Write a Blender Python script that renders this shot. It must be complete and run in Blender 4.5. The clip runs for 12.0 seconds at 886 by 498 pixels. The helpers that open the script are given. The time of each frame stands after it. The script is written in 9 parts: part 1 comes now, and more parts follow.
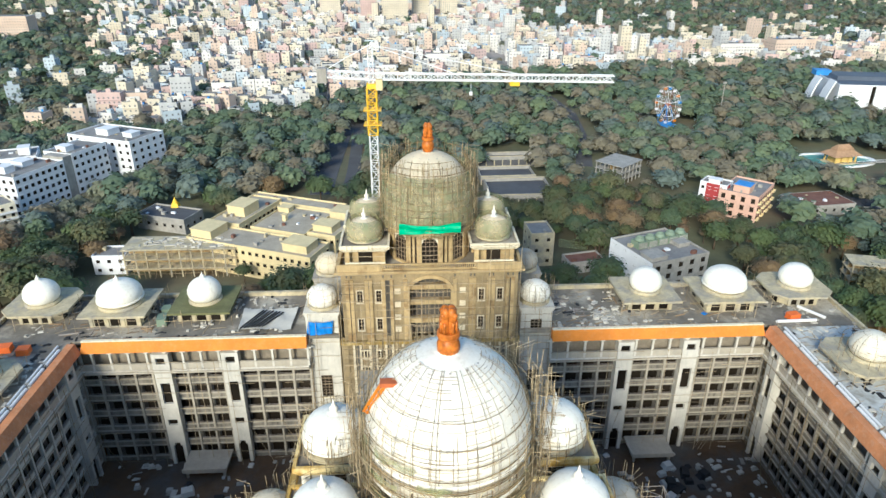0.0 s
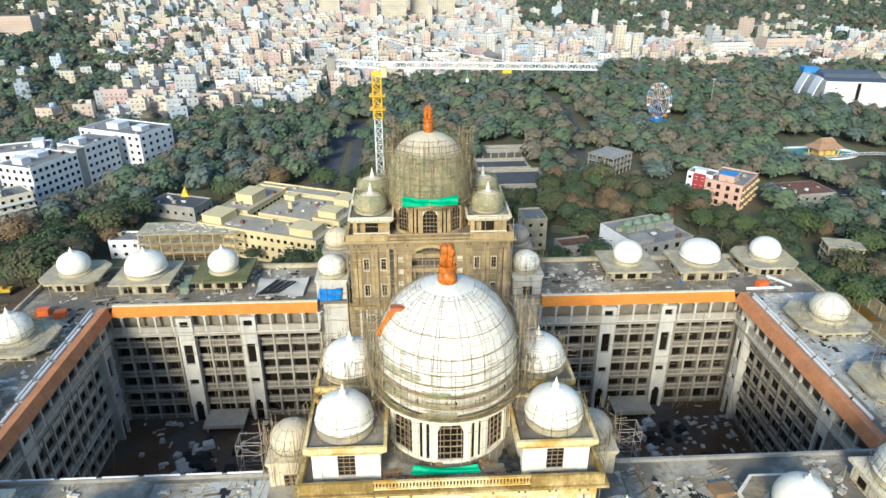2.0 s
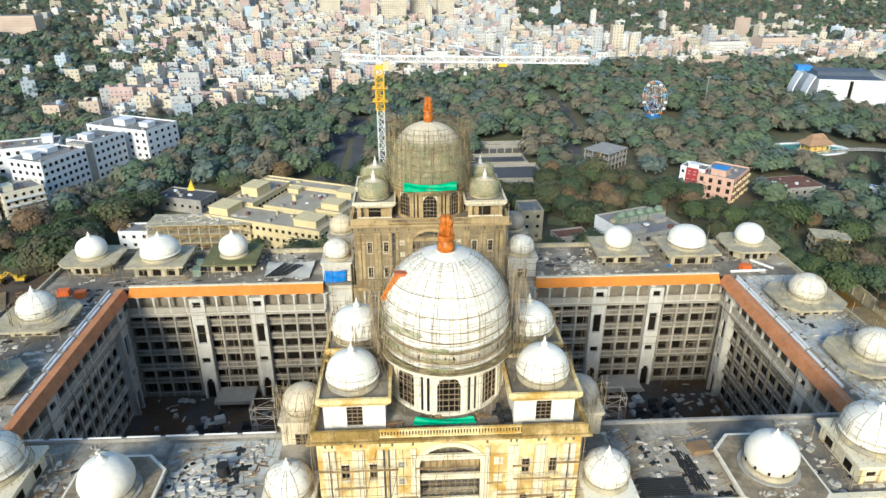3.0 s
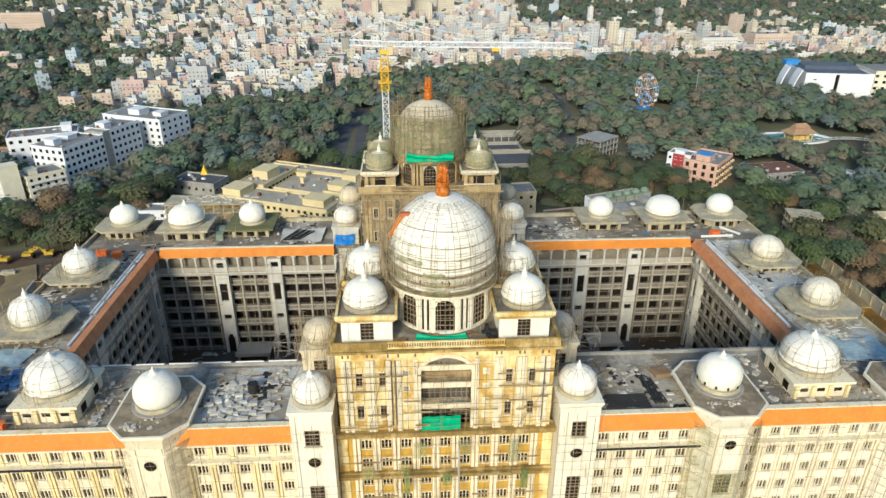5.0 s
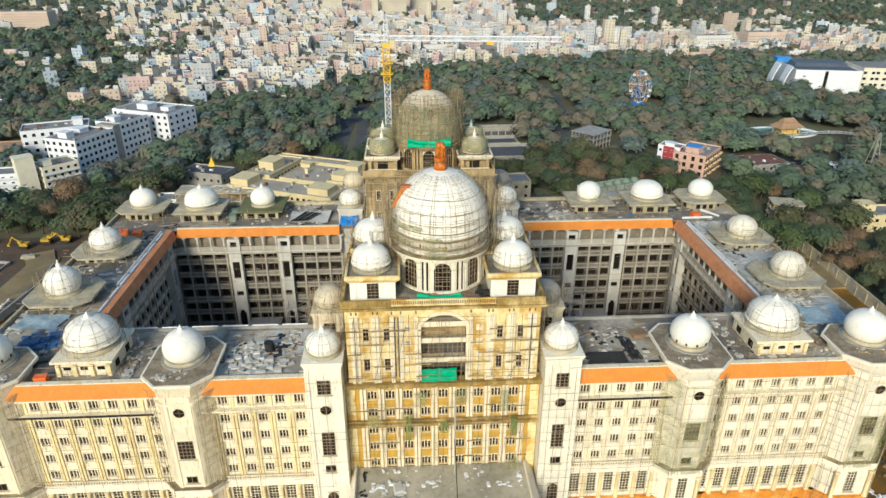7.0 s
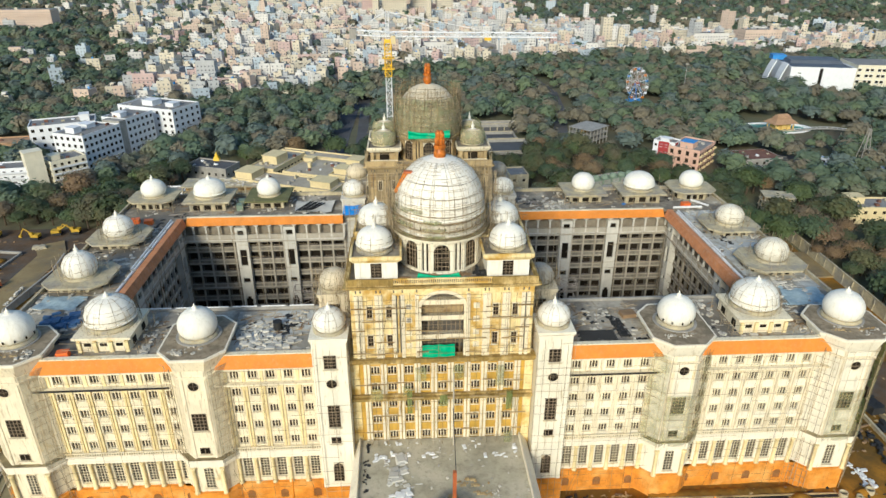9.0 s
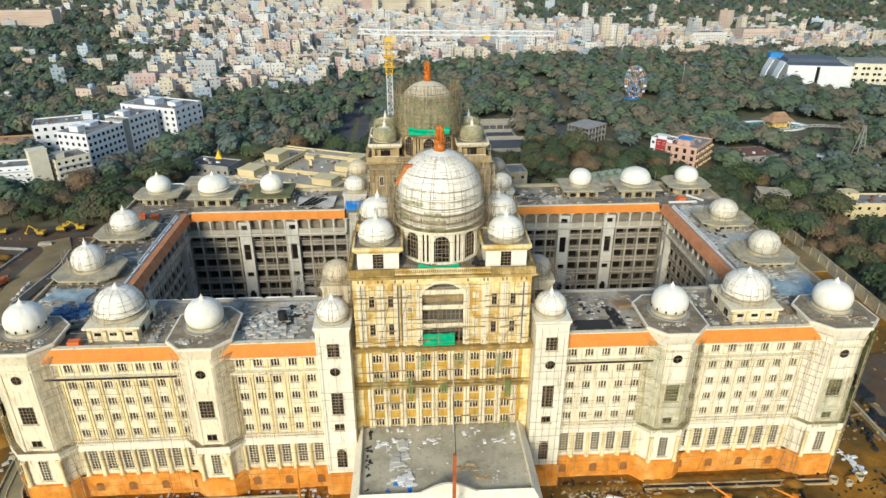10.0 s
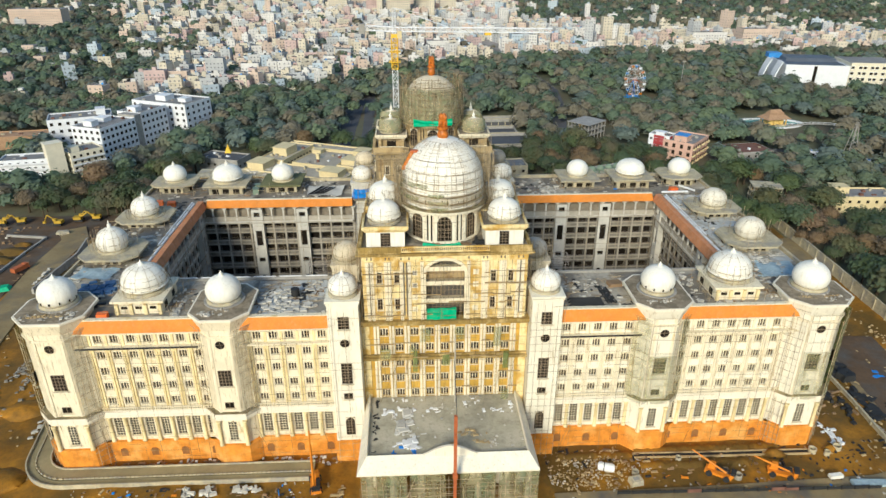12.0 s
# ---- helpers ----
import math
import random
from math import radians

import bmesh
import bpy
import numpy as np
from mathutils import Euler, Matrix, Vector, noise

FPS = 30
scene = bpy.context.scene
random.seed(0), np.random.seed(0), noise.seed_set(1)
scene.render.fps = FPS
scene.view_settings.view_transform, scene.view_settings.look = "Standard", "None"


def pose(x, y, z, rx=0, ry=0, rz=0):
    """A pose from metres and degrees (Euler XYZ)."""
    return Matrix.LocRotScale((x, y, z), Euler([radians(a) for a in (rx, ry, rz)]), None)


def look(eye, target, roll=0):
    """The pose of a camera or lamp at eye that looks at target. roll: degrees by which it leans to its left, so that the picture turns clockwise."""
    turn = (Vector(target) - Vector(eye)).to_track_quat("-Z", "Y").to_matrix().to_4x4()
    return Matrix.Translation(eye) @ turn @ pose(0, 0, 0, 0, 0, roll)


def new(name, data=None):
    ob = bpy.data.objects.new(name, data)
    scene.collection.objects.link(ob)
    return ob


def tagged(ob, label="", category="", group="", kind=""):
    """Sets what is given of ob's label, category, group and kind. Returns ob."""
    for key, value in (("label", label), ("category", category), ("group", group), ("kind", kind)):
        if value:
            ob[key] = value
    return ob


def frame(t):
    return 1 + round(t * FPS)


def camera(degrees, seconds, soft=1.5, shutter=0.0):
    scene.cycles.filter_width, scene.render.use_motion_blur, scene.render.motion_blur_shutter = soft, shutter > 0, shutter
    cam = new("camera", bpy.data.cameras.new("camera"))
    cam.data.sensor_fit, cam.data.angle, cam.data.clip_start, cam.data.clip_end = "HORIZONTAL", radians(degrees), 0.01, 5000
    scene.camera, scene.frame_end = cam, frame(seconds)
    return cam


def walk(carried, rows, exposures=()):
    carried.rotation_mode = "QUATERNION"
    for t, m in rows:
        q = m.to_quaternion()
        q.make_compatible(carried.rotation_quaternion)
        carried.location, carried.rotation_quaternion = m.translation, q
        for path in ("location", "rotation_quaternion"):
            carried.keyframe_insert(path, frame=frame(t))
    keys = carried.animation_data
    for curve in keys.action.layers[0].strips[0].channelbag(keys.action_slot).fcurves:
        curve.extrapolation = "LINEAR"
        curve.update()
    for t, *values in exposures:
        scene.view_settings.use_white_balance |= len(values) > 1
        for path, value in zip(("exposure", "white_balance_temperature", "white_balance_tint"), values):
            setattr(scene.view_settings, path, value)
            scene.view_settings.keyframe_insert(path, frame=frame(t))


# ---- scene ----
cam = camera(67.4, 12.0)
EXPOSURES = [(0.0, 0.24, 5150, 9), (2.5, 0.20, 5200, 9), (5.0, -0.10, 5350, 9), (7.0, -0.16, 5350, 9), (12.0, -0.17, 5350, 9)]
PATH = [
    (0, (-3.493, -45.475, 113.448), (-3.4, -43.666, 112.6), 0.1),
    (0.5, (-3.643, -48.71, 113.408), (-3.549, -46.899, 112.562), 0.1),
    (1, (-3.844, -52.27, 113.368), (-3.749, -50.459, 112.523), 0.1),
    (1.5, (-4.114, -56.174, 113.337), (-4.018, -54.363, 112.492), 0.1),
    (2, (-4.468, -60.379, 113.325), (-4.369, -58.569, 112.48), 0.1),
    (2.5, (-4.682, -64.823, 113.338), (-4.582, -63.013, 112.494), 0.1),
    (3, (-4.87, -69.553, 113.298), (-4.77, -67.742, 112.454), 0.1),
    (4.8, (-5.395, -87.618, 112.933), (-5.297, -85.81, 112.084), 0.1),
    (5, (-5.468, -89.511, 112.936), (-5.369, -87.702, 112.089), 0.1),
    (5.5, (-5.67, -93.904, 113.042), (-5.57, -92.095, 112.195), 0.1),
    (6, (-5.773, -97.662, 113.167), (-5.673, -95.853, 112.319), 0.1),
    (6.5, (-5.839, -100.866, 113.278), (-5.739, -99.058, 112.43), 0.1),
    (7, (-5.916, -103.526, 113.348), (-5.815, -101.718, 112.5), 0.1),
    (9, (-6.205, -111.568, 113.664), (-6.104, -109.761, 112.812), 0.1),
    (9.5, (-6.307, -113.625, 113.712), (-6.206, -111.818, 112.86), 0.1),
    (10, (-6.429, -115.808, 113.797), (-6.328, -114.002, 112.945), 0.0),
    (10.5, (-6.548, -118.192, 113.881), (-6.447, -116.386, 113.028), 0.1),
    (11, (-6.692, -120.827, 113.966), (-6.598, -119.02, 113.113), 0.1),
    (11.5, (-6.871, -123.682, 114.022), (-6.778, -121.875, 113.17), 0.1),
    (12, (-7.038, -126.671, 114.05), (-6.945, -124.864, 113.199), 0.1),
]
walk(cam, [(t, look(eye, target, roll)) for t, eye, target, roll in PATH], exposures=EXPOSURES)

# ---- light ----
SUN_AZ, SUN_EL = 200.0, 25.5   # degrees clockwise from +y (north), towards the sun
world = bpy.data.worlds.new("sky")
scene.world = world
world.use_nodes = True
wn = world.node_tree.nodes
wn.clear()
sky = wn.new("ShaderNodeTexSky")
sky.sky_type = "NISHITA"
sky.sun_disc = False
sky.sun_elevation = radians(SUN_EL)
sky.sun_rotation = radians(SUN_AZ)
sky.air_density, sky.dust_density, sky.ozone_density = 1.6, 1.2, 2.2
bg = wn.new("ShaderNodeBackground")
bg.inputs["Strength"].default_value = 0.15
wo = wn.new("ShaderNodeOutputWorld")
world.node_tree.links.new(sky.outputs[0], bg.inputs[0])
world.node_tree.links.new(bg.outputs[0], wo.inputs[0])
sun_data = bpy.data.lights.new("sun", "SUN")
sun_data.energy, sun_data.angle, sun_data.color = 4.4, radians(15.0), (1.0, 0.84, 0.56)
sun = new("sun", sun_data)
to_sun = Vector((math.sin(radians(SUN_AZ)) * math.cos(radians(SUN_EL)), math.cos(radians(SUN_AZ)) * math.cos(radians(SUN_EL)), math.sin(radians(SUN_EL))))
sun.matrix_world = look(to_sun * 400, (0, 0, 0))

# ---- materials ----
MATS = {}


def mat(name, colour, rough=0.8, metal=0.0, vary=0.15, scale=0.35, fine=3.0, stain=0.0, stain_colour=(0.12, 0.10, 0.07), streak=False,
        bump=0.15, rnd=0.0, alpha=None, island=False, hue=0.0, second=None, second_at=0.55, second_scale=0.05, sec_width=0.1, stain_at=(0.50, 0.74), spec=0.25):
    """A painted, plastered, earthen or metal surface with variation at two scales, stains and relief, in world metres."""
    m = bpy.data.materials.new(name)
    m.use_nodes = True
    nt = m.node_tree
    n, l = nt.nodes, nt.links
    n.clear()
    out = n.new("ShaderNodeOutputMaterial")
    bs = n.new("ShaderNodeBsdfPrincipled")
    geo = n.new("ShaderNodeNewGeometry")
    pos = geo.outputs["Position"]

    def tex(s, detail=4.0, vec=None, rough_=0.6):
        t = n.new("ShaderNodeTexNoise")
        t.inputs["Scale"].default_value, t.inputs["Detail"].default_value, t.inputs["Roughness"].default_value = s, detail, rough_
        l.new(vec or pos, t.inputs["Vector"])
        return t.outputs["Fac"]

    def ramp(f, a, b):
        r = n.new("ShaderNodeMapRange")
        r.inputs["From Min"].default_value, r.inputs["From Max"].default_value = a, b
        l.new(f, r.inputs["Value"])
        return r.outputs["Result"]

    def mix(f, a, b, kind="MIX"):
        x = n.new("ShaderNodeMix")
        x.data_type, x.blend_type = "RGBA", kind
        for sock, v in ((x.inputs[0], f), (x.inputs[6], a), (x.inputs[7], b)):
            if isinstance(v, (int, float)):
                sock.default_value = v
            elif isinstance(v, tuple):
                sock.default_value = (*v, 1)
            else:
                l.new(v, sock)
        return x.outputs[2]

    dark = tuple(c * (1 - vary) for c in colour)
    light = tuple(min(1.0, c * (1 + vary * 0.6)) for c in colour)
    col = mix(ramp(tex(scale), 0.3, 0.7), dark, light)
    if second:
        col = mix(ramp(tex(second_scale, 6.0), second_at - sec_width, second_at + sec_width), col, second)
    col = mix(ramp(tex(fine, 3.0), 0.25, 0.75), col, mix(0.5, col, (1 - vary, 1 - vary, 1 - vary), "MULTIPLY"))
    if stain > 0:
        vec = None
        if streak:
            mp = n.new("ShaderNodeMapping")
            mp.inputs["Scale"].default_value = (2.0, 2.0, 0.2)
            l.new(pos, mp.inputs["Vector"])
            vec = mp.outputs["Vector"]
        f = ramp(tex(1.1, 7.0, vec, 0.68), *stain_at)
        k = n.new("ShaderNodeMath")
        k.operation = "MULTIPLY"
        l.new(f, k.inputs[0])
        k.inputs[1].default_value = stain
        col = mix(k.outputs[0], col, stain_colour)
    if rnd or hue:
        if island:
            rv = geo.outputs["Random Per Island"]
        else:
            rv = n.new("ShaderNodeObjectInfo").outputs["Random"]
        hs = n.new("ShaderNodeHueSaturation")
        l.new(col, hs.inputs["Color"])
        r1 = n.new("ShaderNodeMapRange")
        r1.inputs["To Min"].default_value, r1.inputs["To Max"].default_value = 1 - rnd, 1 + rnd
        l.new(rv, r1.inputs["Value"])
        l.new(r1.outputs["Result"], hs.inputs["Value"])
        if hue:
            mul = n.new("ShaderNodeMath")
            mul.operation = "MULTIPLY"
            mul.inputs[1].default_value = 7.31
            l.new(rv, mul.inputs[0])
            fr = n.new("ShaderNodeMath")
            fr.operation = "FRACT"
            l.new(mul.outputs[0], fr.inputs[0])
            r2 = n.new("ShaderNodeMapRange")
            r2.inputs["To Min"].default_value, r2.inputs["To Max"].default_value = 0.5 - hue, 0.5 + hue
            l.new(fr.outputs[0], r2.inputs["Value"])
            l.new(r2.outputs["Result"], hs.inputs["Hue"])
        col = hs.outputs["Color"]
    l.new(col, bs.inputs["Base Color"])
    bs.inputs["Roughness"].default_value, bs.inputs["Metallic"].default_value = rough, metal
    bs.inputs["Specular IOR Level"].default_value = spec
    if bump:
        b = n.new("ShaderNodeBump")
        b.inputs["Strength"].default_value, b.inputs["Distance"].default_value = bump, 0.1
        l.new(tex(fine * 1.7, 5.0), b.inputs["Height"])
        l.new(b.outputs["Normal"], bs.inputs["Normal"])
    if alpha is None:
        l.new(bs.outputs[0], out.inputs[0])
    else:
        tr = n.new("ShaderNodeBsdfTransparent")
        ms = n.new("ShaderNodeMixShader")
        a = n.new("ShaderNodeMapRange")
        a.inputs["From Min"].default_value, a.inputs["From Max"].default_value = 0.3, 0.7
        a.inputs["To Min"].default_value, a.inputs["To Max"].default_value = alpha - 0.2, min(1.0, alpha + 0.2)
        l.new(tex(0.5, 6.0), a.inputs["Value"])
        l.new(a.outputs["Result"], ms.inputs[0])
        l.new(tr.outputs[0], ms.inputs[1])
        l.new(bs.outputs[0], ms.inputs[2])
        l.new(ms.outputs[0], out.inputs[0])
    MATS[name] = m
    return m


CREAM = mat("cream_painted_plaster", (0.72, 0.51, 0.155), 0.75, vary=0.18, stain=0.7, stain_colour=(0.42, 0.28, 0.10), streak=True)
PALE = mat("pale_cream_plaster", (0.84, 0.70, 0.375), 0.75, vary=0.18, scale=0.22, stain=0.75, stain_colour=(0.42, 0.27, 0.07), streak=True)
WHITE = mat("white_painted_plaster", (0.81, 0.72, 0.515), 0.7, vary=0.14, scale=0.22, stain=1.0, stain_colour=(0.30, 0.21, 0.09), streak=True, second=(0.66, 0.52, 0.26), second_scale=0.22, second_at=0.66, sec_width=0.07, stain_at=(0.54, 0.70))
FRESH = mat("fresh_white_plaster", (0.81, 0.755, 0.60), 0.7, vary=0.1, scale=0.22, stain=0.8, stain_colour=(0.36, 0.28, 0.14), streak=True, stain_at=(0.55, 0.72))
UPPER = mat("patched_cream_plaster", (0.84, 0.69, 0.35), 0.75, vary=0.18, stain=0.75, stain_colour=(0.40, 0.24, 0.06), streak=True, second=(0.56, 0.35, 0.075), second_scale=0.26, second_at=0.53, sec_width=0.07)
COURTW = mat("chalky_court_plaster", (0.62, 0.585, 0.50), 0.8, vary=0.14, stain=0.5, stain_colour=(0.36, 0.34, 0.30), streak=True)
TANROOF = mat("tan_flat_roof", (0.45, 0.395, 0.30), 0.9, vary=0.25, scale=0.12, stain=0.4, stain_colour=(0.22, 0.19, 0.14), bump=0)
STAINED = mat("stained_ochre_cornice", (0.34, 0.23, 0.065), 0.85, vary=0.35, stain=0.9, stain_colour=(0.11, 0.08, 0.03), streak=True, second=(0.58, 0.43, 0.18), second_scale=0.3, second_at=0.55, sec_width=0.06)
TOWNG = mat("dusty_streets", (0.34, 0.31, 0.28), 0.95, vary=0.25, scale=0.05, fine=0.4, second=(0.20, 0.19, 0.15), second_scale=0.02, bump=0)
LEDGE = mat("ledge_grime", (0.20, 0.16, 0.085), 0.9, vary=0.35, scale=0.5, stain=0.5, stain_colour=(0.09, 0.08, 0.04), second=(0.38, 0.31, 0.17), second_scale=0.3)
YELLOW = mat("ochre_painted_plaster", (0.60, 0.37, 0.06), 0.75, vary=0.24, stain=0.75, stain_colour=(0.29, 0.18, 0.045), streak=True)
DOMEW = mat("white_dome_paint", (0.84, 0.80, 0.69), 0.6, vary=0.1, stain=0.55, stain_colour=(0.56, 0.49, 0.35), streak=True)
DOMEP = mat("primed_dome_plaster", (0.74, 0.685, 0.55), 0.75, vary=0.14, stain=0.5, stain_colour=(0.50, 0.43, 0.30), streak=True)
DOMEB = mat("buff_dome_plaster", (0.66, 0.57, 0.40), 0.8, vary=0.1, stain=0.3, stain_colour=(0.45, 0.38, 0.26), streak=True)
BARE = mat("bare_grey_concrete", (0.36, 0.34, 0.30), 0.9, vary=0.22, stain=0.5, stain_colour=(0.16, 0.15, 0.13), streak=True)
BROWN = mat("brown_cement_render", (0.50, 0.37, 0.18), 0.9, vary=0.25, second=(0.30, 0.20, 0.09), second_scale=0.3, second_at=0.56, sec_width=0.06, stain=0.5, stain_colour=(0.20, 0.16, 0.10), streak=True)
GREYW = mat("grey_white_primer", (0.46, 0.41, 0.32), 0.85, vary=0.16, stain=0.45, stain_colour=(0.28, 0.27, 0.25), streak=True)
DECK = mat("roof_deck_concrete", (0.235, 0.205, 0.158), 0.9, vary=0.35, scale=0.16, fine=1.2, stain=0.5, stain_colour=(0.13, 0.13, 0.13), second=(0.46, 0.41, 0.315), second_scale=0.09, sec_width=0.06)
BDECK = mat("grimy_platform_floor", (0.33, 0.265, 0.175), 0.9, vary=0.35, scale=0.4, fine=1.6, stain=0.8, stain_colour=(0.12, 0.09, 0.05), second=(0.21, 0.17, 0.11), second_scale=0.3, sec_width=0.05)
DECKP = mat("portico_deck_screed", (0.43, 0.39, 0.275), 0.9, vary=0.25, scale=0.2, fine=1.0, stain=0.6, stain_colour=(0.18, 0.16, 0.115), second=(0.54, 0.485, 0.355), second_scale=0.12)
RAMP = mat("pale_ramp_concrete", (0.33, 0.27, 0.135), 0.9, vary=0.2, scale=0.2, stain=0.5, stain_colour=(0.24, 0.19, 0.12))
SLAB = mat("dome_platform_concrete", (0.53, 0.455, 0.29), 0.9, vary=0.26, scale=0.3, stain=0.7, stain_colour=(0.22, 0.20, 0.17), second=(0.36, 0.33, 0.26), second_scale=0.25, sec_width=0.06)
MOSS = mat("mossy_platform", (0.17, 0.17, 0.075), 0.9, vary=0.3, scale=0.3, stain=0.5)
TILE = mat("terracotta_eave", (0.68, 0.24, 0.03), 0.7, vary=0.14, stain=0.2, stain_colour=(0.62, 0.38, 0.24))
PARAPET = mat("clean_white_parapet", (0.81, 0.74, 0.58), 0.7, vary=0.1, stain=0.8, stain_colour=(0.46, 0.38, 0.24), streak=True, stain_at=(0.55, 0.72))
RAWB = mat("raw_brown_block_render", (0.34, 0.26, 0.14), 0.9, vary=0.28, stain=0.6, stain_colour=(0.15, 0.12, 0.07), streak=True)
# Dim stained tone; on the right side wing it stands for shade.
DIMWALL = mat("grimy_arcade_wall", (0.27, 0.23, 0.17), 0.9, vary=0.3, stain=0.4)
WETDECK = mat("damp_pale_screed", (0.58, 0.58, 0.53), 0.7, vary=0.3, scale=0.15, fine=1.0, stain=0.5, stain_colour=(0.17, 0.16, 0.14), second=(0.31, 0.285, 0.23), second_scale=0.1, sec_width=0.06)
TILEF = mat("faded_terracotta_eave", (0.56, 0.24, 0.10), 0.75, vary=0.2, stain=0.4, stain_colour=(0.60, 0.42, 0.30))
STONE = mat("red_sandstone_plinth", (0.76, 0.29, 0.028), 0.8, vary=0.28, scale=0.5, stain=0.45, stain_colour=(0.36, 0.15, 0.04), second=(0.82, 0.42, 0.10), second_scale=0.18, sec_width=0.08, second_at=0.56, streak=True)
NICHEB = mat("shadowed_niche_stone", (0.30, 0.135, 0.04), 0.85, vary=0.25, scale=0.8, stain=0.5, stain_colour=(0.14, 0.07, 0.03))
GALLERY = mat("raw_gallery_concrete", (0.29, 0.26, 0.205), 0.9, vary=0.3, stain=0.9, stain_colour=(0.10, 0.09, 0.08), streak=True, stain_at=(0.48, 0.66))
# Dark tone carries the shade of unlit interiors and slots.
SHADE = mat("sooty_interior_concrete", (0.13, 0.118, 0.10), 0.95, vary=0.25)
GLASS = mat("dark_window_opening", (0.020, 0.015, 0.010), 0.6, vary=0.3, bump=0, rnd=0.6, spec=0.15)
JOIN = mat("brown_window_frame", (0.30, 0.23, 0.15), 0.6, vary=0.1, bump=0)
BAMBOO = mat("bamboo_scaffold_poles", (0.24, 0.175, 0.085), 0.8, vary=0.3, bump=0, rnd=0.5, island=True)
BAMBOOL = mat("fresh_bamboo_poles", (0.37, 0.29, 0.175), 0.8, vary=0.25, bump=0, rnd=0.45, island=True)
PLANK = mat("timber_planks", (0.26, 0.17, 0.09), 0.85, vary=0.25, bump=0, rnd=0.4, island=True)
STEELP = mat("steel_scaffold_tube", (0.30, 0.26, 0.22), 0.6, vary=0.3, bump=0, rnd=0.4, island=True)
NETL = mat("sheer_green_net", (0.46, 0.45, 0.22), 0.9, vary=0.4, alpha=0.30, bump=0)
NETD = mat("dense_green_net", (0.19, 0.23, 0.07), 0.9, vary=0.3, alpha=0.72, bump=0)
NETS = mat("grey_weathered_net", (0.40, 0.36, 0.25), 0.9, vary=0.3, alpha=0.36, bump=0)
NETG = mat("green_debris_net", (0.27, 0.29, 0.13), 0.9, vary=0.35, alpha=0.45, bump=0)
NETB = mat("tan_debris_net", (0.42, 0.38, 0.20), 0.9, vary=0.3, alpha=0.55, bump=0, second=(0.22, 0.26, 0.14), second_scale=0.25)
EMBLEM = mat("orange_primer_on_metal", (0.56, 0.17, 0.02), 0.38, vary=0.45, scale=1.4, stain=0.6, stain_colour=(0.16, 0.04, 0.01))
GREENT = mat("bright_green_tarpaulin", (0.02, 0.42, 0.20), 0.5, vary=0.25, scale=1.0)
BLUET = mat("blue_tarpaulin", (0.03, 0.22, 0.66), 0.45, vary=0.25, scale=1.0)
NAVYT = mat("navy_blue_sheet", (0.075, 0.15, 0.28), 0.5, vary=0.3, scale=1.0, rnd=0.3, island=True)
PALEBLUE = mat("faded_blue_sheet", (0.34, 0.42, 0.44), 0.6, vary=0.25, scale=1.0, rnd=0.3, island=True)
ORANGET = mat("orange_plastic_tank", (0.75, 0.16, 0.03), 0.5, vary=0.1)
WHITEM = mat("white_painted_steel", (0.78, 0.78, 0.78), 0.5, vary=0.08, bump=0)
YELM = mat("yellow_painted_steel", (0.80, 0.50, 0.03), 0.5, vary=0.1, bump=0)
YELD = mat("dusty_yellow_machine_paint", (0.52, 0.33, 0.03), 0.6, vary=0.25, bump=0)
REDM = mat("rust_red_steel", (0.42, 0.12, 0.04), 0.6, vary=0.25, bump=0)
BLACKM = mat("black_rubber", (0.03, 0.03, 0.03), 0.7, vary=0.2, bump=0)
ORANGEM = mat("orange_machine_paint", (0.66, 0.22, 0.012), 0.45, vary=0.15, bump=0)
MUD = mat("orange_mud", (0.36, 0.165, 0.010), 0.72, vary=0.45, scale=0.11, fine=0.9, stain=0.6, stain_colour=(0.10, 0.052, 0.014), second=(0.15, 0.088, 0.016), second_scale=0.05, sec_width=0.07, second_at=0.51, bump=0.6)
COURT = mat("damp_courtyard_soil", (0.13, 0.082, 0.045), 0.95, vary=0.35, scale=0.12, fine=0.9, stain=0.5, stain_colour=(0.07, 0.06, 0.05), second=(0.11, 0.10, 0.085), second_scale=0.1, bump=0.6)
ROADM = mat("grey_site_road", (0.29, 0.22, 0.105), 0.9, vary=0.25, scale=0.1, fine=0.8, stain=0.6, stain_colour=(0.22, 0.12, 0.045), second=(0.13, 0.115, 0.095), second_scale=0.07)
ASPH = mat("old_asphalt", (0.10, 0.10, 0.105), 0.85, vary=0.25, scale=0.07, stain=0.3, stain_colour=(0.14, 0.12, 0.10))
RUBBLE = mat("pale_building_rubble", (0.50, 0.46, 0.38), 0.85, vary=0.2, rnd=0.35, island=True, bump=0)
STONEW = mat("white_stone_pieces", (0.54, 0.51, 0.44), 0.8, vary=0.1, rnd=0.2, island=True, bump=0)
EARTH = mat("park_earth", (0.14, 0.145, 0.085), 0.95, vary=0.3, scale=0.03, fine=0.3, second=(0.15, 0.115, 0.07), second_scale=0.02)
BARK = mat("tree_bark", (0.10, 0.075, 0.05), 0.95, vary=0.3, bump=0)


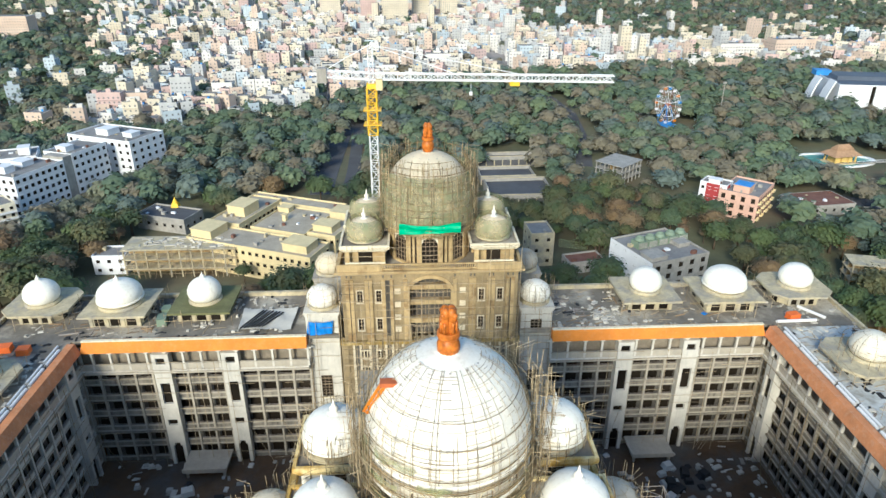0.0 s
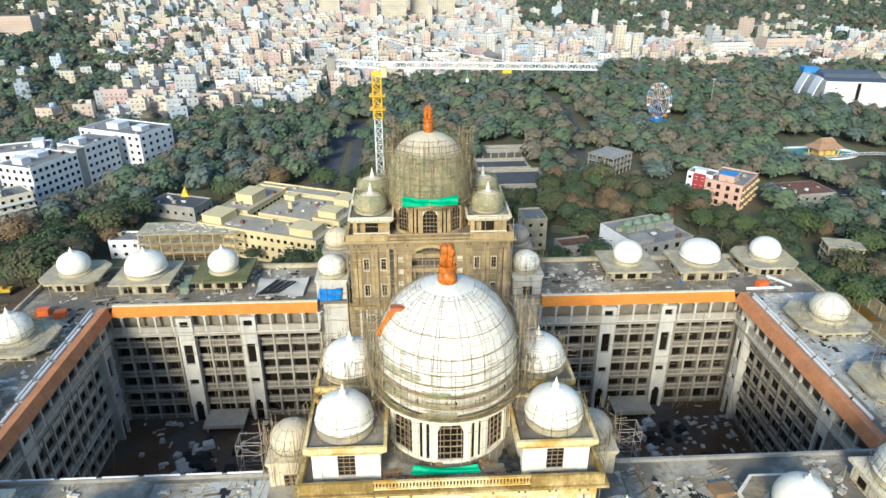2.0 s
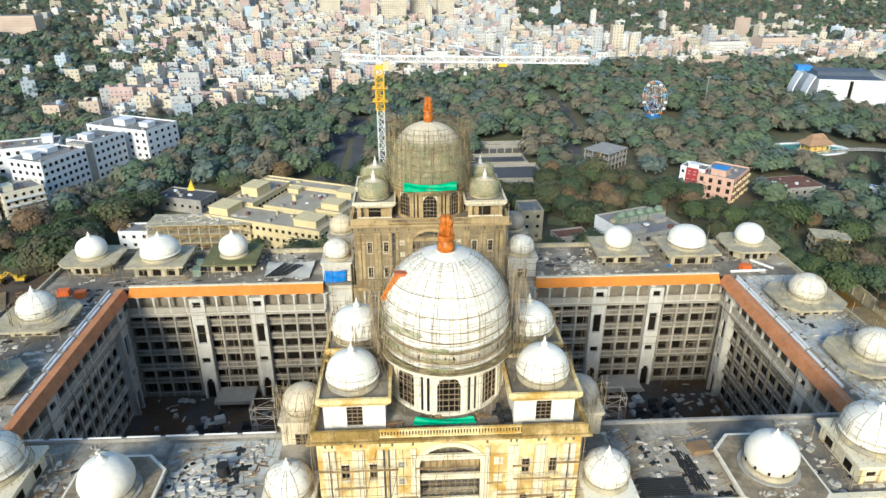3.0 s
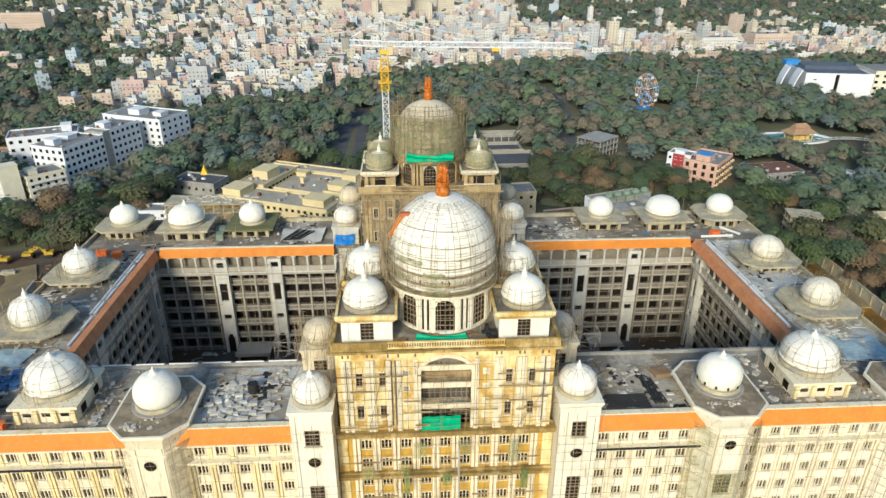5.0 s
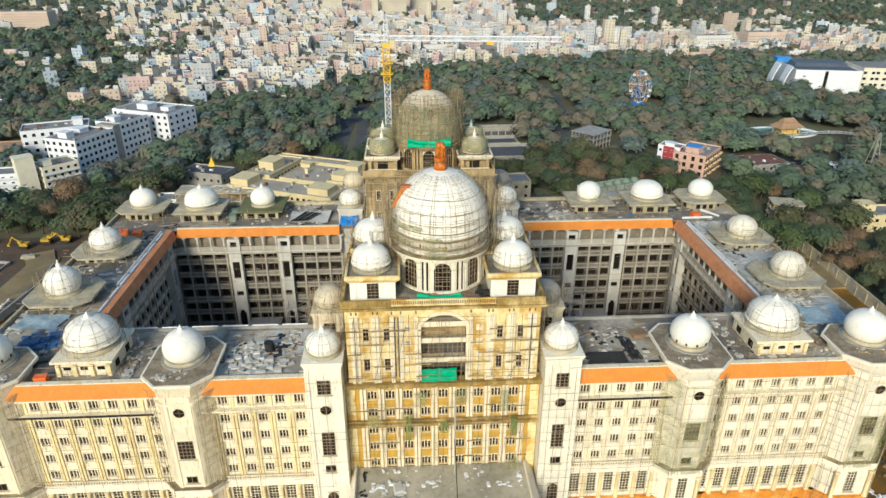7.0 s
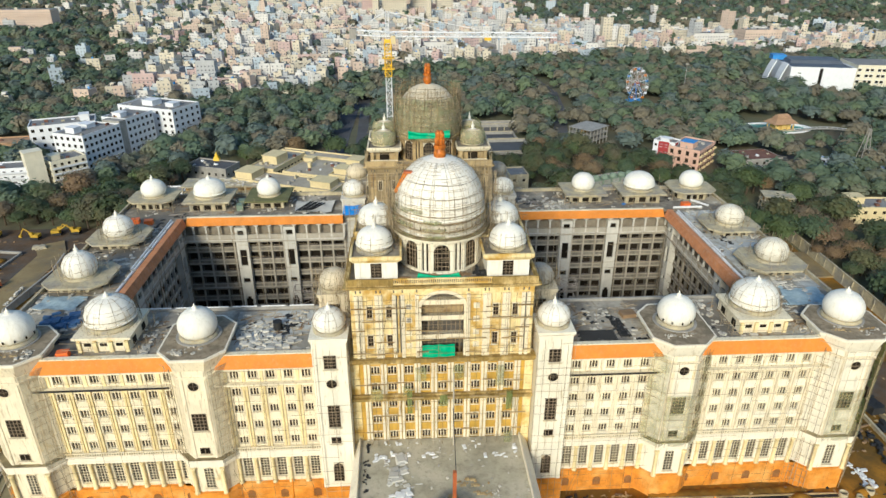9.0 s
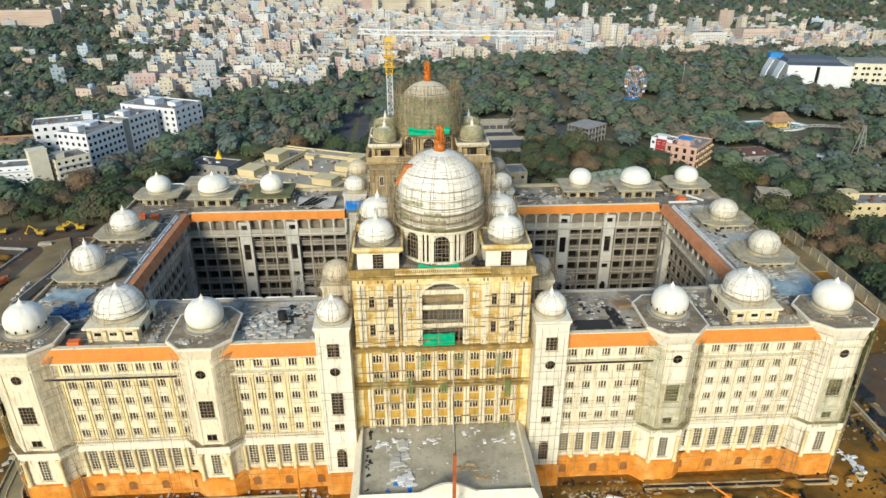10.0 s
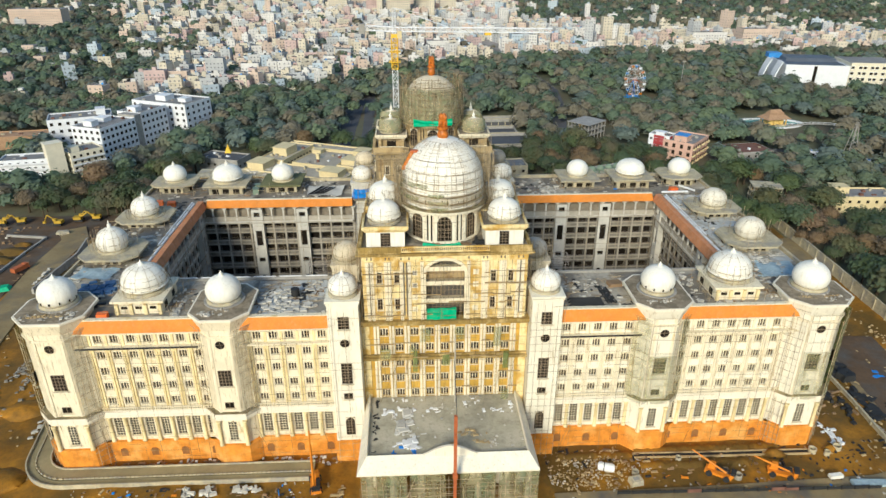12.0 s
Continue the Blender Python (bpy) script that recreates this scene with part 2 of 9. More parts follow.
def leaf_mat(name, tones, patch, island):
    """Foliage: tones mixed by tree or leaf and by broad patches, partly letting light through."""
    m = bpy.data.materials.new(name)
    m.use_nodes = True
    n, l = m.node_tree.nodes, m.node_tree.links
    n.clear()
    out = n.new("ShaderNodeOutputMaterial")
    geo = n.new("ShaderNodeNewGeometry")
    ramp = n.new("ShaderNodeValToRGB")
    el = ramp.color_ramp.elements
    while len(el) < len(tones):
        el.new(0.5)
    for i, c in enumerate(tones):
        el[i].position = i / (len(tones) - 1)
        el[i].color = (*c, 1)
    noi = n.new("ShaderNodeTexNoise")
    noi.inputs["Scale"].default_value, noi.inputs["Detail"].default_value = patch, 3.0
    l.new(geo.outputs["Position"], noi.inputs["Vector"])
    rv = n.new("ShaderNodeObjectInfo").outputs["Random"] if not island else geo.outputs["Random Per Island"]
    a = n.new("ShaderNodeMath")
    a.operation = "MULTIPLY_ADD"
    l.new(rv, a.inputs[0])
    a.inputs[1].default_value = 0.8 if not island else 0.35
    b = n.new("ShaderNodeMath")
    b.operation = "MULTIPLY_ADD"
    l.new(noi.outputs["Fac"], b.inputs[0])
    b.inputs[1].default_value, b.inputs[2].default_value = (0.8, -0.3) if not island else (2.0, -0.7)
    l.new(b.outputs[0], a.inputs[2])
    l.new(a.outputs[0], ramp.inputs[0])
    d = n.new("ShaderNodeBsdfPrincipled")
    d.inputs["Roughness"].default_value = 0.7
    d.inputs["Specular IOR Level"].default_value = 0.3
    t = n.new("ShaderNodeBsdfTranslucent")
    mx = n.new("ShaderNodeMixShader")
    mx.inputs[0].default_value = 0.3
    l.new(ramp.outputs[0], d.inputs["Base Color"])
    l.new(ramp.outputs[0], t.inputs["Color"])
    l.new(d.outputs[0], mx.inputs[1])
    l.new(t.outputs[0], mx.inputs[2])
    l.new(mx.outputs[0], out.inputs[0])
    MATS[name] = m
    return m


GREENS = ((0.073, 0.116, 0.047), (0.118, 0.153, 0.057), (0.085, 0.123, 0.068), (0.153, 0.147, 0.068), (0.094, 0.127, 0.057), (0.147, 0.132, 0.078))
LEAF = leaf_mat("tree_leaves", GREENS, 0.12, False)
LEAFD = leaf_mat("dry_tree_leaves", ((0.22, 0.150, 0.090), (0.24, 0.165, 0.080), (0.19, 0.155, 0.100)), 0.3, False)
# Lifted, bluer tones: distance haze is put into the far leaf colour.
HAZED_TONES = (((0.120, 0.170, 0.105), (0.145, 0.190, 0.125)), ((0.165, 0.220, 0.115), (0.185, 0.225, 0.130)), ((0.140, 0.180, 0.150), (0.165, 0.200, 0.170)),
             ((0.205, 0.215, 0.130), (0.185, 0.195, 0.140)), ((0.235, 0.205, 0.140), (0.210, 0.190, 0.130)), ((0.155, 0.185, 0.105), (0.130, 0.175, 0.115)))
LEAFF = [leaf_mat("far_tree_leaves", q, 0.05, True) for q in HAZED_TONES]
WATER = mat("green_pond_water", (0.12, 0.33, 0.30), 0.12, vary=0.1, bump=0.02)
OFFICEW = mat("white_office_paint", (0.74, 0.74, 0.74), 0.7, vary=0.06, stain=0.15, stain_colour=(0.4, 0.4, 0.4), streak=True, bump=0)
SLATE = mat("slate_blue_sheet_roof", (0.10, 0.115, 0.14), 0.6, vary=0.2, scale=0.1, bump=0)
CREAMW = mat("cream_annexe_paint", (0.72, 0.66, 0.50), 0.75, vary=0.08, stain=0.2, stain_colour=(0.4, 0.36, 0.28), streak=True, bump=0)
OFFICEY = mat("yellow_office_paint", (0.68, 0.56, 0.31), 0.8, vary=0.1, stain=0.3, stain_colour=(0.36, 0.30, 0.18), streak=True, bump=0)
PINK = mat("pink_plaster", (0.62, 0.40, 0.30), 0.8, vary=0.1, stain=0.3, stain_colour=(0.35, 0.25, 0.2), streak=True, bump=0)
CRIMSON = mat("crimson_plaster", (0.36, 0.05, 0.05), 0.7, vary=0.1, bump=0)
FLATROOF = mat("weathered_flat_roof", (0.26, 0.25, 0.235), 0.9, vary=0.25, scale=0.12, stain=0.4, stain_colour=(0.12, 0.11, 0.10), bump=0)
RUST = mat("rusted_sheet_roof", (0.20, 0.10, 0.07), 0.8, vary=0.3, scale=0.3, bump=0)
BLUER = mat("blue_sheet_roof", (0.06, 0.25, 0.60), 0.5, vary=0.15, bump=0)
CHILL = mat("green_cooling_tower", (0.20, 0.255, 0.18), 0.6, vary=0.1, bump=0)
BROOF = mat("brown_tiled_roof", (0.40, 0.25, 0.14), 0.8, vary=0.2, scale=0.5, bump=0)
PVC = mat("white_pipe_plastic", (0.74, 0.73, 0.70), 0.35, vary=0.05, bump=0)


# ---- mesh helpers ----
class Mesh:
    """Collects verts and faces of one part. sx: -1 mirrors it in x."""

    def __init__(self, sx=1):
        self.v, self.f, self.m, self.s, self.sx = [], [], [], [], sx

    def face(self, idx, m=0, smooth=False):
        self.f.append(tuple(idx) if self.sx > 0 else tuple(reversed(idx)))
        self.m.append(m)
        self.s.append(smooth)

    def pts(self, ps):
        i = len(self.v)
        self.v.extend((p[0] * self.sx, p[1], p[2]) for p in ps)
        return range(i, len(self.v))

    def box(self, x0, x1, y0, y1, z0, z1, m=0):
        a = self.pts([(x0, y0, z0), (x1, y0, z0), (x1, y1, z0), (x0, y1, z0), (x0, y0, z1), (x1, y0, z1), (x1, y1, z1), (x0, y1, z1)])
        for q in ((0, 3, 2, 1), (4, 5, 6, 7), (0, 1, 5, 4), (1, 2, 6, 5), (2, 3, 7, 6), (3, 0, 4, 7)):
            self.face([a[k] for k in q], m)
        return self

    def hull(self, low, z0, high, z1, m=0, smooth=False):
        """A prism between two rings of (x, y) with the same count."""
        k = len(low)
        a = self.pts([(x, y, z0) for x, y in low])
        b = self.pts([(x, y, z1) for x, y in high])
        self.face(list(reversed(a)), m)
        self.face(list(b), m)
        for i in range(k):
            j = (i + 1) % k
            self.face([a[i], a[j], b[j], b[i]], m, smooth)
        return self

    def prism(self, poly, z0, z1, m=0):
        return self.hull(poly, z0, poly, z1, m)

    def lathe(self, cx, cy, prof, seg=32, m=0, smooth=True, start=0.0, rib=0.0, ribs=0):
        rings = []
        for r, z in prof:
            ring = []
            for i in range(seg):
                a = start + 2 * math.pi * i / seg
                k = r * (1 + rib * abs(math.cos(ribs * a / 2)) if ribs else 1)
                ring.append((cx + k * math.cos(a), cy + k * math.sin(a), z))
            rings.append(self.pts(ring))
        for p, q in zip(rings, rings[1:]):
            for i in range(seg):
                j = (i + 1) % seg
                self.face([p[i], p[j], q[j], q[i]], m, smooth)
        self.face(list(reversed(rings[0])), m)
        self.face(list(rings[-1]), m)
        return self

    def tube(self, p, q, r=0.06, m=0, n=4):
        p, q = Vector(p), Vector(q)
        d = (q - p)
        if d.length < 1e-4:
            return self
        d.normalize()
        u = d.cross(Vector((0, 0, 1)))
        if u.length < 1e-3:
            u = Vector((1, 0, 0))
        u.normalize()
        w = d.cross(u)
        ring = [(u * math.cos(2 * math.pi * i / n) + w * math.sin(2 * math.pi * i / n)) * r for i in range(n)]
        a = self.pts([p + o for o in ring])
        b = self.pts([q + o for o in ring])
        for i in range(n):
            j = (i + 1) % n
            self.face([a[i], a[j], b[j], b[i]], m)
        return self

    def quad(self, ps, m=0, smooth=False):
        self.face(list(self.pts(ps)), m, smooth)
        return self

    def turned(self, o, rz):
        """Turns all verts about the place o by rz degrees and shifts them there."""
        c, s = math.cos(radians(rz)), math.sin(radians(rz))
        self.v = [(o[0] + x * c - y * s, o[1] + x * s + y * c, o[2] + z) for x, y, z in self.v]
        return self

    def data(self, name, mats):
        me = bpy.data.meshes.new(name)
        me.from_pydata(self.v, [], self.f)
        for mm in mats:
            me.materials.append(mm)
        me.polygons.foreach_set("material_index", self.m)
        me.polygons.foreach_set("use_smooth", self.s)
        me.update()
        return me


def thing(name, label, category, group="", at=(0, 0, 0), rz=0.0, kind=""):
    ob = new(name)
    ob.matrix_basis = pose(*at, 0, 0, rz)
    return tagged(ob, label, category, group, kind)


def part(name, mesh, mats, parent, label="", at=None):
    kids = ()
    if isinstance(mesh, tuple):
        mesh, kids = mesh[0], mesh[1:]
    me = mesh if isinstance(mesh, bpy.types.Mesh) else mesh.data(name, mats if isinstance(mats, (list, tuple)) else [mats])
    ob = new(name, me)
    ob.parent = parent
    if at is not None:
        ob.matrix_basis = at
    if label:
        tagged(ob, label)
    for k in kids:
        part(k.name.split(".")[0], k, None, ob)
    return ob


def single(name, mesh, mats, label, category, group="", kind=""):
    return tagged(new(name, mesh.data(name, mats if isinstance(mats, (list, tuple)) else [mats])), label, category, group, kind)


def wall_cells(us, zs, holes, put):
    """Fills the grid of a wall between the cuts us and zs, but for the holes (u0, u1, z0, z1); put(u0, u1, z0, z1) makes one block."""
    cu = sorted(set(us) | {h[0] for h in holes} | {h[1] for h in holes})
    cz = sorted(set(zs) | {h[2] for h in holes} | {h[3] for h in holes})
    for z0, z1 in zip(cz, cz[1:]):
        run = None
        for u0, u1 in zip(cu, cu[1:]):
            um, zm = (u0 + u1) / 2, (z0 + z1) / 2
            solid = not any(h[0] < um < h[1] and h[2] < zm < h[3] for h in holes)
            if solid:
                run = (run[0], u1) if run else (u0, u1)
            if run and (not solid or u1 == cu[-1]):
                put(run[0], run[1], z0, z1)
                run = None

# ---- shared pieces of the palace ----
PLINTH, ROOF, COURT_Z, GROUND_Z = 6.2, 38.0, 6.0, 0.0
STOREYS = (17.7, 21.8, 25.9, 30.1)


def triple_window_mesh(plaster, slim=False):
    """Three narrow lights in a white surround, the middle one taller with an arched head, over a ledge on little balusters."""
    b, fr = Mesh(), Mesh()
    w, h = 1.65, 1.95
    pane = Mesh().box(-w / 2, w / 2, 0.34, 0.40, -h / 2, h / 2)
    for x in (-0.31, 0.31):
        fr.box(x - 0.085, x + 0.085, 0.06, 0.335, -h / 2, h / 2)
    for s in (-1, 1):
        fr.box(s * 0.605 - 0.22, s * 0.605 + 0.22, 0.08, 0.335, h / 2 - 0.30, h / 2)
        p = [(s * 0.24, 0.07, h / 2), (s * 0.24, 0.07, h / 2 - 0.20), (s * 0.14, 0.07, h / 2 - 0.07), (0, 0.07, h / 2)]
        fr.quad(p if s < 0 else p[::-1])
    fr.box(-w / 2, w / 2, 0.20, 0.335, -0.10, -0.03, 1)
    e, o = (0.08, -0.06) if slim else (0.22, -0.12)
    b.box(-w / 2 - e - 0.06, w / 2 + e + 0.06, 2.4 * o, 0.02, -h / 2 - 0.14, -h / 2)
    b.box(-w / 2 - e, -w / 2, o, 0.02, -h / 2, h / 2)
    b.box(w / 2, w / 2 + e, o, 0.02, -h / 2, h / 2)
    b.box(-w / 2 - e - 0.04, w / 2 + e + 0.04, 1.8 * o, 0.02, h / 2, h / 2 + (0.1 if slim else 0.2))
    for s in (-1, 1) if not slim else ():
        b.box(s * 0.85 - 0.1, s * 0.85 + 0.1, -0.28, 0.02, -h / 2 - 0.45, -h / 2 - 0.14)
    return (b.data("window", [plaster]), fr.data("window_frame", [WHITE, JOIN]), pane.data("pane", [GLASS]))


def window_mesh(w, h, nx, nz, sill=True, arch=False, hood=True, bar=0.09, pale=False, plaster=WHITE):
    """A window set in its opening: frame and bars (slot 0), dark panes (slot 1), plaster surround (slot 2). Origin: middle of the opening, outside is -y."""
    b, fr = Mesh(), Mesh()
    t = bar
    pane = Mesh().box(-w / 2, w / 2, 0.34, 0.40, -h / 2, h / 2)
    for i in range(nx + 1):
        x = -w / 2 + w * i / nx
        fr.box(max(-w / 2, x - t / 2), min(w / 2, x + t / 2), 0.22, 0.335, -h / 2, h / 2)
    for i in range(nz + 1):
        z = -h / 2 + h * i / nz
        fr.box(-w / 2, w / 2, 0.24, 0.332, max(-h / 2, z - t / 2), min(h / 2, z + t / 2))
    if sill:
        b.box(-w / 2 - 0.25, w / 2 + 0.25, -0.28, 0.02, -h / 2 - 0.22, -h / 2, 2)
    if hood:
        b.box(-w / 2 - 0.2, -w / 2, -0.12, 0.02, -h / 2, h / 2, 2)
        b.box(w / 2, w / 2 + 0.2, -0.12, 0.02, -h / 2, h / 2, 2)
        b.box(-w / 2 - 0.25, w / 2 + 0.25, -0.2, 0.02, h / 2, h / 2 + 0.2, 2)
    if arch:
        for s in (-1, 1):
            p = [(s * w / 2, 0.2, h / 2), (s * w / 2, 0.2, h / 2 - w * 0.45), (s * w * 0.36, 0.2, h / 2 - w * 0.16), (s * w * 0.16, 0.2, h / 2 - w * 0.04), (0, 0.2, h / 2)]
            b.quad(p, 2)
    b.m = [0] * len(b.m)
    return (b.data("window", [plaster]), fr.data("window_frame", [WHITE if pale else JOIN]), pane.data("pane", [GLASS]))


NICHE = Mesh()
NICHE.face(list(NICHE.pts([(-0.85, -0.03, -1.1), (0.85, -0.03, -1.1)] + [(0.85 * math.cos(a), -0.03, 0.5 + 0.75 * math.sin(a)) for a in [math.pi * k / 10 for k in range(11)]])), 1)
for k in range(10):
    a0, a1 = math.pi * k / 10, math.pi * (k + 1) / 10
    NICHE.hull([(0.85 * math.cos(a0), -0.12), (1.02 * math.cos(a0), -0.12), (1.02 * math.cos(a0), 0.02), (0.85 * math.cos(a0), 0.02)], 0.5 + 0.75 * math.sin(a0),
               [(0.85 * math.cos(a1), -0.12), (1.02 * math.cos(a1), -0.12), (1.02 * math.cos(a1), 0.02), (0.85 * math.cos(a1), 0.02)], 0.5 + 0.75 * math.sin(a1))
NICHE.box(-1.02, -0.85, -0.12, 0.02, -1.1, 0.5).box(0.85, 1.02, -0.12, 0.02, -1.1, 0.5).box(-1.1, 1.1, -0.16, 0.02, -1.25, -1.1)
NICHE = NICHE.data("plinth_vent", [STONE, NICHEB])
W_SMALL = triple_window_mesh(WHITE)
W_TALL = window_mesh(1.9, 5.2, 3, 7, hood=False, bar=0.10, pale=True)
W_SQ = window_mesh(2.4, 3.0, 3, 4, hood=False)
W_BAST = window_mesh(2.9, 4.2, 4, 5, hood=False)
W_MID = window_mesh(2.4, 5.4, 3, 7, hood=False)
W_LOW = window_mesh(2.0, 1.5, 2, 1, hood=False)
W_ARCH = window_mesh(2.1, 5.0, 3, 6, sill=False, hood=False, arch=True)
W_SLIT = window_mesh(1.05, 2.7, 2, 3)
W_SLITB = window_mesh(1.05, 2.7, 2, 3, plaster=DOMEB)
W_SLIM = triple_window_mesh(WHITE, True)
W_SMALLB = triple_window_mesh(DOMEB)
W_PAV = window_mesh(2.1, 3.2, 3, 5, hood=False, bar=0.07)
W_DRUM = window_mesh(3.2, 5.7, 4, 6, sill=False, hood=False, arch=True, plaster=FRESH)
PANEL = Mesh().box(-0.6, 0.6, -0.16, 0.02, -0.6, 0.6).box(-0.38, 0.38, -0.26, -0.16, -0.38, 0.38).data("panel", [WHITE])
PANEL_B = Mesh().box(-0.6, 0.6, -0.16, 0.02, -0.6, 0.6).box(-0.38, 0.38, -0.26, -0.16, -0.38, 0.38).data("panel", [DOMEB])
PANEL_D = Mesh().box(-0.6, 0.6, -0.16, 0.02, -0.6, 0.6).box(-0.42, 0.42, -0.2, -0.16, -0.42, 0.42, 1).box(-0.42, 0.42, -0.24, -0.2, -0.05, 0.05).data("panel", [WHITE, BARE])


def porthole_mesh(r=0.95):
    b = Mesh()
    n = 20
    for r0, r1, d0, m in ((r, r + 0.14, -0.12, 0), (0.0, r, 0.02, 1)):
        for i in range(n):
            a0, a1 = 2 * math.pi * i / n, 2 * math.pi * (i + 1) / n
            b.quad([(r0 * math.cos(a0), d0, r0 * math.sin(a0)), (r1 * math.cos(a0), d0, r1 * math.sin(a0)),
                    (r1 * math.cos(a1), d0, r1 * math.sin(a1)), (r0 * math.cos(a1), d0, r0 * math.sin(a1))], m)
    b.box(-r, r, -0.02, 0.01, -0.025, 0.025, 2)
    b.box(-0.025, 0.025, -0.02, 0.008, -r, r, 2)
    return b.data("porthole", [WHITE, GLASS, JOIN])


PORTHOLE = porthole_mesh(1.05)
PORTHOLE_S = porthole_mesh(0.74)


def column_mesh(r, h, m=None):
    b = Mesh()
    b.lathe(0, 0, [(r * 1.35, 0), (r * 1.35, h * 0.05), (r, h * 0.08), (r * 0.9, h * 0.9), (r * 1.3, h * 0.94), (r * 1.3, h)], 12)
    return b.data("column", [m or WHITE])


COL_TALL = column_mesh(0.42, 7.0, PALE)


def facing(x, y, z, rz=0):
    return pose(x, y, z, 0, 0, rz)


def pole_wall(mb, u0, u1, z0, z1, put, du=2.0, dz=1.9, r=0.055, rng=None, keep=0.85, brace=9):
    """Bamboo scaffolding against a wall: uprights, ledgers and a few braces. put(u, d, z) gives the place."""
    rng = rng or random.Random(1)
    u = u0
    while u <= u1:
        if rng.random() < keep:
            top = z1 - rng.random() * 2.5
            d = rng.uniform(0, 0.15)
            mb.tube(put(u, d, z0), put(u + rng.uniform(-0.25, 0.25), d, top), r)
        u += du * rng.uniform(0.8, 1.2)
    z = z0 + dz
    while z < z1:
        a = u0
        while a < u1:
            b = min(u1, a + rng.uniform(3, 8))
            if rng.random() < keep:
                mb.tube(put(a, 0.1, z + rng.uniform(-0.1, 0.1)), put(b, 0.1, z + rng.uniform(-0.15, 0.15)), r)
            a = b
        z += dz * rng.uniform(0.92, 1.08)
    for _ in range(int((u1 - u0) / brace)):
        a = rng.uniform(u0, u1)
        mb.tube(put(a, 0.2, z0), put(min(u1, a + rng.uniform(2, 6)), 0.2, min(z1, z0 + rng.uniform(8, 16))), r)


def pole_ring(mb, cx, cy, prof, n=28, r=0.055, rng=None, loops=8, jitter=0.3, keep=0.9):
    """Bamboo scaffolding that follows a round wall or dome, given as (radius, z)."""
    rng = rng or random.Random(2)

    def at(k, a):
        k = max(0, min(len(prof) - 1.001, k))
        i = int(k)
        f = k - i
        rr = prof[i][0] * (1 - f) + prof[i + 1][0] * f
        zz = prof[i][1] * (1 - f) + prof[i + 1][1] * f
        return (cx + rr * math.cos(a), cy + rr * math.sin(a), zz)
    top = len(prof) - 1
    for i in range(n):
        a = 2 * math.pi * (i + rng.uniform(-jitter, jitter)) / n
        end = top * (1 if rng.random() < 0.7 else rng.uniform(0.6, 1))
        steps = max(2, len(prof) - 1)
        for s in range(steps):
            if (s + 1) * top / steps <= end + 0.01:
                mb.tube(at(s * top / steps, a), at((s + 1) * top / steps, a + rng.uniform(-0.01, 0.01)), r)
    for j in range(loops):
        k = top * (j + 0.5) / loops
        seg = 40
        off = rng.uniform(-0.1, 0.1)
        for i in range(seg):
            if rng.random() < keep:
                mb.tube(at(k + off, 2 * math.pi * i / seg), at(k + off, 2 * math.pi * (i + 1) / seg), r)


def dome_profile(r, h, z0, n=14, neck=0.94):
    out = [(r * (neck - 0.12), z0), (r * 0.91, z0 + h * 0.09), (r * 0.975, z0 + h * 0.20)]
    zb = z0 + h * 0.33
    for i in range(n + 1):
        a = math.pi / 2 * i / n
        out.append((max(0.03, r * math.cos(a) ** 0.95), zb + (h * 0.67) * math.sin(a)))
    return out


def dome(x, y, z0, r, h, tip, label, group, material=None, finial=True, ribs=0, lattice=0, rng=None, stripe=False, studs=False):
    """A dome on its low ring: shell, base ring, finial and the bamboo lattice that is still tied to it."""
    ob = thing("dome", label, "dome", group, (x, y, z0))
    material = material or DOMEW
    part("base_ring", Mesh().lathe(0, 0, [(r * 1.0, 0), (r * 1.0, 0.25), (r * 0.92, 0.3), (r * 0.92, 0.55)], 40), SLAB, ob)
    prof = dome_profile(r, h - 0.5, 0.5)
    shell = part("shell", Mesh().lathe(0, 0, prof, 48, rib=-0.018 if ribs else 0.0, ribs=ribs), material, ob)
    if stripe:
        part("moulding", Mesh().lathe(0, 0, [(r * 1.0, 1.2), (r * 1.035, 1.3), (r * 1.035, 1.5), (r * 1.0, 1.6)], 40), material, shell)
    if studs:
        for i in range(12):
            a = 2 * math.pi * i / 12
            part("vent_slot", Mesh().box(-0.16, 0.16, -0.06, 0.04, -0.28, 0.28), GLASS, shell, "dark vent slot", pose(r * 0.99 * math.cos(a), r * 0.99 * math.sin(a), 0.25 * h, 0, 0, math.degrees(a) + 90))
    if finial:
        t = tip - z0 - h
        f = 0.10 + r * 0.09
        part("finial", Mesh().lathe(0, 0, [(f * 3.0, h - 0.30), (f * 1.6, h + 0.0), (f * 1.2, h + 0.1), (f * 0.8, h + 0.12), (f * 1.15, h + t * 0.28), (f * 1.05, h + t * 0.42), (f * 0.4, h + t * 0.55), (f * 0.45, h + t * 0.65), (0.03, h + t)], 16), DOMEW, ob, "white spired finial")
    if lattice:
        b = Mesh()
        pole_ring(b, 0, 0, [(a * 1.012 + 0.05, z) for a, z in prof[1:-2]], lattice, 0.032, rng or random.Random(3), max(3, lattice // 4), 0.3, 0.8)
        tagged(part("bamboo_lattice", b, BAMBOOL, ob, "thin bamboo poles tied round the dome"), kind="stuff")
    return ob


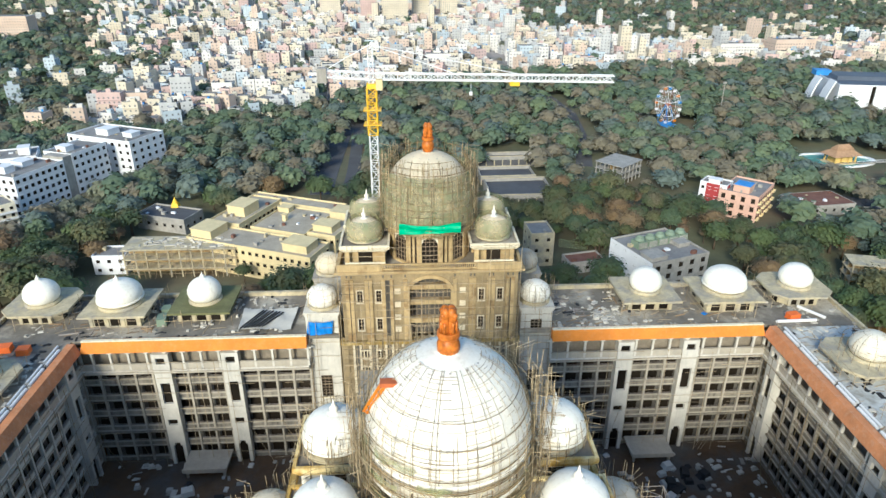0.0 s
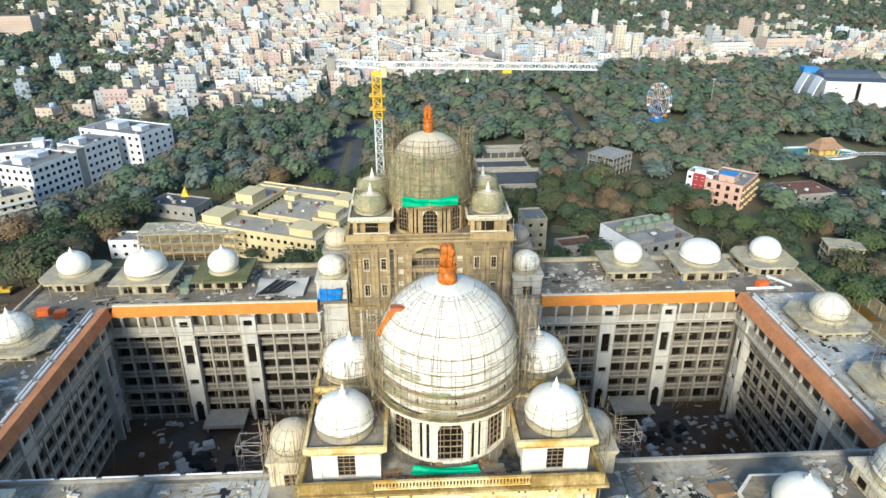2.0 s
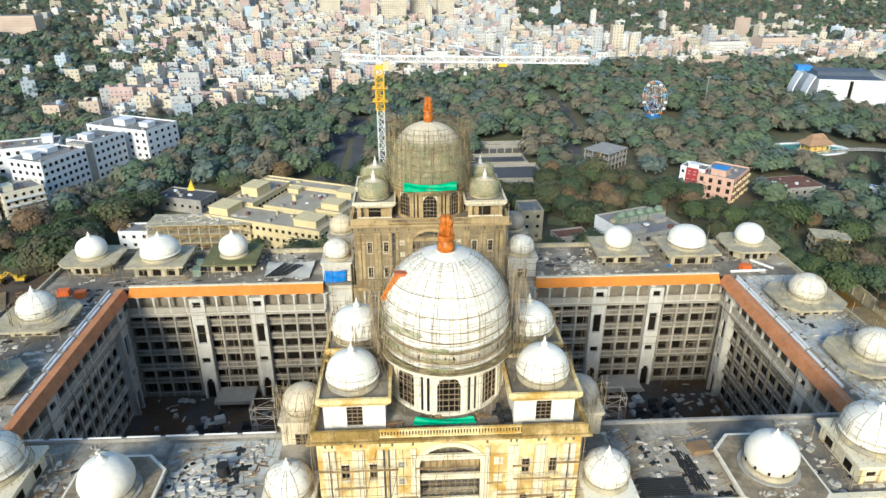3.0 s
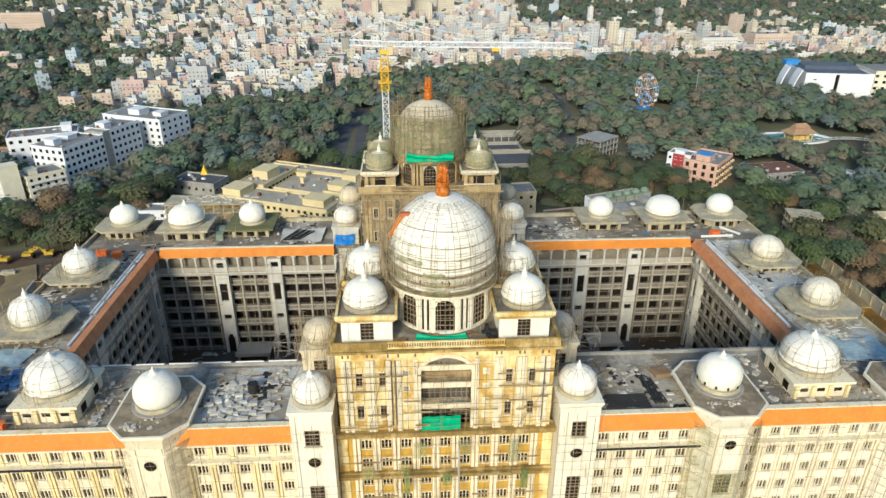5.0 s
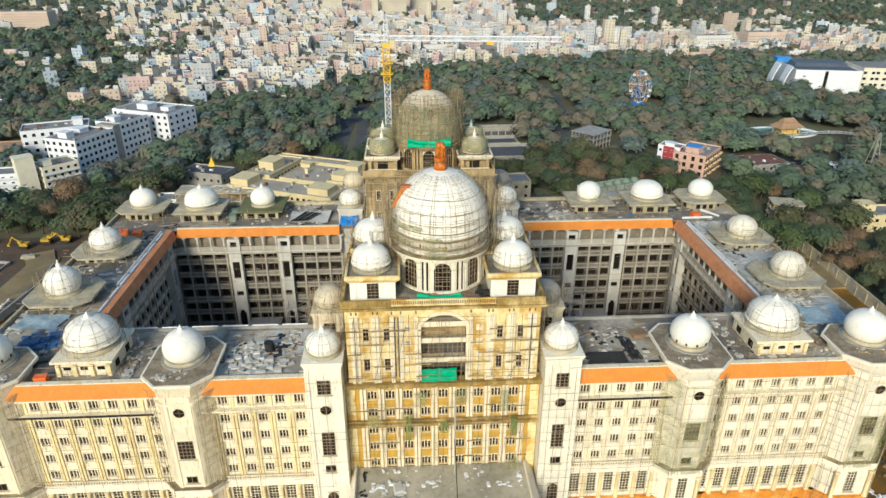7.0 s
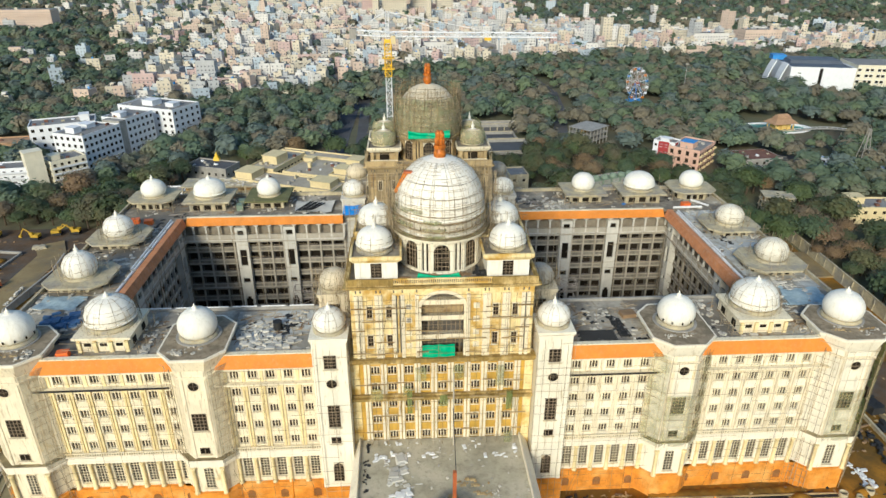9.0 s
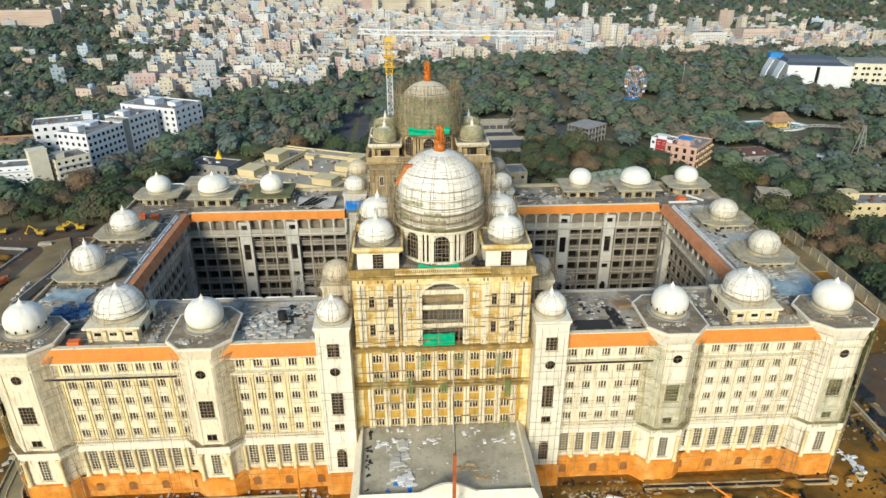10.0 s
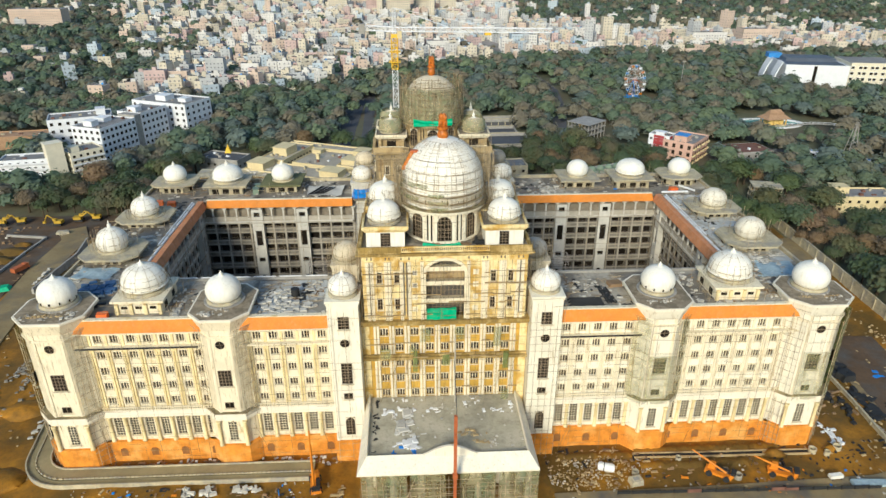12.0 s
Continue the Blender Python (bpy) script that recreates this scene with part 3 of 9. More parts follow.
# ---- wings ----
def front_wing(sx):
    """The wing beside the central block, from its tower to the corner."""
    rng = random.Random(11 + sx)
    ob = thing("palace_wing", "cream palace wing with rows of windows and orange eaves", "building wing", "palace wings")
    bays1 = [27.5 + 3.57 * i for i in range(5)]
    bays2 = [54.8 + 3.57 * i for i in range(7)]
    for x0, x1, bays in ((25.6, 46.0, bays1), (52.6, 82.6, bays2)):
        holes = []
        for x in bays:
            holes += [(x - 0.825, x + 0.825, z - 0.975, z + 0.975) for z in STOREYS + (34.3,)]
            holes.append((x - 0.95, x + 0.95, 7.4, 12.6))
        b = Mesh(sx)
        wall_cells((x0, x1), (PLINTH, 36.2), holes, lambda u0, u1, z0, z1: b.box(u0, u1, 0.0, 0.45, z0, z1))
        part("facade_wall", b, FRESH if sx > 0 else WHITE, ob)
        part("backing_wall", Mesh(sx).box(x0, x1, 0.9, 1.2, 1.0, 36.0), BARE, ob)
        part("plinth", Mesh(sx).box(x0, x1, -0.5, 0.9, 0.0, PLINTH - 0.35).box(x0, x1, -0.7, 0.9, PLINTH - 0.35, PLINTH), STONE, ob, "orange sandstone plinth")
        for x in bays[::2]:
            part("plinth_vent", NICHE, None, ob, "blind arched niche in the plinth", facing(sx * x, -0.5, 2.9))
        b = Mesh(sx).box(x0, x1, -0.6, 0.0, 13.2, 13.75).box(x0, x1, -0.5, 0.0, 13.75, 14.9).box(x0, x1, -0.75, 0.0, 14.9, 15.15)
        part("string_course", b, PARAPET, ob)
        part("ledge_dirt", Mesh(sx).box(x0, x1, -0.55, 0.0, 15.15, 15.19), LEDGE, ob, "brown dirt caked on the ledge")
        r = Mesh(sx).box(x0, x1, -0.72, -0.5, 15.95, 16.12).box(x0, x1, -0.7, -0.52, 15.2, 15.32)
        for i in range(int((x1 - x0) / 0.5)):
            r.box(x0 + 0.5 * i + 0.12, x0 + 0.5 * i + 0.36, -0.68, -0.54, 15.32, 15.95)
        part("balustrade", r, WHITE, ob, "low cream balustrade on the ledge")
        part("string_course", Mesh(sx).box(x0, x1, -1.25, 0.0, 32.25, 32.6).box(x0, x1, -0.45, 0.0, 31.8, 32.24), WHITE, ob)
        part("eave", Mesh(sx).hull([(x0, -0.85), (x1, -0.85), (x1, 1.4), (x0, 1.4)], 36.1, [(x0, 0.25), (x1, 0.25), (x1, 1.4), (x0, 1.4)], 38.6), TILE, ob, "terracotta orange sloping eave")
        part("eave_moulding", Mesh(sx).box(x0, x1, -0.95, 0.4, 35.75, 36.08).box(x0, x1, 0.3, 1.4, 38.61, 38.85), WHITE, ob)
        for i in range(len(bays) + 1):
            x = bays[0] - 1.785 + 3.57 * i
            if x0 + 0.3 < x < x1 - 0.3:
                part("pilaster", Mesh(sx).box(x - 0.52, x - 0.1, -0.3, 0.0, 15.15, 31.78).box(x + 0.1, x + 0.52, -0.3, 0.0, 15.15, 31.78).box(x - 0.55, x + 0.55, -0.38, 0.0, 30.9, 31.78).box(x - 0.3, x + 0.3, -0.22, 0.0, 32.62, 35.74), PALE if sx < 0 else WHITE, ob)
                part("column", COL_TALL, None, ob, "", facing(sx * x, -0.35, PLINTH))
        for x in bays:
            for z in STOREYS + (34.3,):
                part("window", W_SMALL, None, ob, "", facing(sx * x, 0, z))
            part("window", W_TALL, None, ob, "tall barred ground-floor window", facing(sx * x, 0, 10.0))
    g0, g1 = (26.0, 44.6) if sx > 0 else (54.4, 81.0)
    # Plain black strip along one stretch of the string course.
    part("gutter", Mesh(sx).box(g0, g1, -1.42, -1.26, 32.28, 32.66), BLACKM, ob, "black strip along the string course")
    part("roof_deck", Mesh(sx).box(19.0, 92.5, 1.25, 19.6, 37.4, ROOF), DECK, ob, "grey concrete roof deck with stains")
    part("inner_wall", Mesh(sx).box(20.0, 74.0, 18.6, 19.1, 1.0, 37.38), GREYW, ob)
    part("inner_parapet", Mesh(sx).box(26.2, 71.2, 19.2, 19.7, 37.3, 38.6), BARE, ob)
    part("eave", Mesh(sx).hull([(26.2, 19.75), (71.2, 19.75), (71.2, 20.9), (26.2, 20.9)], 36.1, [(26.2, 19.75), (71.2, 19.75), (71.2, 20.1), (26.2, 20.1)], 38.1), TILE, ob, "terracotta orange sloping eave")
    # poles against the facade
    b = Mesh(sx)
    pole_wall(b, 26, 45, 0.2, 37, lambda u, d, z: (u, -1.5 - d, z), 2.2, 1.9, 0.036, rng, 0.6 if sx > 0 else 0.45)
    pole_wall(b, 54, 80, 0.2, 37, lambda u, d, z: (u, -1.5 - d, z), 2.2, 1.9, 0.036, rng, 0.42 if sx > 0 else 0.5)
    single("scaffolding", b, BAMBOO, "sparse bamboo scaffolding tied along the cream facade", "scaffolding", "scaffolding", "stuff")
    return ob


def octagon(cx, cy, w, d, c):
    """A rectangle of half sizes w, d with its corners cut by c."""
    return [(cx - w + c, cy - d), (cx + w - c, cy - d), (cx + w, cy - d + c), (cx + w, cy + d - c), (cx + w - c, cy + d), (cx - w + c, cy + d), (cx - w, cy + d - c), (cx - w, cy - d + c)]


def bastion(sx, cx, corner):
    """The bay tower that stands out of the facade, with a platform and dome on top."""
    ob = thing("bastion", "white faceted bastion tower with netting and a flat platform", "tower", "bastions")
    w, c = (5.6, 3.0) if not corner else (6.6, 3.3)
    d = 4.6 if not corner else 5.6
    cy = -2.3 + d
    base = octagon(cx, cy, w + 0.7, d + 0.7, c)
    part("plinth", Mesh(sx).prism(base, 0, PLINTH - 0.4).prism(octagon(cx, cy, w + 0.9, d + 0.9, c), PLINTH - 0.4, PLINTH), STONE, ob, "orange sandstone plinth")
    part("base_wall", Mesh(sx).prism(octagon(cx, cy, w + 0.25, d + 0.25, c), PLINTH, 13.4), FRESH if sx > 0 else WHITE, ob)
    part("string_course", Mesh(sx).prism(octagon(cx, cy, w + 0.8, d + 0.8, c), 13.4, 14.0).prism(octagon(cx, cy, w + 0.95, d + 0.95, c), 14.0, 15.2), PARAPET, ob)
    part("ledge_dirt", Mesh(sx).prism(octagon(cx, cy, w + 0.85, d + 0.85, c), 15.2, 15.28), LEDGE, ob, "brown dirt caked on the ledge")
    part("shaft", Mesh(sx).prism(octagon(cx, cy, w, d, c), 15.2, 37.0), FRESH if sx > 0 else WHITE, ob)
    part("string_course", Mesh(sx).prism(octagon(cx, cy, w + 0.3, d + 0.3, c), 35.2, 35.7), WHITE, ob)
    part("flared_cornice", Mesh(sx).hull(octagon(cx, cy, w + 0.05, d + 0.05, c), 37.0, octagon(cx, cy, w + 0.75, d + 0.75, c + 0.2), 39.6), FRESH if sx > 0 else WHITE, ob)
    ext = 5.8 if not corner else 1.6
    plat = [(x, y + (ext if y > cy else 0)) for x, y in octagon(cx, cy, w + 1.05, d + 0.9, c + 0.3)]
    part("platform", Mesh(sx).prism(plat, 39.6, 40.15), PARAPET, ob, "weathered grey platform slab")
    if not corner:
        part("rear_wall", Mesh(sx).box(cx - 5.2, cx + 5.2, 8.0, 12.6, 38.0, 39.6), BARE, ob)
    inner = [(cx + (x - cx) * 0.94, cy + 0.8 + (y - cy - 0.8) * 0.95) for x, y in plat]
    part("platform_floor", Mesh(sx).prism(inner, 40.15, 40.22), BDECK, ob, "grimy brown-grey platform floor")
    part("platform_step", Mesh(sx).lathe(cx, 5.9, [(4.5, 40.22), (4.5, 40.4), (4.2, 40.4)], 36, smooth=False), BARE, ob)
    f0 = -2.3
    for mesh, z in ((W_TALL, 10.0), (W_LOW, 17.2), (W_BAST, 24.6)):
        part("window", mesh, None, ob, "", facing(sx * cx, f0 - (0.28 if z > 15 else 0.55) - 0.1, z))
    part("porthole", PORTHOLE, None, ob, "", facing(sx * cx, f0 - 0.05, 33.4))
    for s in (-1, 1):
        part("column", COL_TALL, None, ob, "", facing(sx * (cx + s * (w - c + 0.4)), f0 - 0.75, PLINTH))
        part("pilaster", Mesh(sx).box(cx + s * (w - c - 0.45) - 0.25, cx + s * (w - c - 0.45) + 0.25, f0 - 0.18, f0, 15.2, 37.0), WHITE, ob)
    if corner:
        for yy in (1.0, 5.2):
            for mesh, z in ((W_TALL, 10.0), (W_SQ, 24.5)):
                part("window", mesh, None, ob, "", facing(sx * (cx + w + 0.1 + (0.3 if z < 15 else 0)), yy, z, 90 * sx))
    # netting on the slanted faces
    rng = random.Random(int(cx) + sx)
    b = Mesh(sx)
    o = octagon(cx, cy, w + 0.9, d + 0.9, c)
    sides = ((7, 0), (1, 2)) if not corner else ((7, 0), (1, 2), (2, 3))
    for i, j in sides:
        (xa, ya), (xb, yb) = o[i], o[j]
        pole_wall(b, 0, 1, 0.2 if corner else 14, 38.5, lambda u, dd, z: (xa + (xb - xa) * u, ya + (yb - ya) * u - dd, z), 0.2, 1.8, 0.05, rng, 0.8)
    single("scaffolding", b, BAMBOOL, "bamboo scaffolding lashed round a white bastion", "scaffolding", "scaffolding", "stuff")
    nets = [(1, 2), (2, 3)] if corner and sx > 0 else ([(7, 0), (1, 2)] if (sx > 0) else [(7, 0)])
    if corner and sx < 0:
        nets = [(7, 0), (2, 3)]
    if sx > 0:
        b = Mesh(sx)
        pole_wall(b, cx - 3.2, cx + 3.2, 14.5, 38.5, lambda u, dd, z: (u, -3.5 - dd, z), 1.5, 1.8, 0.045, rng, 0.75, 30)
        single("scaffolding", b, BAMBOOL, "bamboo scaffolding before a bastion front", "scaffolding", "scaffolding", "stuff")
        b = Mesh(sx)
        for q in range(7):
            for p in range(4):
                b.quad([(cx - 3.2 + 1.6 * u + 0.1 * math.sin(v), -3.3 + 0.15 * math.sin(2.1 * u + v), 14.5 + 1.9 * v) for u, v in ((p, q), (p + 1, q), (p + 1, q + 1), (p, q + 1))], 0, True)
        single("debris_net", b, NETL, "sheer green net over the bastion front", "net", "debris nets")
    for i, j in nets:
        b = Mesh(sx)
        (xa, ya), (xb, yb) = o[i], o[j]
        nu, nz = 5, 12
        for p in range(nu):
            for q in range(nz):
                def g(a, bb):
                    wob = 0.12 * math.sin(7 * a + 3.1 * bb)
                    return (xa + (xb - xa) * a / nu + wob * 0.3, ya + (yb - ya) * a / nu - 0.15 - wob, 14.5 + 23.0 * bb / nz)
                b.quad([g(p, q), g(p + 1, q), g(p + 1, q + 1), g(p, q + 1)], 0, True)
        grey = sx < 0 and i == 7
        single("debris_net", b, NETS if grey else (NETD if sx > 0 and corner and i == 2 else NETG if corner else NETL), "thin grey weathered debris net on the scaffolding" if grey else "thin green debris net hung on the scaffolding", "net", "debris nets")
    return ob


def stair_tower(sx, cx, y0, y1, top, z0, label, material=FRESH, back=False):
    """A square white tower with stacked windows, on which a small dome stands."""
    ob = thing("stair_tower", label, "tower", "stair towers")
    x0, x1 = cx - 3.4, cx + 3.4
    part("shaft", Mesh(sx).box(x0, x1, y0, y1, z0 + (PLINTH if not back else 0), top), material, ob)
    if not back:
        part("plinth", Mesh(sx).box(x0 - 0.3, x1 + 0.3, y0 - 0.4, y1, z0, PLINTH), STONE, ob, "orange sandstone plinth")
    part("cornice", Mesh(sx).box(x0 - 0.35, x1 + 0.35, y0 - 0.35, y1 + 0.35, top, top + 0.45).box(x0 - 0.15, x1 + 0.15, y0 - 0.15, y1 + 0.15, top - 0.5, top), material, ob)
    for s in (-1, 1):
        part("pilaster", Mesh(sx).box(cx + s * 2.95 - 0.4, cx + s * 2.95 + 0.4, y0 - 0.16, y0, z0 + PLINTH, top - 0.5), material, ob)
    ws = ((W_SQ, 38.4), (W_MID, 25.2), (W_LOW, 19.0), (W_ARCH, 10.4)) if not back else ((W_SQ, 38.6), (W_MID, 24.5), (W_SQ, 13))
    for mesh, z in ws:
        part("window", mesh, None, ob, "", facing(sx * cx, y0 - 0.41, z))
    if not back:
        part("porthole", PORTHOLE, None, ob, "", facing(sx * cx, y0 - 0.05, 33.2))
        b = Mesh(sx)
        pole_wall(b, x0 - 0.3, x1 + 0.3, 0.2, top + 0.5, lambda u, dd, z: (u, y0 - 1.0 - dd, z), 1.5, 1.9, 0.04, random.Random(60 + sx), 0.8 if sx > 0 else 0.4, 20)
        single("scaffolding", b, BAMBOOL, "bamboo scaffolding before a white stair tower", "scaffolding", "scaffolding", "stuff")
    return ob


# ---- galleries round the courts ----
LEVELS = (6.0, 10.4, 14.7, 18.9, 23.0, 27.1, 31.3)


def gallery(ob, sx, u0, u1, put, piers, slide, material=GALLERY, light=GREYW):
    """Storeys of open galleries: parapet, beam and slab a storey, set between posts. put(u0, u1, d0, d1, z0, z1) -> box limits; d runs into the wing."""
    n = max(1, round((u1 - u0) / 3.6))
    du = (u1 - u0) / n
    # Rear wall coloured dark for the unlit depth of the gallery.
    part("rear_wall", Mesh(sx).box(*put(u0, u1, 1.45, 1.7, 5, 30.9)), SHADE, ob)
    part("upper_rear_wall", Mesh(sx).box(*put(u0, u1, 0.75, 1.0, 30.95, 36.0)), DIMWALL, ob)
    for k, z in enumerate(LEVELS):
        top = k == len(LEVELS) - 1
        d = -1.3 if top else 0.0
        ph = 1.3 if top else 0.9
        zt = LEVELS[k + 1] - 0.36 if not top else 36.2
        panel = material if not top else GREYW
        part("slab", Mesh(sx).box(*put(u0, u1, d, 4.2, z - 0.35, z)), panel, ob)
        part("parapet", Mesh(sx).box(*put(u0, u1, d, d + 0.25, z + 0.001, z + ph)), panel, ob)
        part("coping", Mesh(sx).box(*put(u0, u1, d - 0.12, d + 0.35, z + ph + 0.001, z + ph + 0.2)), GREYW, ob)
        part("slab_edge", Mesh(sx).box(*put(u0, u1, d - 0.14, d - 0.002, z - 0.36, z - 0.08)), GREYW if not top else COURTW, ob)
        if k in (2, 6):
            part("cornice", Mesh(sx).box(*put(u0, u1, d - 0.5, d + 0.2, z - 0.75, z - 0.37)), panel, ob)
        part("beam", Mesh(sx).box(*put(u0, u1, d + 0.02, d + 0.4, zt - 0.3, zt)), panel, ob)
        if not top:
            for h in (0.28, 0.56):
                part("rail", Mesh(sx).box(*put(u0, u1, d + 0.1, d + 0.16, z + ph + h, z + ph + h + 0.07)), STEELP, ob)
        w = 0.17 if not top else 0.22
        p = Mesh(sx)
        p.box(*put(-w, w, d - 0.03, d + 0.5, z + 0.02, zt - 0.01))
        if top:
            for s in (-1, 1):
                for q in range(4):
                    h = 0.7 * (1 - ((q + 0.5) / 4)) ** 2
                    ua, ub = s * (w + 0.3 * q), s * (w + 0.3 * (q + 1))
                    p.box(*put(min(ua, ub), max(ua, ub), d + 0.01, d + 0.32, zt - 0.3 - h, zt - 0.3))
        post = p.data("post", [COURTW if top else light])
        for i in range(n + 1):
            part("post", post, None, ob, "", slide(u0 + du * i))
    for i in range(n):
        u = u0 + du * (i + 0.5)
        for k in range(len(LEVELS) - 1):
            # Near-black panel before the rear wall deepens the gallery's shade by colour.
            part("opening", Mesh(sx).box(*put(u - 1.2, u + 1.2, 1.37, 1.44, LEVELS[k] + 0.1, LEVELS[k] + 2.8)), GLASS, ob, "dark panel painted as the gallery's inner shade")
    for i in range(n + 1):
        u = u0 + du * i
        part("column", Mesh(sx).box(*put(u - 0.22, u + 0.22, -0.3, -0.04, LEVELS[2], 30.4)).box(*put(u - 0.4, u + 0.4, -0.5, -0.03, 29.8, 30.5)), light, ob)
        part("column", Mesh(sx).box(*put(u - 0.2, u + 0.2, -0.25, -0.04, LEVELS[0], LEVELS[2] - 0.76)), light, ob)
    for u in piers:
        part("stair_bay", Mesh(sx).box(*put(u - 1.75, u - 1.0, -1.75, 0.3, 6, 35.2)).box(*put(u + 1.0, u + 1.75, -1.75, 0.3, 6, 35.2))
                 .box(*put(u - 1.0, u + 1.0, -1.75, 0.3, 34.3, 35.2)).box(*put(u - 1.0, u + 1.0, -1.75, 0.3, 28.0, 32.8)).box(*put(u - 1.0, u + 1.0, -1.75, 0.3, 18.4, 22.6))
                 .box(*put(u - 1.0, u + 1.0, -1.75, 0.3, 12.0, 16.8)).box(*put(u - 1.0, u + 1.0, -1.1, -0.9, 6, 34.3), 1)
                 .box(*put(u - 1.0, u - 0.6, -1.74, 0.3, 11.2, 12.0)).box(*put(u + 0.6, u + 1.0, -1.74, 0.3, 11.2, 12.0)), [COURTW, GLASS], ob, "white stair bay with dark windows")


def back_wing(sx):
    ob = thing("palace_wing", "grey unfinished rear wing with galleries facing the court", "building wing", "palace wings")
    gallery(ob, sx, 25.8, 73.9, lambda u0, u1, d0, d1, z0, z1: (u0, u1, 74.3 + d0, 74.3 + d1, z0, z1), (42.0, 56.3), lambda u: Matrix.Translation((sx * u, 0, 0)))
    part("eave", Mesh(sx).hull([(25.8, 72.0), (71.8, 72.0), (71.8, 73.9), (25.8, 73.9)], 36.25, [(25.8, 72.6), (71.2, 72.6), (71.2, 73.9), (25.8, 73.9)], 38.6), TILE, ob, "terracotta orange sloping eave")
    part("eave_moulding", Mesh(sx).box(25.8, 71.4, 72.65, 73.4, 38.61, 38.85), WHITE, ob)
    part("roof_deck", Mesh(sx).box(19.0, 92.5, 73.9, 92.0, 37.3, ROOF), DECK, ob, "grey concrete roof deck with stains")
    part("outer_wall", Mesh(sx).box(19.0, 92.5, 91.6, 92.4, 0, 39.0).box(91.7, 92.5, 74.0, 91.6, 0, 37.29), SLAB, ob)
    part("entrance_canopy", Mesh(sx).box(44.9, 54.4, 67.6, 74.0, 7.9, 8.4).box(44.9, 54.4, 67.4, 67.6, 7.7, 8.75).box(45.4, 45.9, 68.0, 68.5, COURT_Z, 7.9).box(53.4, 53.9, 68.0, 68.5, COURT_Z, 7.9), GREYW, ob, "grey concrete canopy slab over the court door")
    return ob


def side_wing(sx):
    ob = thing("palace_wing", "grey side wing with galleries, flat roof and orange eaves", "building wing", "palace wings")
    # Right wing darker, left paler: court light and shade put into the colours.
    gallery(ob, sx, 20.0, 74.2, lambda u0, u1, d0, d1, z0, z1: (74.3 + d0, 74.3 + d1, u0, u1, z0, z1), (35.2, 68.4), lambda u: Matrix.Translation((0, u, 0)), DIMWALL if sx > 0 else COURTW, GALLERY if sx > 0 else COURTW)
    part("eave", Mesh(sx).hull([(71.6, 19.8), (73.9, 19.8), (73.9, 72.3), (71.6, 72.3)], 36.26, [(72.4, 19.8), (73.9, 19.8), (73.9, 72.3), (72.4, 72.3)], 38.6), TILEF, ob, "terracotta orange sloping eave")
    part("roof_deck", Mesh(sx).box(73.91, 92.5, 19.61, 73.89, 37.3, ROOF), DECK, ob, "grey concrete roof deck with stains")
    if sx > 0:
        part("screed", Mesh(sx).box(76.4, 91.6, 23.0, 72.5, ROOF + 0.002, ROOF + 0.008), WETDECK, ob, "damp pale screed on the roof")
    part("outer_wall", Mesh(sx).box(91.7, 92.5, 12, 73.9, 0, 37.29).box(91.9, 92.5, 12, 90, ROOF, 38.9), SLAB, ob)
    return ob


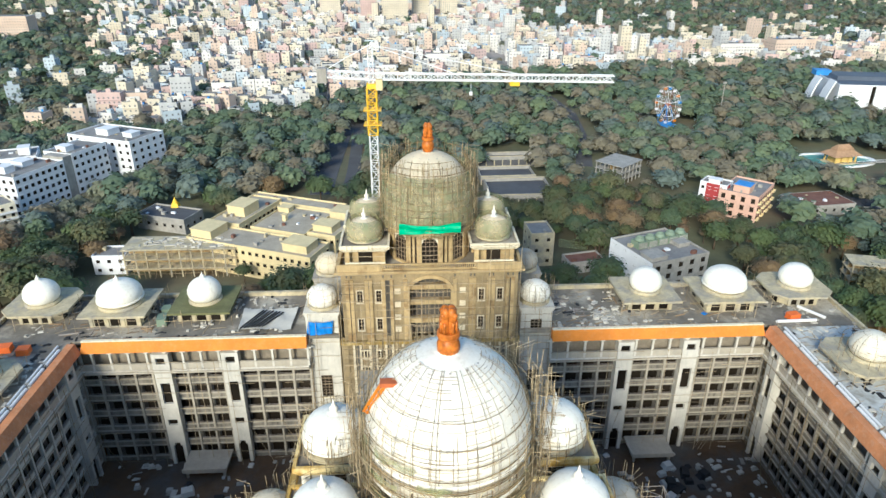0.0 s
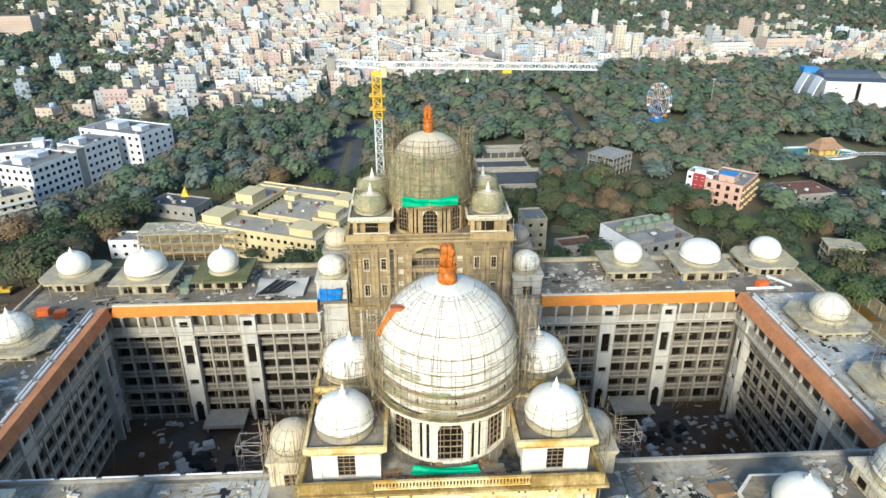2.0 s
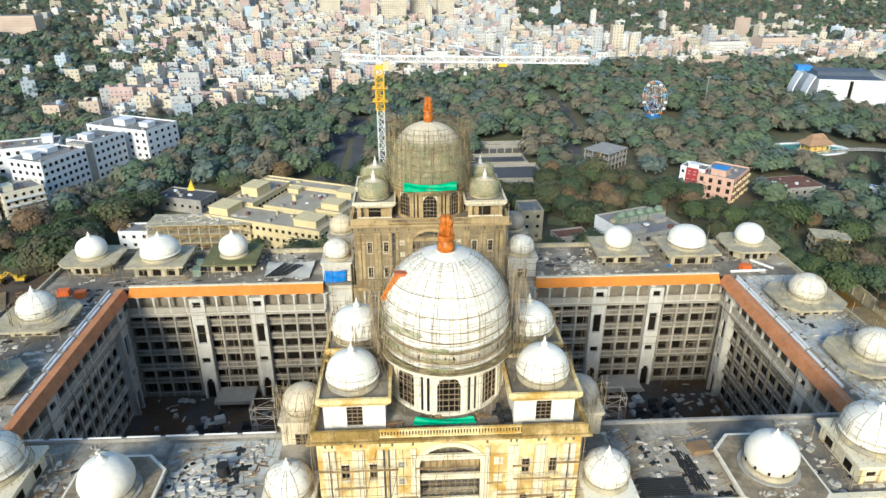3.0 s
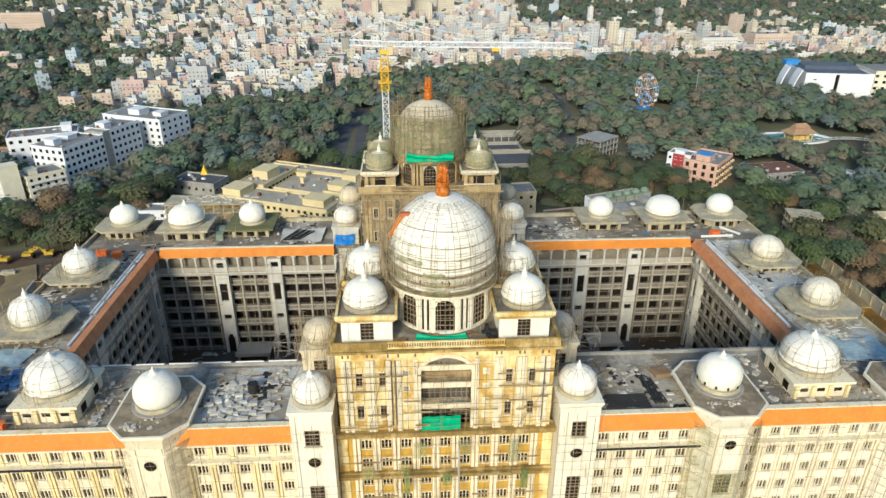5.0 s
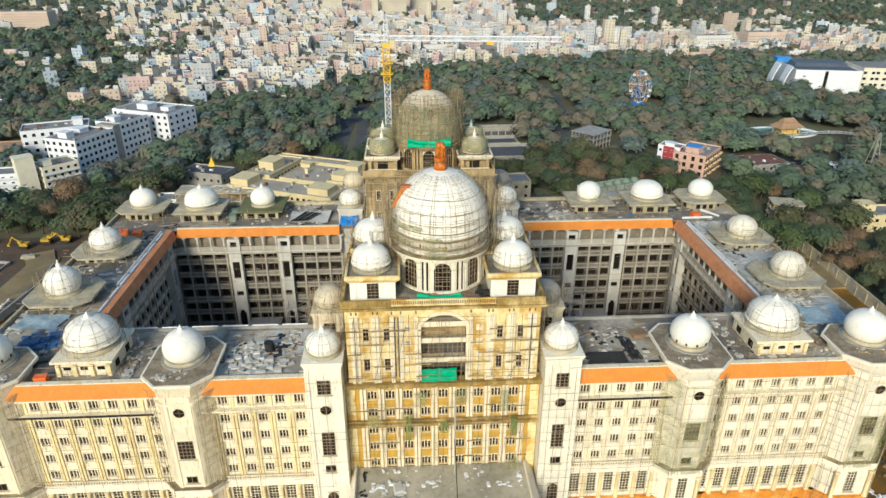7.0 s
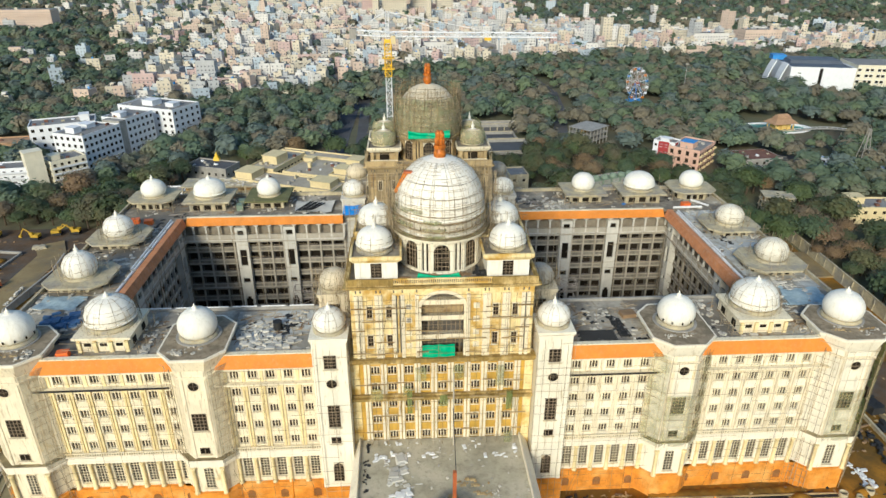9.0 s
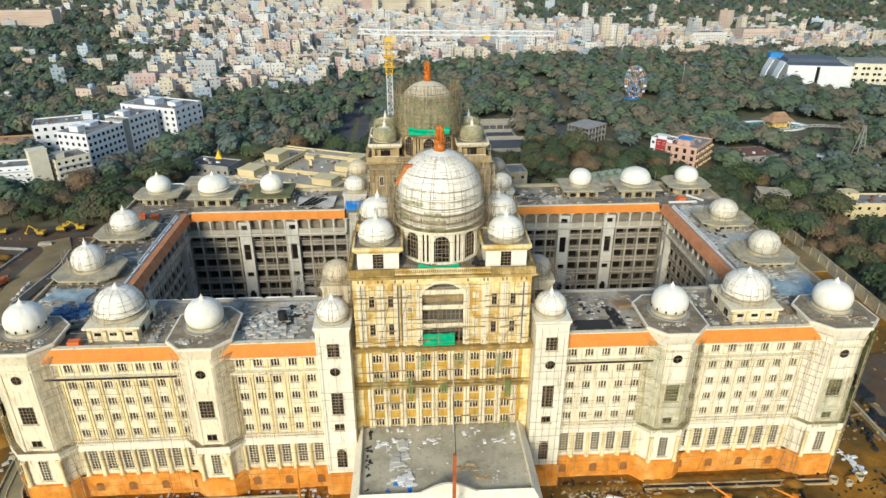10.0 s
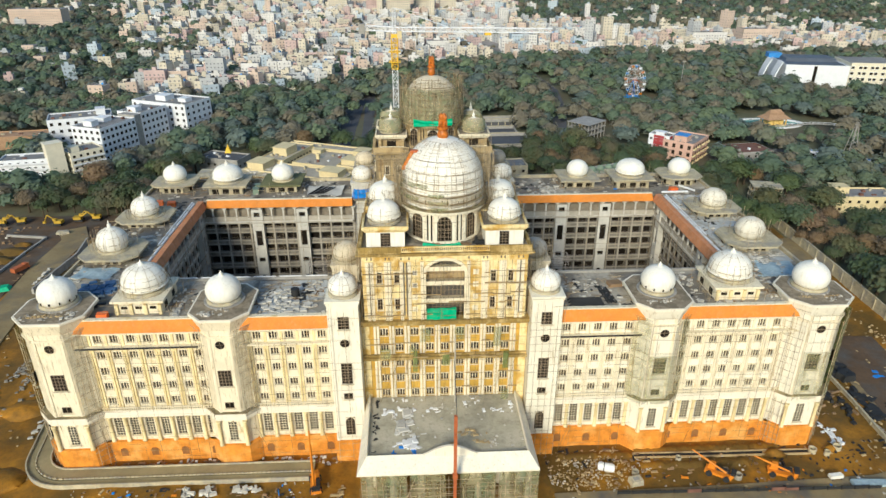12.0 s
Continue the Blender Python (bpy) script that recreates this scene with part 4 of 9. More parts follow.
# ---- central blocks ----
def central_block(yn, yf, wall, trim, label, front):
    """The tall block under a main dome; yn is its near face, yf the far one, yc the dome's axis."""
    ob = thing("central_block", label, "building", "central blocks")
    half = 17.8
    zlow = 0.0
    bays = [3.42 * i for i in range(-4, 5)]
    rows = (13.0, 17.1, 21.3, 25.4, 29.6, 33.7)
    if front:
        holes = [(x - 0.825, x + 0.825, z - 0.975, z + 0.975) for x in bays for z in rows]
        b = Mesh()
        wall_cells((-18.7, 18.7), (zlow, 36.7), holes, lambda u0, u1, z0, z1: b.box(u0, u1, yn + 0.8, yn + 1.25, z0, z1))
        part("lower_facade", b, wall, ob)
        part("backing_wall", Mesh().box(-18.7, 18.7, yn + 1.7, yn + 2.0, zlow, 36.7), BARE, ob)
        for x in bays:
            for z in rows[1:]:
                part("window", W_SLIM, None, ob, "", facing(x, yn + 0.8, z))
        for i in range(10):
            x = -15.39 + 3.42 * i
            for s in (-0.36, 0.36):
                part("pilaster", Mesh().box(x + s - 0.26, x + s + 0.26, yn + 0.36, yn + 0.8, 12, 26.6).box(x + s - 0.26, x + s + 0.26, yn + 0.36, yn + 0.8, 28.1, 36.0), WHITE, ob)
        for s in (-1, 1):
            part("edge_pier", Mesh().box(min(s * 16.9, s * 18.6), max(s * 16.9, s * 18.6), yn + 0.5, yn + 0.8, 12, 26.85).box(min(s * 16.9, s * 18.6), max(s * 16.9, s * 18.6), yn + 0.5, yn + 0.8, 28.0, 35.95), UPPER, ob)
        part("ledge", Mesh().box(-18.7, 18.7, yn - 0.6, yn + 0.8, 26.9, 27.5).box(-18.7, 18.7, yn + 0.1, yn + 0.8, 27.5, 27.9), STAINED, ob)
        part("ledge", Mesh().box(-18.7, 18.7, yn - 1.1, yn + 1.2, 36.7, 37.4).box(-18.7, 18.7, yn - 0.5, yn + 0.8, 36.0, 36.7), STAINED, ob)
    else:
        part("lower_facade", Mesh().box(-18.7, 18.7, yn + 0.8, yn + 1.3, zlow, 37.4), wall, ob)
        for x in bays:
            for z in rows[2:]:
                part("window", W_SMALLB, None, ob, "", facing(x, yn + 0.35, z))
        for s in (-1, 1):
            for x in (5.1, 8.6, 12.0, 15.4):
                # Dark strip laid on the closed wall for a recess's shade.
                part("recess", Mesh().box(s * x - 0.42, s * x + 0.42, yn + 0.74, yn + 0.82, 10, 35.6), SHADE, ob, "dark strip painted as a shaded slot between pilasters")
                for k in (-0.7, 0.7):
                    part("pilaster", Mesh().box(s * x + k - 0.24, s * x + k + 0.24, yn + 0.45, yn + 0.8, 8, 36.4), DOMEB, ob)
        part("ledge", Mesh().box(-18.7, 18.7, yn - 0.4, yn + 0.8, 36.5, 37.3), STAINED, ob)
    # upper facade with the great arch
    z0, z1 = 37.4, 53.0
    aw, spring, top = 4.15, 48.6, 51.7
    xs_slit = (10.4, 14.2)
    holes = [(-aw, aw, z0, top)]
    for s in (-1, 1):
        for x in xs_slit:
            for z in (41.3, 47.8):
                holes.append((s * x - 0.525, s * x + 0.525, z - 1.35, z + 1.35))
    b = Mesh()
    wall_cells((-half, half), (z0, z1), holes, lambda u0, u1, za, zb: b.box(u0, u1, yn, yn + 0.6, za, zb))
    n = 16
    for s in (-1, 1):
        for i in range(n):
            a0, a1 = math.pi / 2 * i / n, math.pi / 2 * (i + 1) / n
            xa, xb = aw * math.cos(a0), aw * math.cos(a1)
            zm = spring + (top - spring) * math.sin((a0 + a1) / 2)
            b.box(min(s * xa, s * xb), max(s * xa, s * xb), yn + 0.01, yn + 0.58, zm, top)
    part("upper_facade", b, UPPER if front else wall, ob)
    part("arch_moulding", _arch_band(aw, spring, top - spring, yn - 0.22), WHITE if front else trim, ob)
    # The arch's inner shade is put into this dark wall colour.
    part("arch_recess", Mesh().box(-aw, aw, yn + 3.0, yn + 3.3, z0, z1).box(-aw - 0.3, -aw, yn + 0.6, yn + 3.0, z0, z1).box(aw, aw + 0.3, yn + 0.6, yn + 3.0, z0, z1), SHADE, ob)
    if front:
        part("curtain", Mesh().box(-aw, aw, yn + 1.6, yn + 1.7, 46.4, 48.4), BROWN, ob, "brown stained sheet hung in the arch")
    for z in (41.2, 45.5, 49.0):
        part("arch_floor", Mesh().box(-aw, aw, yn + 0.5, yn + 2.95, z, z + 0.3).box(-aw, aw, yn + 0.3, yn + 0.6, z, z + 1.0), WHITE if front else trim, ob)
    b = Mesh()
    for i in range(9):
        x = -aw + 0.5 + 0.9 * i
        b.box(x - 0.05, x + 0.05, yn + 1.2, yn + 1.3, z0, top - 0.4)
    for i in range(9):
        z = z0 + 0.9 + 1.4 * i
        b.box(-aw, aw, yn + 1.22, yn + 1.28, z - 0.04, z + 0.04)
    part("window_grille", b, JOIN, ob)
    for s in (-1, 1):
        for x, hw in (((8.25, 0.14), (8.9, 0.14), (12.35, 0.09), (16.2, 0.14)) if s < 0 or not front else ((8.58, 0.06), (12.35, 0.09), (16.2, 0.16))):
            # Slot shade painted as a dark strip; the wall behind is closed.
            part("recess", Mesh().box(s * x - (hw if front else 0.4), s * x + (hw if front else 0.4), yn - 0.06, yn + 0.02, z0 + 1.0, 51.4), SHADE, ob, "dark strip painted as a shaded slot between pilasters")
        for x in xs_slit:
            for z in (41.3, 47.8):
                part("window", W_SLIT if front else W_SLITB, None, ob, "", facing(s * x, yn, z))
        for z in (40.0, 42.9, 45.9, 48.9):
            part("panel", (PANEL_D if s < 0 and z > 45 else PANEL) if front else PANEL_B, None, ob, "", facing(s * 6.6, yn, z))
        for x in ((5.0, 7.75, 9.4, 11.95, 12.75, 15.75, 16.65) if s < 0 else (5.0, 8.2, 8.95, 11.95, 12.75, 15.7, 16.7)):
            part("pilaster", Mesh().box(s * x - 0.36, s * x + 0.36, yn - 0.34, yn, z0 + 0.02, 51.6).box(s * x - 0.34, s * x + 0.34, yn - 0.44, yn, z0 + 0.01, z0 + 0.9), WHITE if front else trim, ob)
            # Small dark plate in the interior shade colour, on the closed wall.
            part("frieze_slot", Mesh().box(s * x - 0.14, s * x + 0.14, yn - 0.03, yn + 0.01, 52.0, 52.6), SHADE, ob)
    part("side_wall", Mesh().box(-half, -half + 0.6, yn + 0.6, yf, zlow, z1).box(half - 0.6, half, yn + 0.6, yf, zlow, z1).box(-half + 0.6, half - 0.6, yf - 0.6, yf, zlow, z1), wall, ob)
    for s in (-1, 1):
        for yy in (yn + 5, yn + 10, yn + 15):
            for z in (41.3, 47.8):
                part("window", W_SLIT, None, ob, "", facing(s * (half + 0.3), yy, z, 90 * s))
    part("cornice", Mesh().box(-half - 0.4, half + 0.4, yn - 0.5, yf + 0.4, 53.0, 53.5).box(-half - 1.1, half + 1.1, yn - 1.2, yf + 1.0, 53.5, 53.85), STAINED if front else trim, ob)
    part("terrace", Mesh().box(-half, half, yn, yf, 53.85, 54.1), DECK, ob)
    b = Mesh().box(-9.4, 9.4, yn - 0.8, yn - 0.45, 54.1, 54.3).box(-9.4, 9.4, yn - 0.8, yn - 0.45, 55.15, 55.35)
    for i in range(47):
        x = -9.2 + 0.4 * i
        b.box(x - 0.09, x + 0.09, yn - 0.72, yn - 0.53, 54.3, 55.15)
    part("balustrade", b, UPPER if front else trim, ob, "cream balustrade with small balusters")
    for s in (-1, 1):
        part("parapet", Mesh().box(min(s * 9.4, s * 18.3), max(s * 9.4, s * 18.3), yn - 0.85, yn - 0.4, 53.86, 55.35).box(min(s * 17.8, s * 18.3), max(s * 17.8, s * 18.3), yn - 0.4, yf, 53.86, 55.2), STAINED if front else trim, ob)
    return ob


def _arch_band(w, spring, rise, y):
    b = Mesh()
    n = 24
    for i in range(n):
        a0, a1 = math.pi * i / n, math.pi * (i + 1) / n

        def p(a, k):
            return ((w + k) * math.cos(a), y, spring + (rise + k) * math.sin(a))
        b.quad([p(a0, 0), p(a0, 0.7), p(a1, 0.7), p(a1, 0)])
        q = [p(a0, 0.7), p(a1, 0.7)]
        b.quad([q[0], q[1], (q[1][0], y + 0.25, q[1][2]), (q[0][0], y + 0.25, q[0][2])])
        q = [p(a0, 0), p(a1, 0)]
        b.quad([q[1], q[0], (q[0][0], y + 0.25, q[0][2]), (q[1][0], y + 0.25, q[1][2])])
    for s in (-1, 1):
        b.box(min(s * w, s * (w + 0.7)), max(s * w, s * (w + 0.7)), y, y + 0.25, 37.45, spring)
    return b


def corner_pavilion(x, y, wall, trim, label, hx=4.0, hy=4.0, ztop=58.0, open_porch=False):
    ob = thing("corner_pavilion", label, "pavilion", "corner pavilions", (x, y, 54.1))
    h = ztop - 54.1
    if open_porch:
        part("wall", Mesh().box(-hx + 0.6, hx - 0.6, -hy + 1.6, hy - 0.4, 0, h), BROWN, ob)
        for a in (-1, 1):
            for b_ in (-1, 1):
                part("pier", Mesh().box(a * (hx - 0.5) - 0.45, a * (hx - 0.5) + 0.45, b_ * (hy - 0.5) - 0.45, b_ * (hy - 0.5) + 0.45, 0, h), wall, ob)
        part("parapet", Mesh().box(-hx, hx, -hy - 0.1, -hy + 0.2, 0, 1.3), trim, ob)
        part("opening", Mesh().box(-1.4, 1.4, -hy + 1.5, -hy + 1.61, 0.2, h - 0.8), GLASS, ob)
    else:
        holes = [(-1.05, 1.05, 0.45, 3.65)]
        b = Mesh()
        wall_cells((-hx, hx), (0, h), holes, lambda u0, u1, z0, z1: b.box(u0, u1, -hy, -hy + 0.5, z0, z1))
        part("wall", b, wall, ob)
        part("side_wall", Mesh().box(-hx, -hx + 0.4, -hy + 0.5, hy, 0, h), wall, ob)
        part("side_wall", Mesh().box(hx - 0.4, hx, -hy + 0.5, hy, 0, h), wall, ob)
        part("back_wall", Mesh().box(-hx + 0.4, hx - 0.4, hy - 0.4, hy, 0, h), wall, ob)
        part("window", W_PAV, None, ob, "", facing(0, -hy, 2.05))
        for s in (-1, 1):
            part("corner_pier", Mesh().box(s * (hx - 0.5) - 0.55, s * (hx - 0.5) + 0.55, -hy - 0.15, -hy + 0.0, 0, h), wall, ob)
    part("roof_slab", Mesh().hull([(-hx - 0.2, -hy - 0.2), (hx + 0.2, -hy - 0.2), (hx + 0.2, hy + 0.2), (-hx - 0.2, hy + 0.2)], h, [(-hx - 0.9, -hy - 0.6), (hx + 0.9, -hy - 0.6), (hx + 0.9, hy + 0.8), (-hx - 0.9, hy + 0.8)], h + 0.7)
         .box(-hx - 0.9, hx + 0.9, -hy - 0.6, hy + 0.8, h + 0.7, h + 0.95), trim, ob, "broad overhanging roof slab")
    part("roof_rim", Mesh().box(-hx - 0.9, hx + 0.9, -hy - 0.6, -hy - 0.2, h + 0.95, h + 1.4).box(-hx - 0.9, hx + 0.9, hy + 0.4, hy + 0.8, h + 0.95, h + 1.4)
         .box(-hx - 0.9, -hx - 0.5, -hy - 0.2, hy + 0.4, h + 0.95, h + 1.4).box(hx + 0.5, hx + 0.9, -hy - 0.2, hy + 0.4, h + 0.95, h + 1.4), trim, ob, "low parapet round the roof slab")
    part("roof_floor", Mesh().box(-hx - 0.5, hx + 0.5, -hy - 0.2, hy + 0.4, h + 0.95, h + 1.0), DECK, ob, "dusty grey roof floor")
    return ob


def main_dome(yc, shell_mat, drum_mat, label, front):
    ob = thing("main_dome", label, "dome", "main domes", (0, yc, 54.1))
    part("drum", Mesh().lathe(0, 0, [(8.3, 0), (8.3, 0.5), (7.8, 0.55), (7.8, 6.9)], 64, smooth=False), drum_mat, ob)
    for i in range(8):
        a = -math.pi / 2 + i * math.pi / 4
        c, s = math.cos(a), math.sin(a)
        rz = math.degrees(a) + 90
        part("window", W_DRUM, None, ob, "arched window with a dark grid", pose(8.22 * c, 8.22 * s, 3.35, 0, 0, rz))
        part("window_surround", Mesh().box(-2.15, -1.6, -0.12, 0.6, 0.3, 6.6).box(1.6, 2.15, -0.12, 0.6, 0.3, 6.6).box(-1.6, 1.6, -0.12, 0.6, 6.2, 6.6), FRESH if front else BROWN, ob, "", pose(8.15 * c, 8.15 * s, 0, 0, 0, rz))
        b = a + math.pi / 8
        at = pose(8.12 * math.cos(b), 8.12 * math.sin(b), 0, 0, 0, math.degrees(b) + 90)
        for k in (-0.44, 0.44):
            # Near-black strip on the drum face imitates the shade of a slot.
            part("niche", Mesh().box(k - 0.19, k + 0.19, -0.1, 0.4, 0.5, 6.5), GLASS, ob, "black upright strip painted as a shaded slot", at)
        part("pilaster", Mesh().box(-0.24, 0.24, -0.3, 0.4, 0.5, 6.6), FRESH if front else BROWN, ob, "", at)
        for k in (-0.92, 0.92):
            part("pilaster", Mesh().box(k - 0.28, k + 0.28, -0.22, 0.4, 0.5, 6.6), FRESH if front else BROWN, ob, "", at)
    part("cornice", Mesh().lathe(0, 0, [(8.1, 6.4), (8.6, 6.8), (9.5, 6.95), (9.65, 7.4), (9.65, 7.7), (9.1, 7.8)], 72, smooth=False), FRESH if front else BROWN, ob, "wide ring cornice under the dome")
    if front:
        part("cornice_lip", Mesh().lathe(0, 0, [(9.5, 7.62), (9.85, 7.66), (9.85, 7.88), (9.0, 7.92)], 72, smooth=False), LEDGE, ob, "grimy brown lip on the cornice")
    part("dome_band", Mesh().lathe(0, 0, [(8.9, 7.7), (8.9, 11.0), (9.02, 11.1), (9.02, 11.4), (8.8, 11.5)], 72), shell_mat, ob)
    for i in range(16):
        a = -math.pi / 2 + i * math.pi / 8
        part("porthole", PORTHOLE_S, None, ob, "round porthole", pose(8.9 * math.cos(a), 8.9 * math.sin(a), 9.6, 0, 0, math.degrees(a) + 90))
    prof = [(8.8, 11.4), (8.85, 11.8)]
    for i in range(1, 21):
        a = math.pi / 2 * i / 20
        prof.append((max(1.0, 8.85 * math.cos(a) ** 0.92), 11.8 + 9.5 * math.sin(a)))
    part("shell", Mesh().lathe(0, 0, prof, 96, rib=-0.012, ribs=48), shell_mat, ob)
    for rr, zz in ((8.94, 8.1), (8.72, 13.6)):
        part("moulding", Mesh().lathe(0, 0, [(rr - 0.1, zz), (rr + 0.08, zz + 0.05), (rr + 0.06, zz + 0.25), (rr - 0.15, zz + 0.3)], 72), shell_mat, ob)
    part("vent_studs", _studs(3.3, 20.35), BARE, ob)
    return ob


def _studs(r, z):
    b = Mesh()
    for i in range(12):
        a = 2 * math.pi * i / 12
        b.lathe(r * math.cos(a), r * math.sin(a), [(0.14, z), (0.14, z + 0.35), (0.05, z + 0.4)], 8)
    return b


def lion_capital(y, label, z=75.2):
    """The orange state emblem on the dome: round abacus with four plain upright shapes back to back."""
    b = Mesh()
    b.lathe(0, y, [(0.95, z - 0.4), (1.0, z - 0.1), (1.18, z + 0.3), (1.22, z + 0.9), (1.05, z + 1.4), (0.86, z + 1.65), (0.86, z + 1.8)], 32, rib=-0.07, ribs=16)
    b.lathe(0, y, [(1.08, z + 1.8), (1.16, z + 1.9), (1.16, z + 2.4), (1.05, z + 2.5)], 28, smooth=False)
    for i in range(4):
        a = math.pi / 4 + i * math.pi / 2
        c, s = math.cos(a), math.sin(a)
        b.lathe(0.46 * c, y + 0.46 * s, [(0.42, z + 2.5), (0.44, z + 2.9), (0.36, z + 3.4), (0.46, z + 3.9), (0.5, z + 4.4), (0.44, z + 4.9), (0.28, z + 5.15), (0.06, z + 5.22)], 14)
        b.lathe(0.86 * c, y + 0.86 * s, [(0.10, z + 4.25), (0.26, z + 4.35), (0.28, z + 4.6), (0.12, z + 4.8)], 10)
        for k in (-1, 1):
            b.lathe(0.88 * math.cos(a + k * 0.28), y + 0.88 * math.sin(a + k * 0.28), [(0.18, z + 2.5), (0.13, z + 3.2), (0.17, z + 3.8)], 8)
    b.lathe(0, y, [(0.45, z + 2.5), (0.55, z + 4.2), (0.4, z + 4.8)], 12)
    return single("emblem_statue", b, EMBLEM, label, "statue", "emblem statues")


def roof_pavilion(sx, x, y, hx, hy, h, label, vents=True, octo=0.0, material=CREAM, top=SLAB, over=1.1):
    """A low square house on the roof with a slab, under a dome."""
    ob = thing("roof_pavilion", label, "pavilion", "roof pavilions", (sx * x, y, ROOF))
    ring = octagon(0, 0, hx, hy, octo) if octo else [(-hx, -hy), (hx, -hy), (hx, hy), (-hx, hy)]
    big = octagon(0, 0, hx + over, hy + over, octo + 0.3) if octo else [(-hx - over, -hy - over), (hx + over, -hy - over), (hx + over, hy + over), (-hx - over, hy + over)]
    part("wall", Mesh().prism(ring, 0, h), material, ob)
    part("roof_slab", Mesh().hull(ring, h, big, h + 0.45).prism(big, h + 0.45, h + 0.95), top, ob, "flat overhanging slab")
    n = max(3, int(hx / 1.6))
    span = hx - (octo if octo else 0.4)
    for i in range(n):
        u = -span + 2 * span * (i + 0.5) / n
        if vents:
            part("vent", Mesh().box(-0.7, 0.7, -0.04, 0.1, -0.35, 0.35), GLASS, ob, "", facing(u, -hy, h * 0.62))
        else:
            part("opening", Mesh().box(-1.0, 1.0, -0.04, 0.1, -h * 0.35, h * 0.33), GLASS, ob, "", facing(u, -hy, h * 0.45))
    for i in range(n + 1):
        u = -span + 2 * span * i / n
        part("pilaster", Mesh().box(u - 0.36, u + 0.36, -hy - (0.45 if vents else 0.22), -hy, 0, h), PALE if vents else material, ob)
    for s in (-1, 1):
        for k in (-0.5, 0.5):
            part("opening", Mesh().box(-0.9, 0.9, -0.04, 0.1, -h * 0.33, h * 0.3), GLASS, ob, "", facing(s * hx, k * hy, h * 0.45, 90 * s))
    return ob


# ---- build the palace ----
GD = "white domes on the roofs"
for sx in (1, -1):
    rng = random.Random(40 + sx)
    front_wing(sx)
    side_wing(sx)
    back_wing(sx)
    bastion(sx, 49.3, False)
    bastion(sx, 85.5, True)
    stair_tower(sx, 22.2, -2.6, 4.4, 43.4, 0.0, "white square stair tower beside the ochre facade")
    stair_tower(sx, 22.6, 75.0, 81.8, 42.6, COURT_Z, "white square stair tower in the rear court wall", COURTW, True)
    stair_tower(sx, 22.6, 90.2, 96.8, 42.8, 0.0, "buff square stair tower on the far facade", BARE, True)
    stair_tower(sx, 23.0, 17.2, 23.6, 42.2, COURT_Z, "buff square stair tower behind the front block", DOMEB, True)
    dome(sx * 22.2, 1.0, 43.85, 3.25, 4.6, 49.9, "white onion dome on a stair tower", GD, None, True, 16, 14, rng=rng)
    dome(sx * 22.6, 78.4, 43.05, 3.3, 4.5, 48.6, "white round dome on a court stair tower", GD, None if sx < 0 else DOMEW, False, 0, 14, rng=rng)
    dome(sx * 22.6, 93.4, 43.25, 3.3, 4.6, 48.6, "buff dome on a far stair tower", GD, DOMEB if sx < 0 else GREYW, False, 0, 12, rng=rng)
    dome(sx * 23.0, 20.4, 42.65, 3.3, 4.6, 48.6, "buff plaster dome behind the front block", GD, DOMEB if sx < 0 else GREYW, False, 0, 14, rng=rng)
    dome(sx * 49.3, 5.9, 40.4, 3.9, 5.9, 47.6, "smooth white dome with spire on a bastion", GD, None, True, 0, 0, studs=sx > 0)
    dome(sx * 85.5, 5.9, 40.4, 4.05, 6.0, 47.6, "smooth white dome with spire on a corner bastion", GD, None, True, 0 if sx > 0 else 12, 0, studs=sx < 0)
    roof_pavilion(sx, 67.8, 9.3, 5.1, 5.1, 2.5, "cream roof pavilion with small vents under a dome", True, 0.0, WHITE, WHITE, 0.65)
    dome(sx * 67.8, 9.7, 41.45, 4.9, 6.1, 48.7, "squat white ribbed dome with bamboo bands", GD, None, True, 24, 12, rng=rng, stripe=True)
    roof_pavilion(sx, 84.8, 34.6, 5.6, 5.0, 1.1, "low grey octagonal platform under a side dome", False, 2.6, SLAB, SLAB, 2.0)
    dome(sx * 84.8, 34.6, 40.0, 3.95, 5.7 if sx > 0 else 6.1, 48.2, "white dome with bamboo hoops on a side wing", GD, DOMEP if sx > 0 else None, sx < 0, 20, 12, rng=rng)
    roof_pavilion(sx, 84.8, 58.4, 5.8, 5.0, 1.1, "low grey octagonal platform under a side dome", False, 2.6, SLAB, SLAB, 1.8)
    dome(sx * 84.8, 58.4, 40.0, 3.95, 5.3 if sx > 0 else 5.6, 47.3, "white dome with bamboo hoops on a side wing", GD, DOMEP if sx > 0 else None, sx < 0, 20, 12 if sx > 0 else 10, rng=rng)
    roof_pavilion(sx, 84.6, 86.2, 5.2, 4.6, 2.0, "buff octagonal pavilion with a slab under a rear dome", False, 2.2, SLAB, SLAB, 1.8)
    dome(sx * 84.6, 86.2, 40.95, 3.7, 5.2, 47.6, "smooth white dome on a rear pavilion", GD, None, sx < 0, 0, 0)
    roof_pavilion(sx, 67.0, 84.2, 5.4, 4.6, 2.4, "buff square pavilion with columns under a rear dome", False, 0, SLAB, SLAB, 1.6)
    dome(sx * 67.0, 84.2, 41.35, 4.7, 5.4, 48.2, "large smooth white dome on a rear pavilion", GD, None, sx < 0, 0, 0, stripe=True)
    roof_pavilion(sx, 49.4, 85.8, 5.0, 4.6, 1.9, "buff square pavilion with a slab under a rear dome", False, 0, SLAB, MOSS if sx < 0 else SLAB, 1.6)
    dome(sx * 49.4, 85.8, 40.85, 3.6, 5.3, 47.6, "tall white dome on a rear pavilion", GD, None, sx < 0, 0, 0)

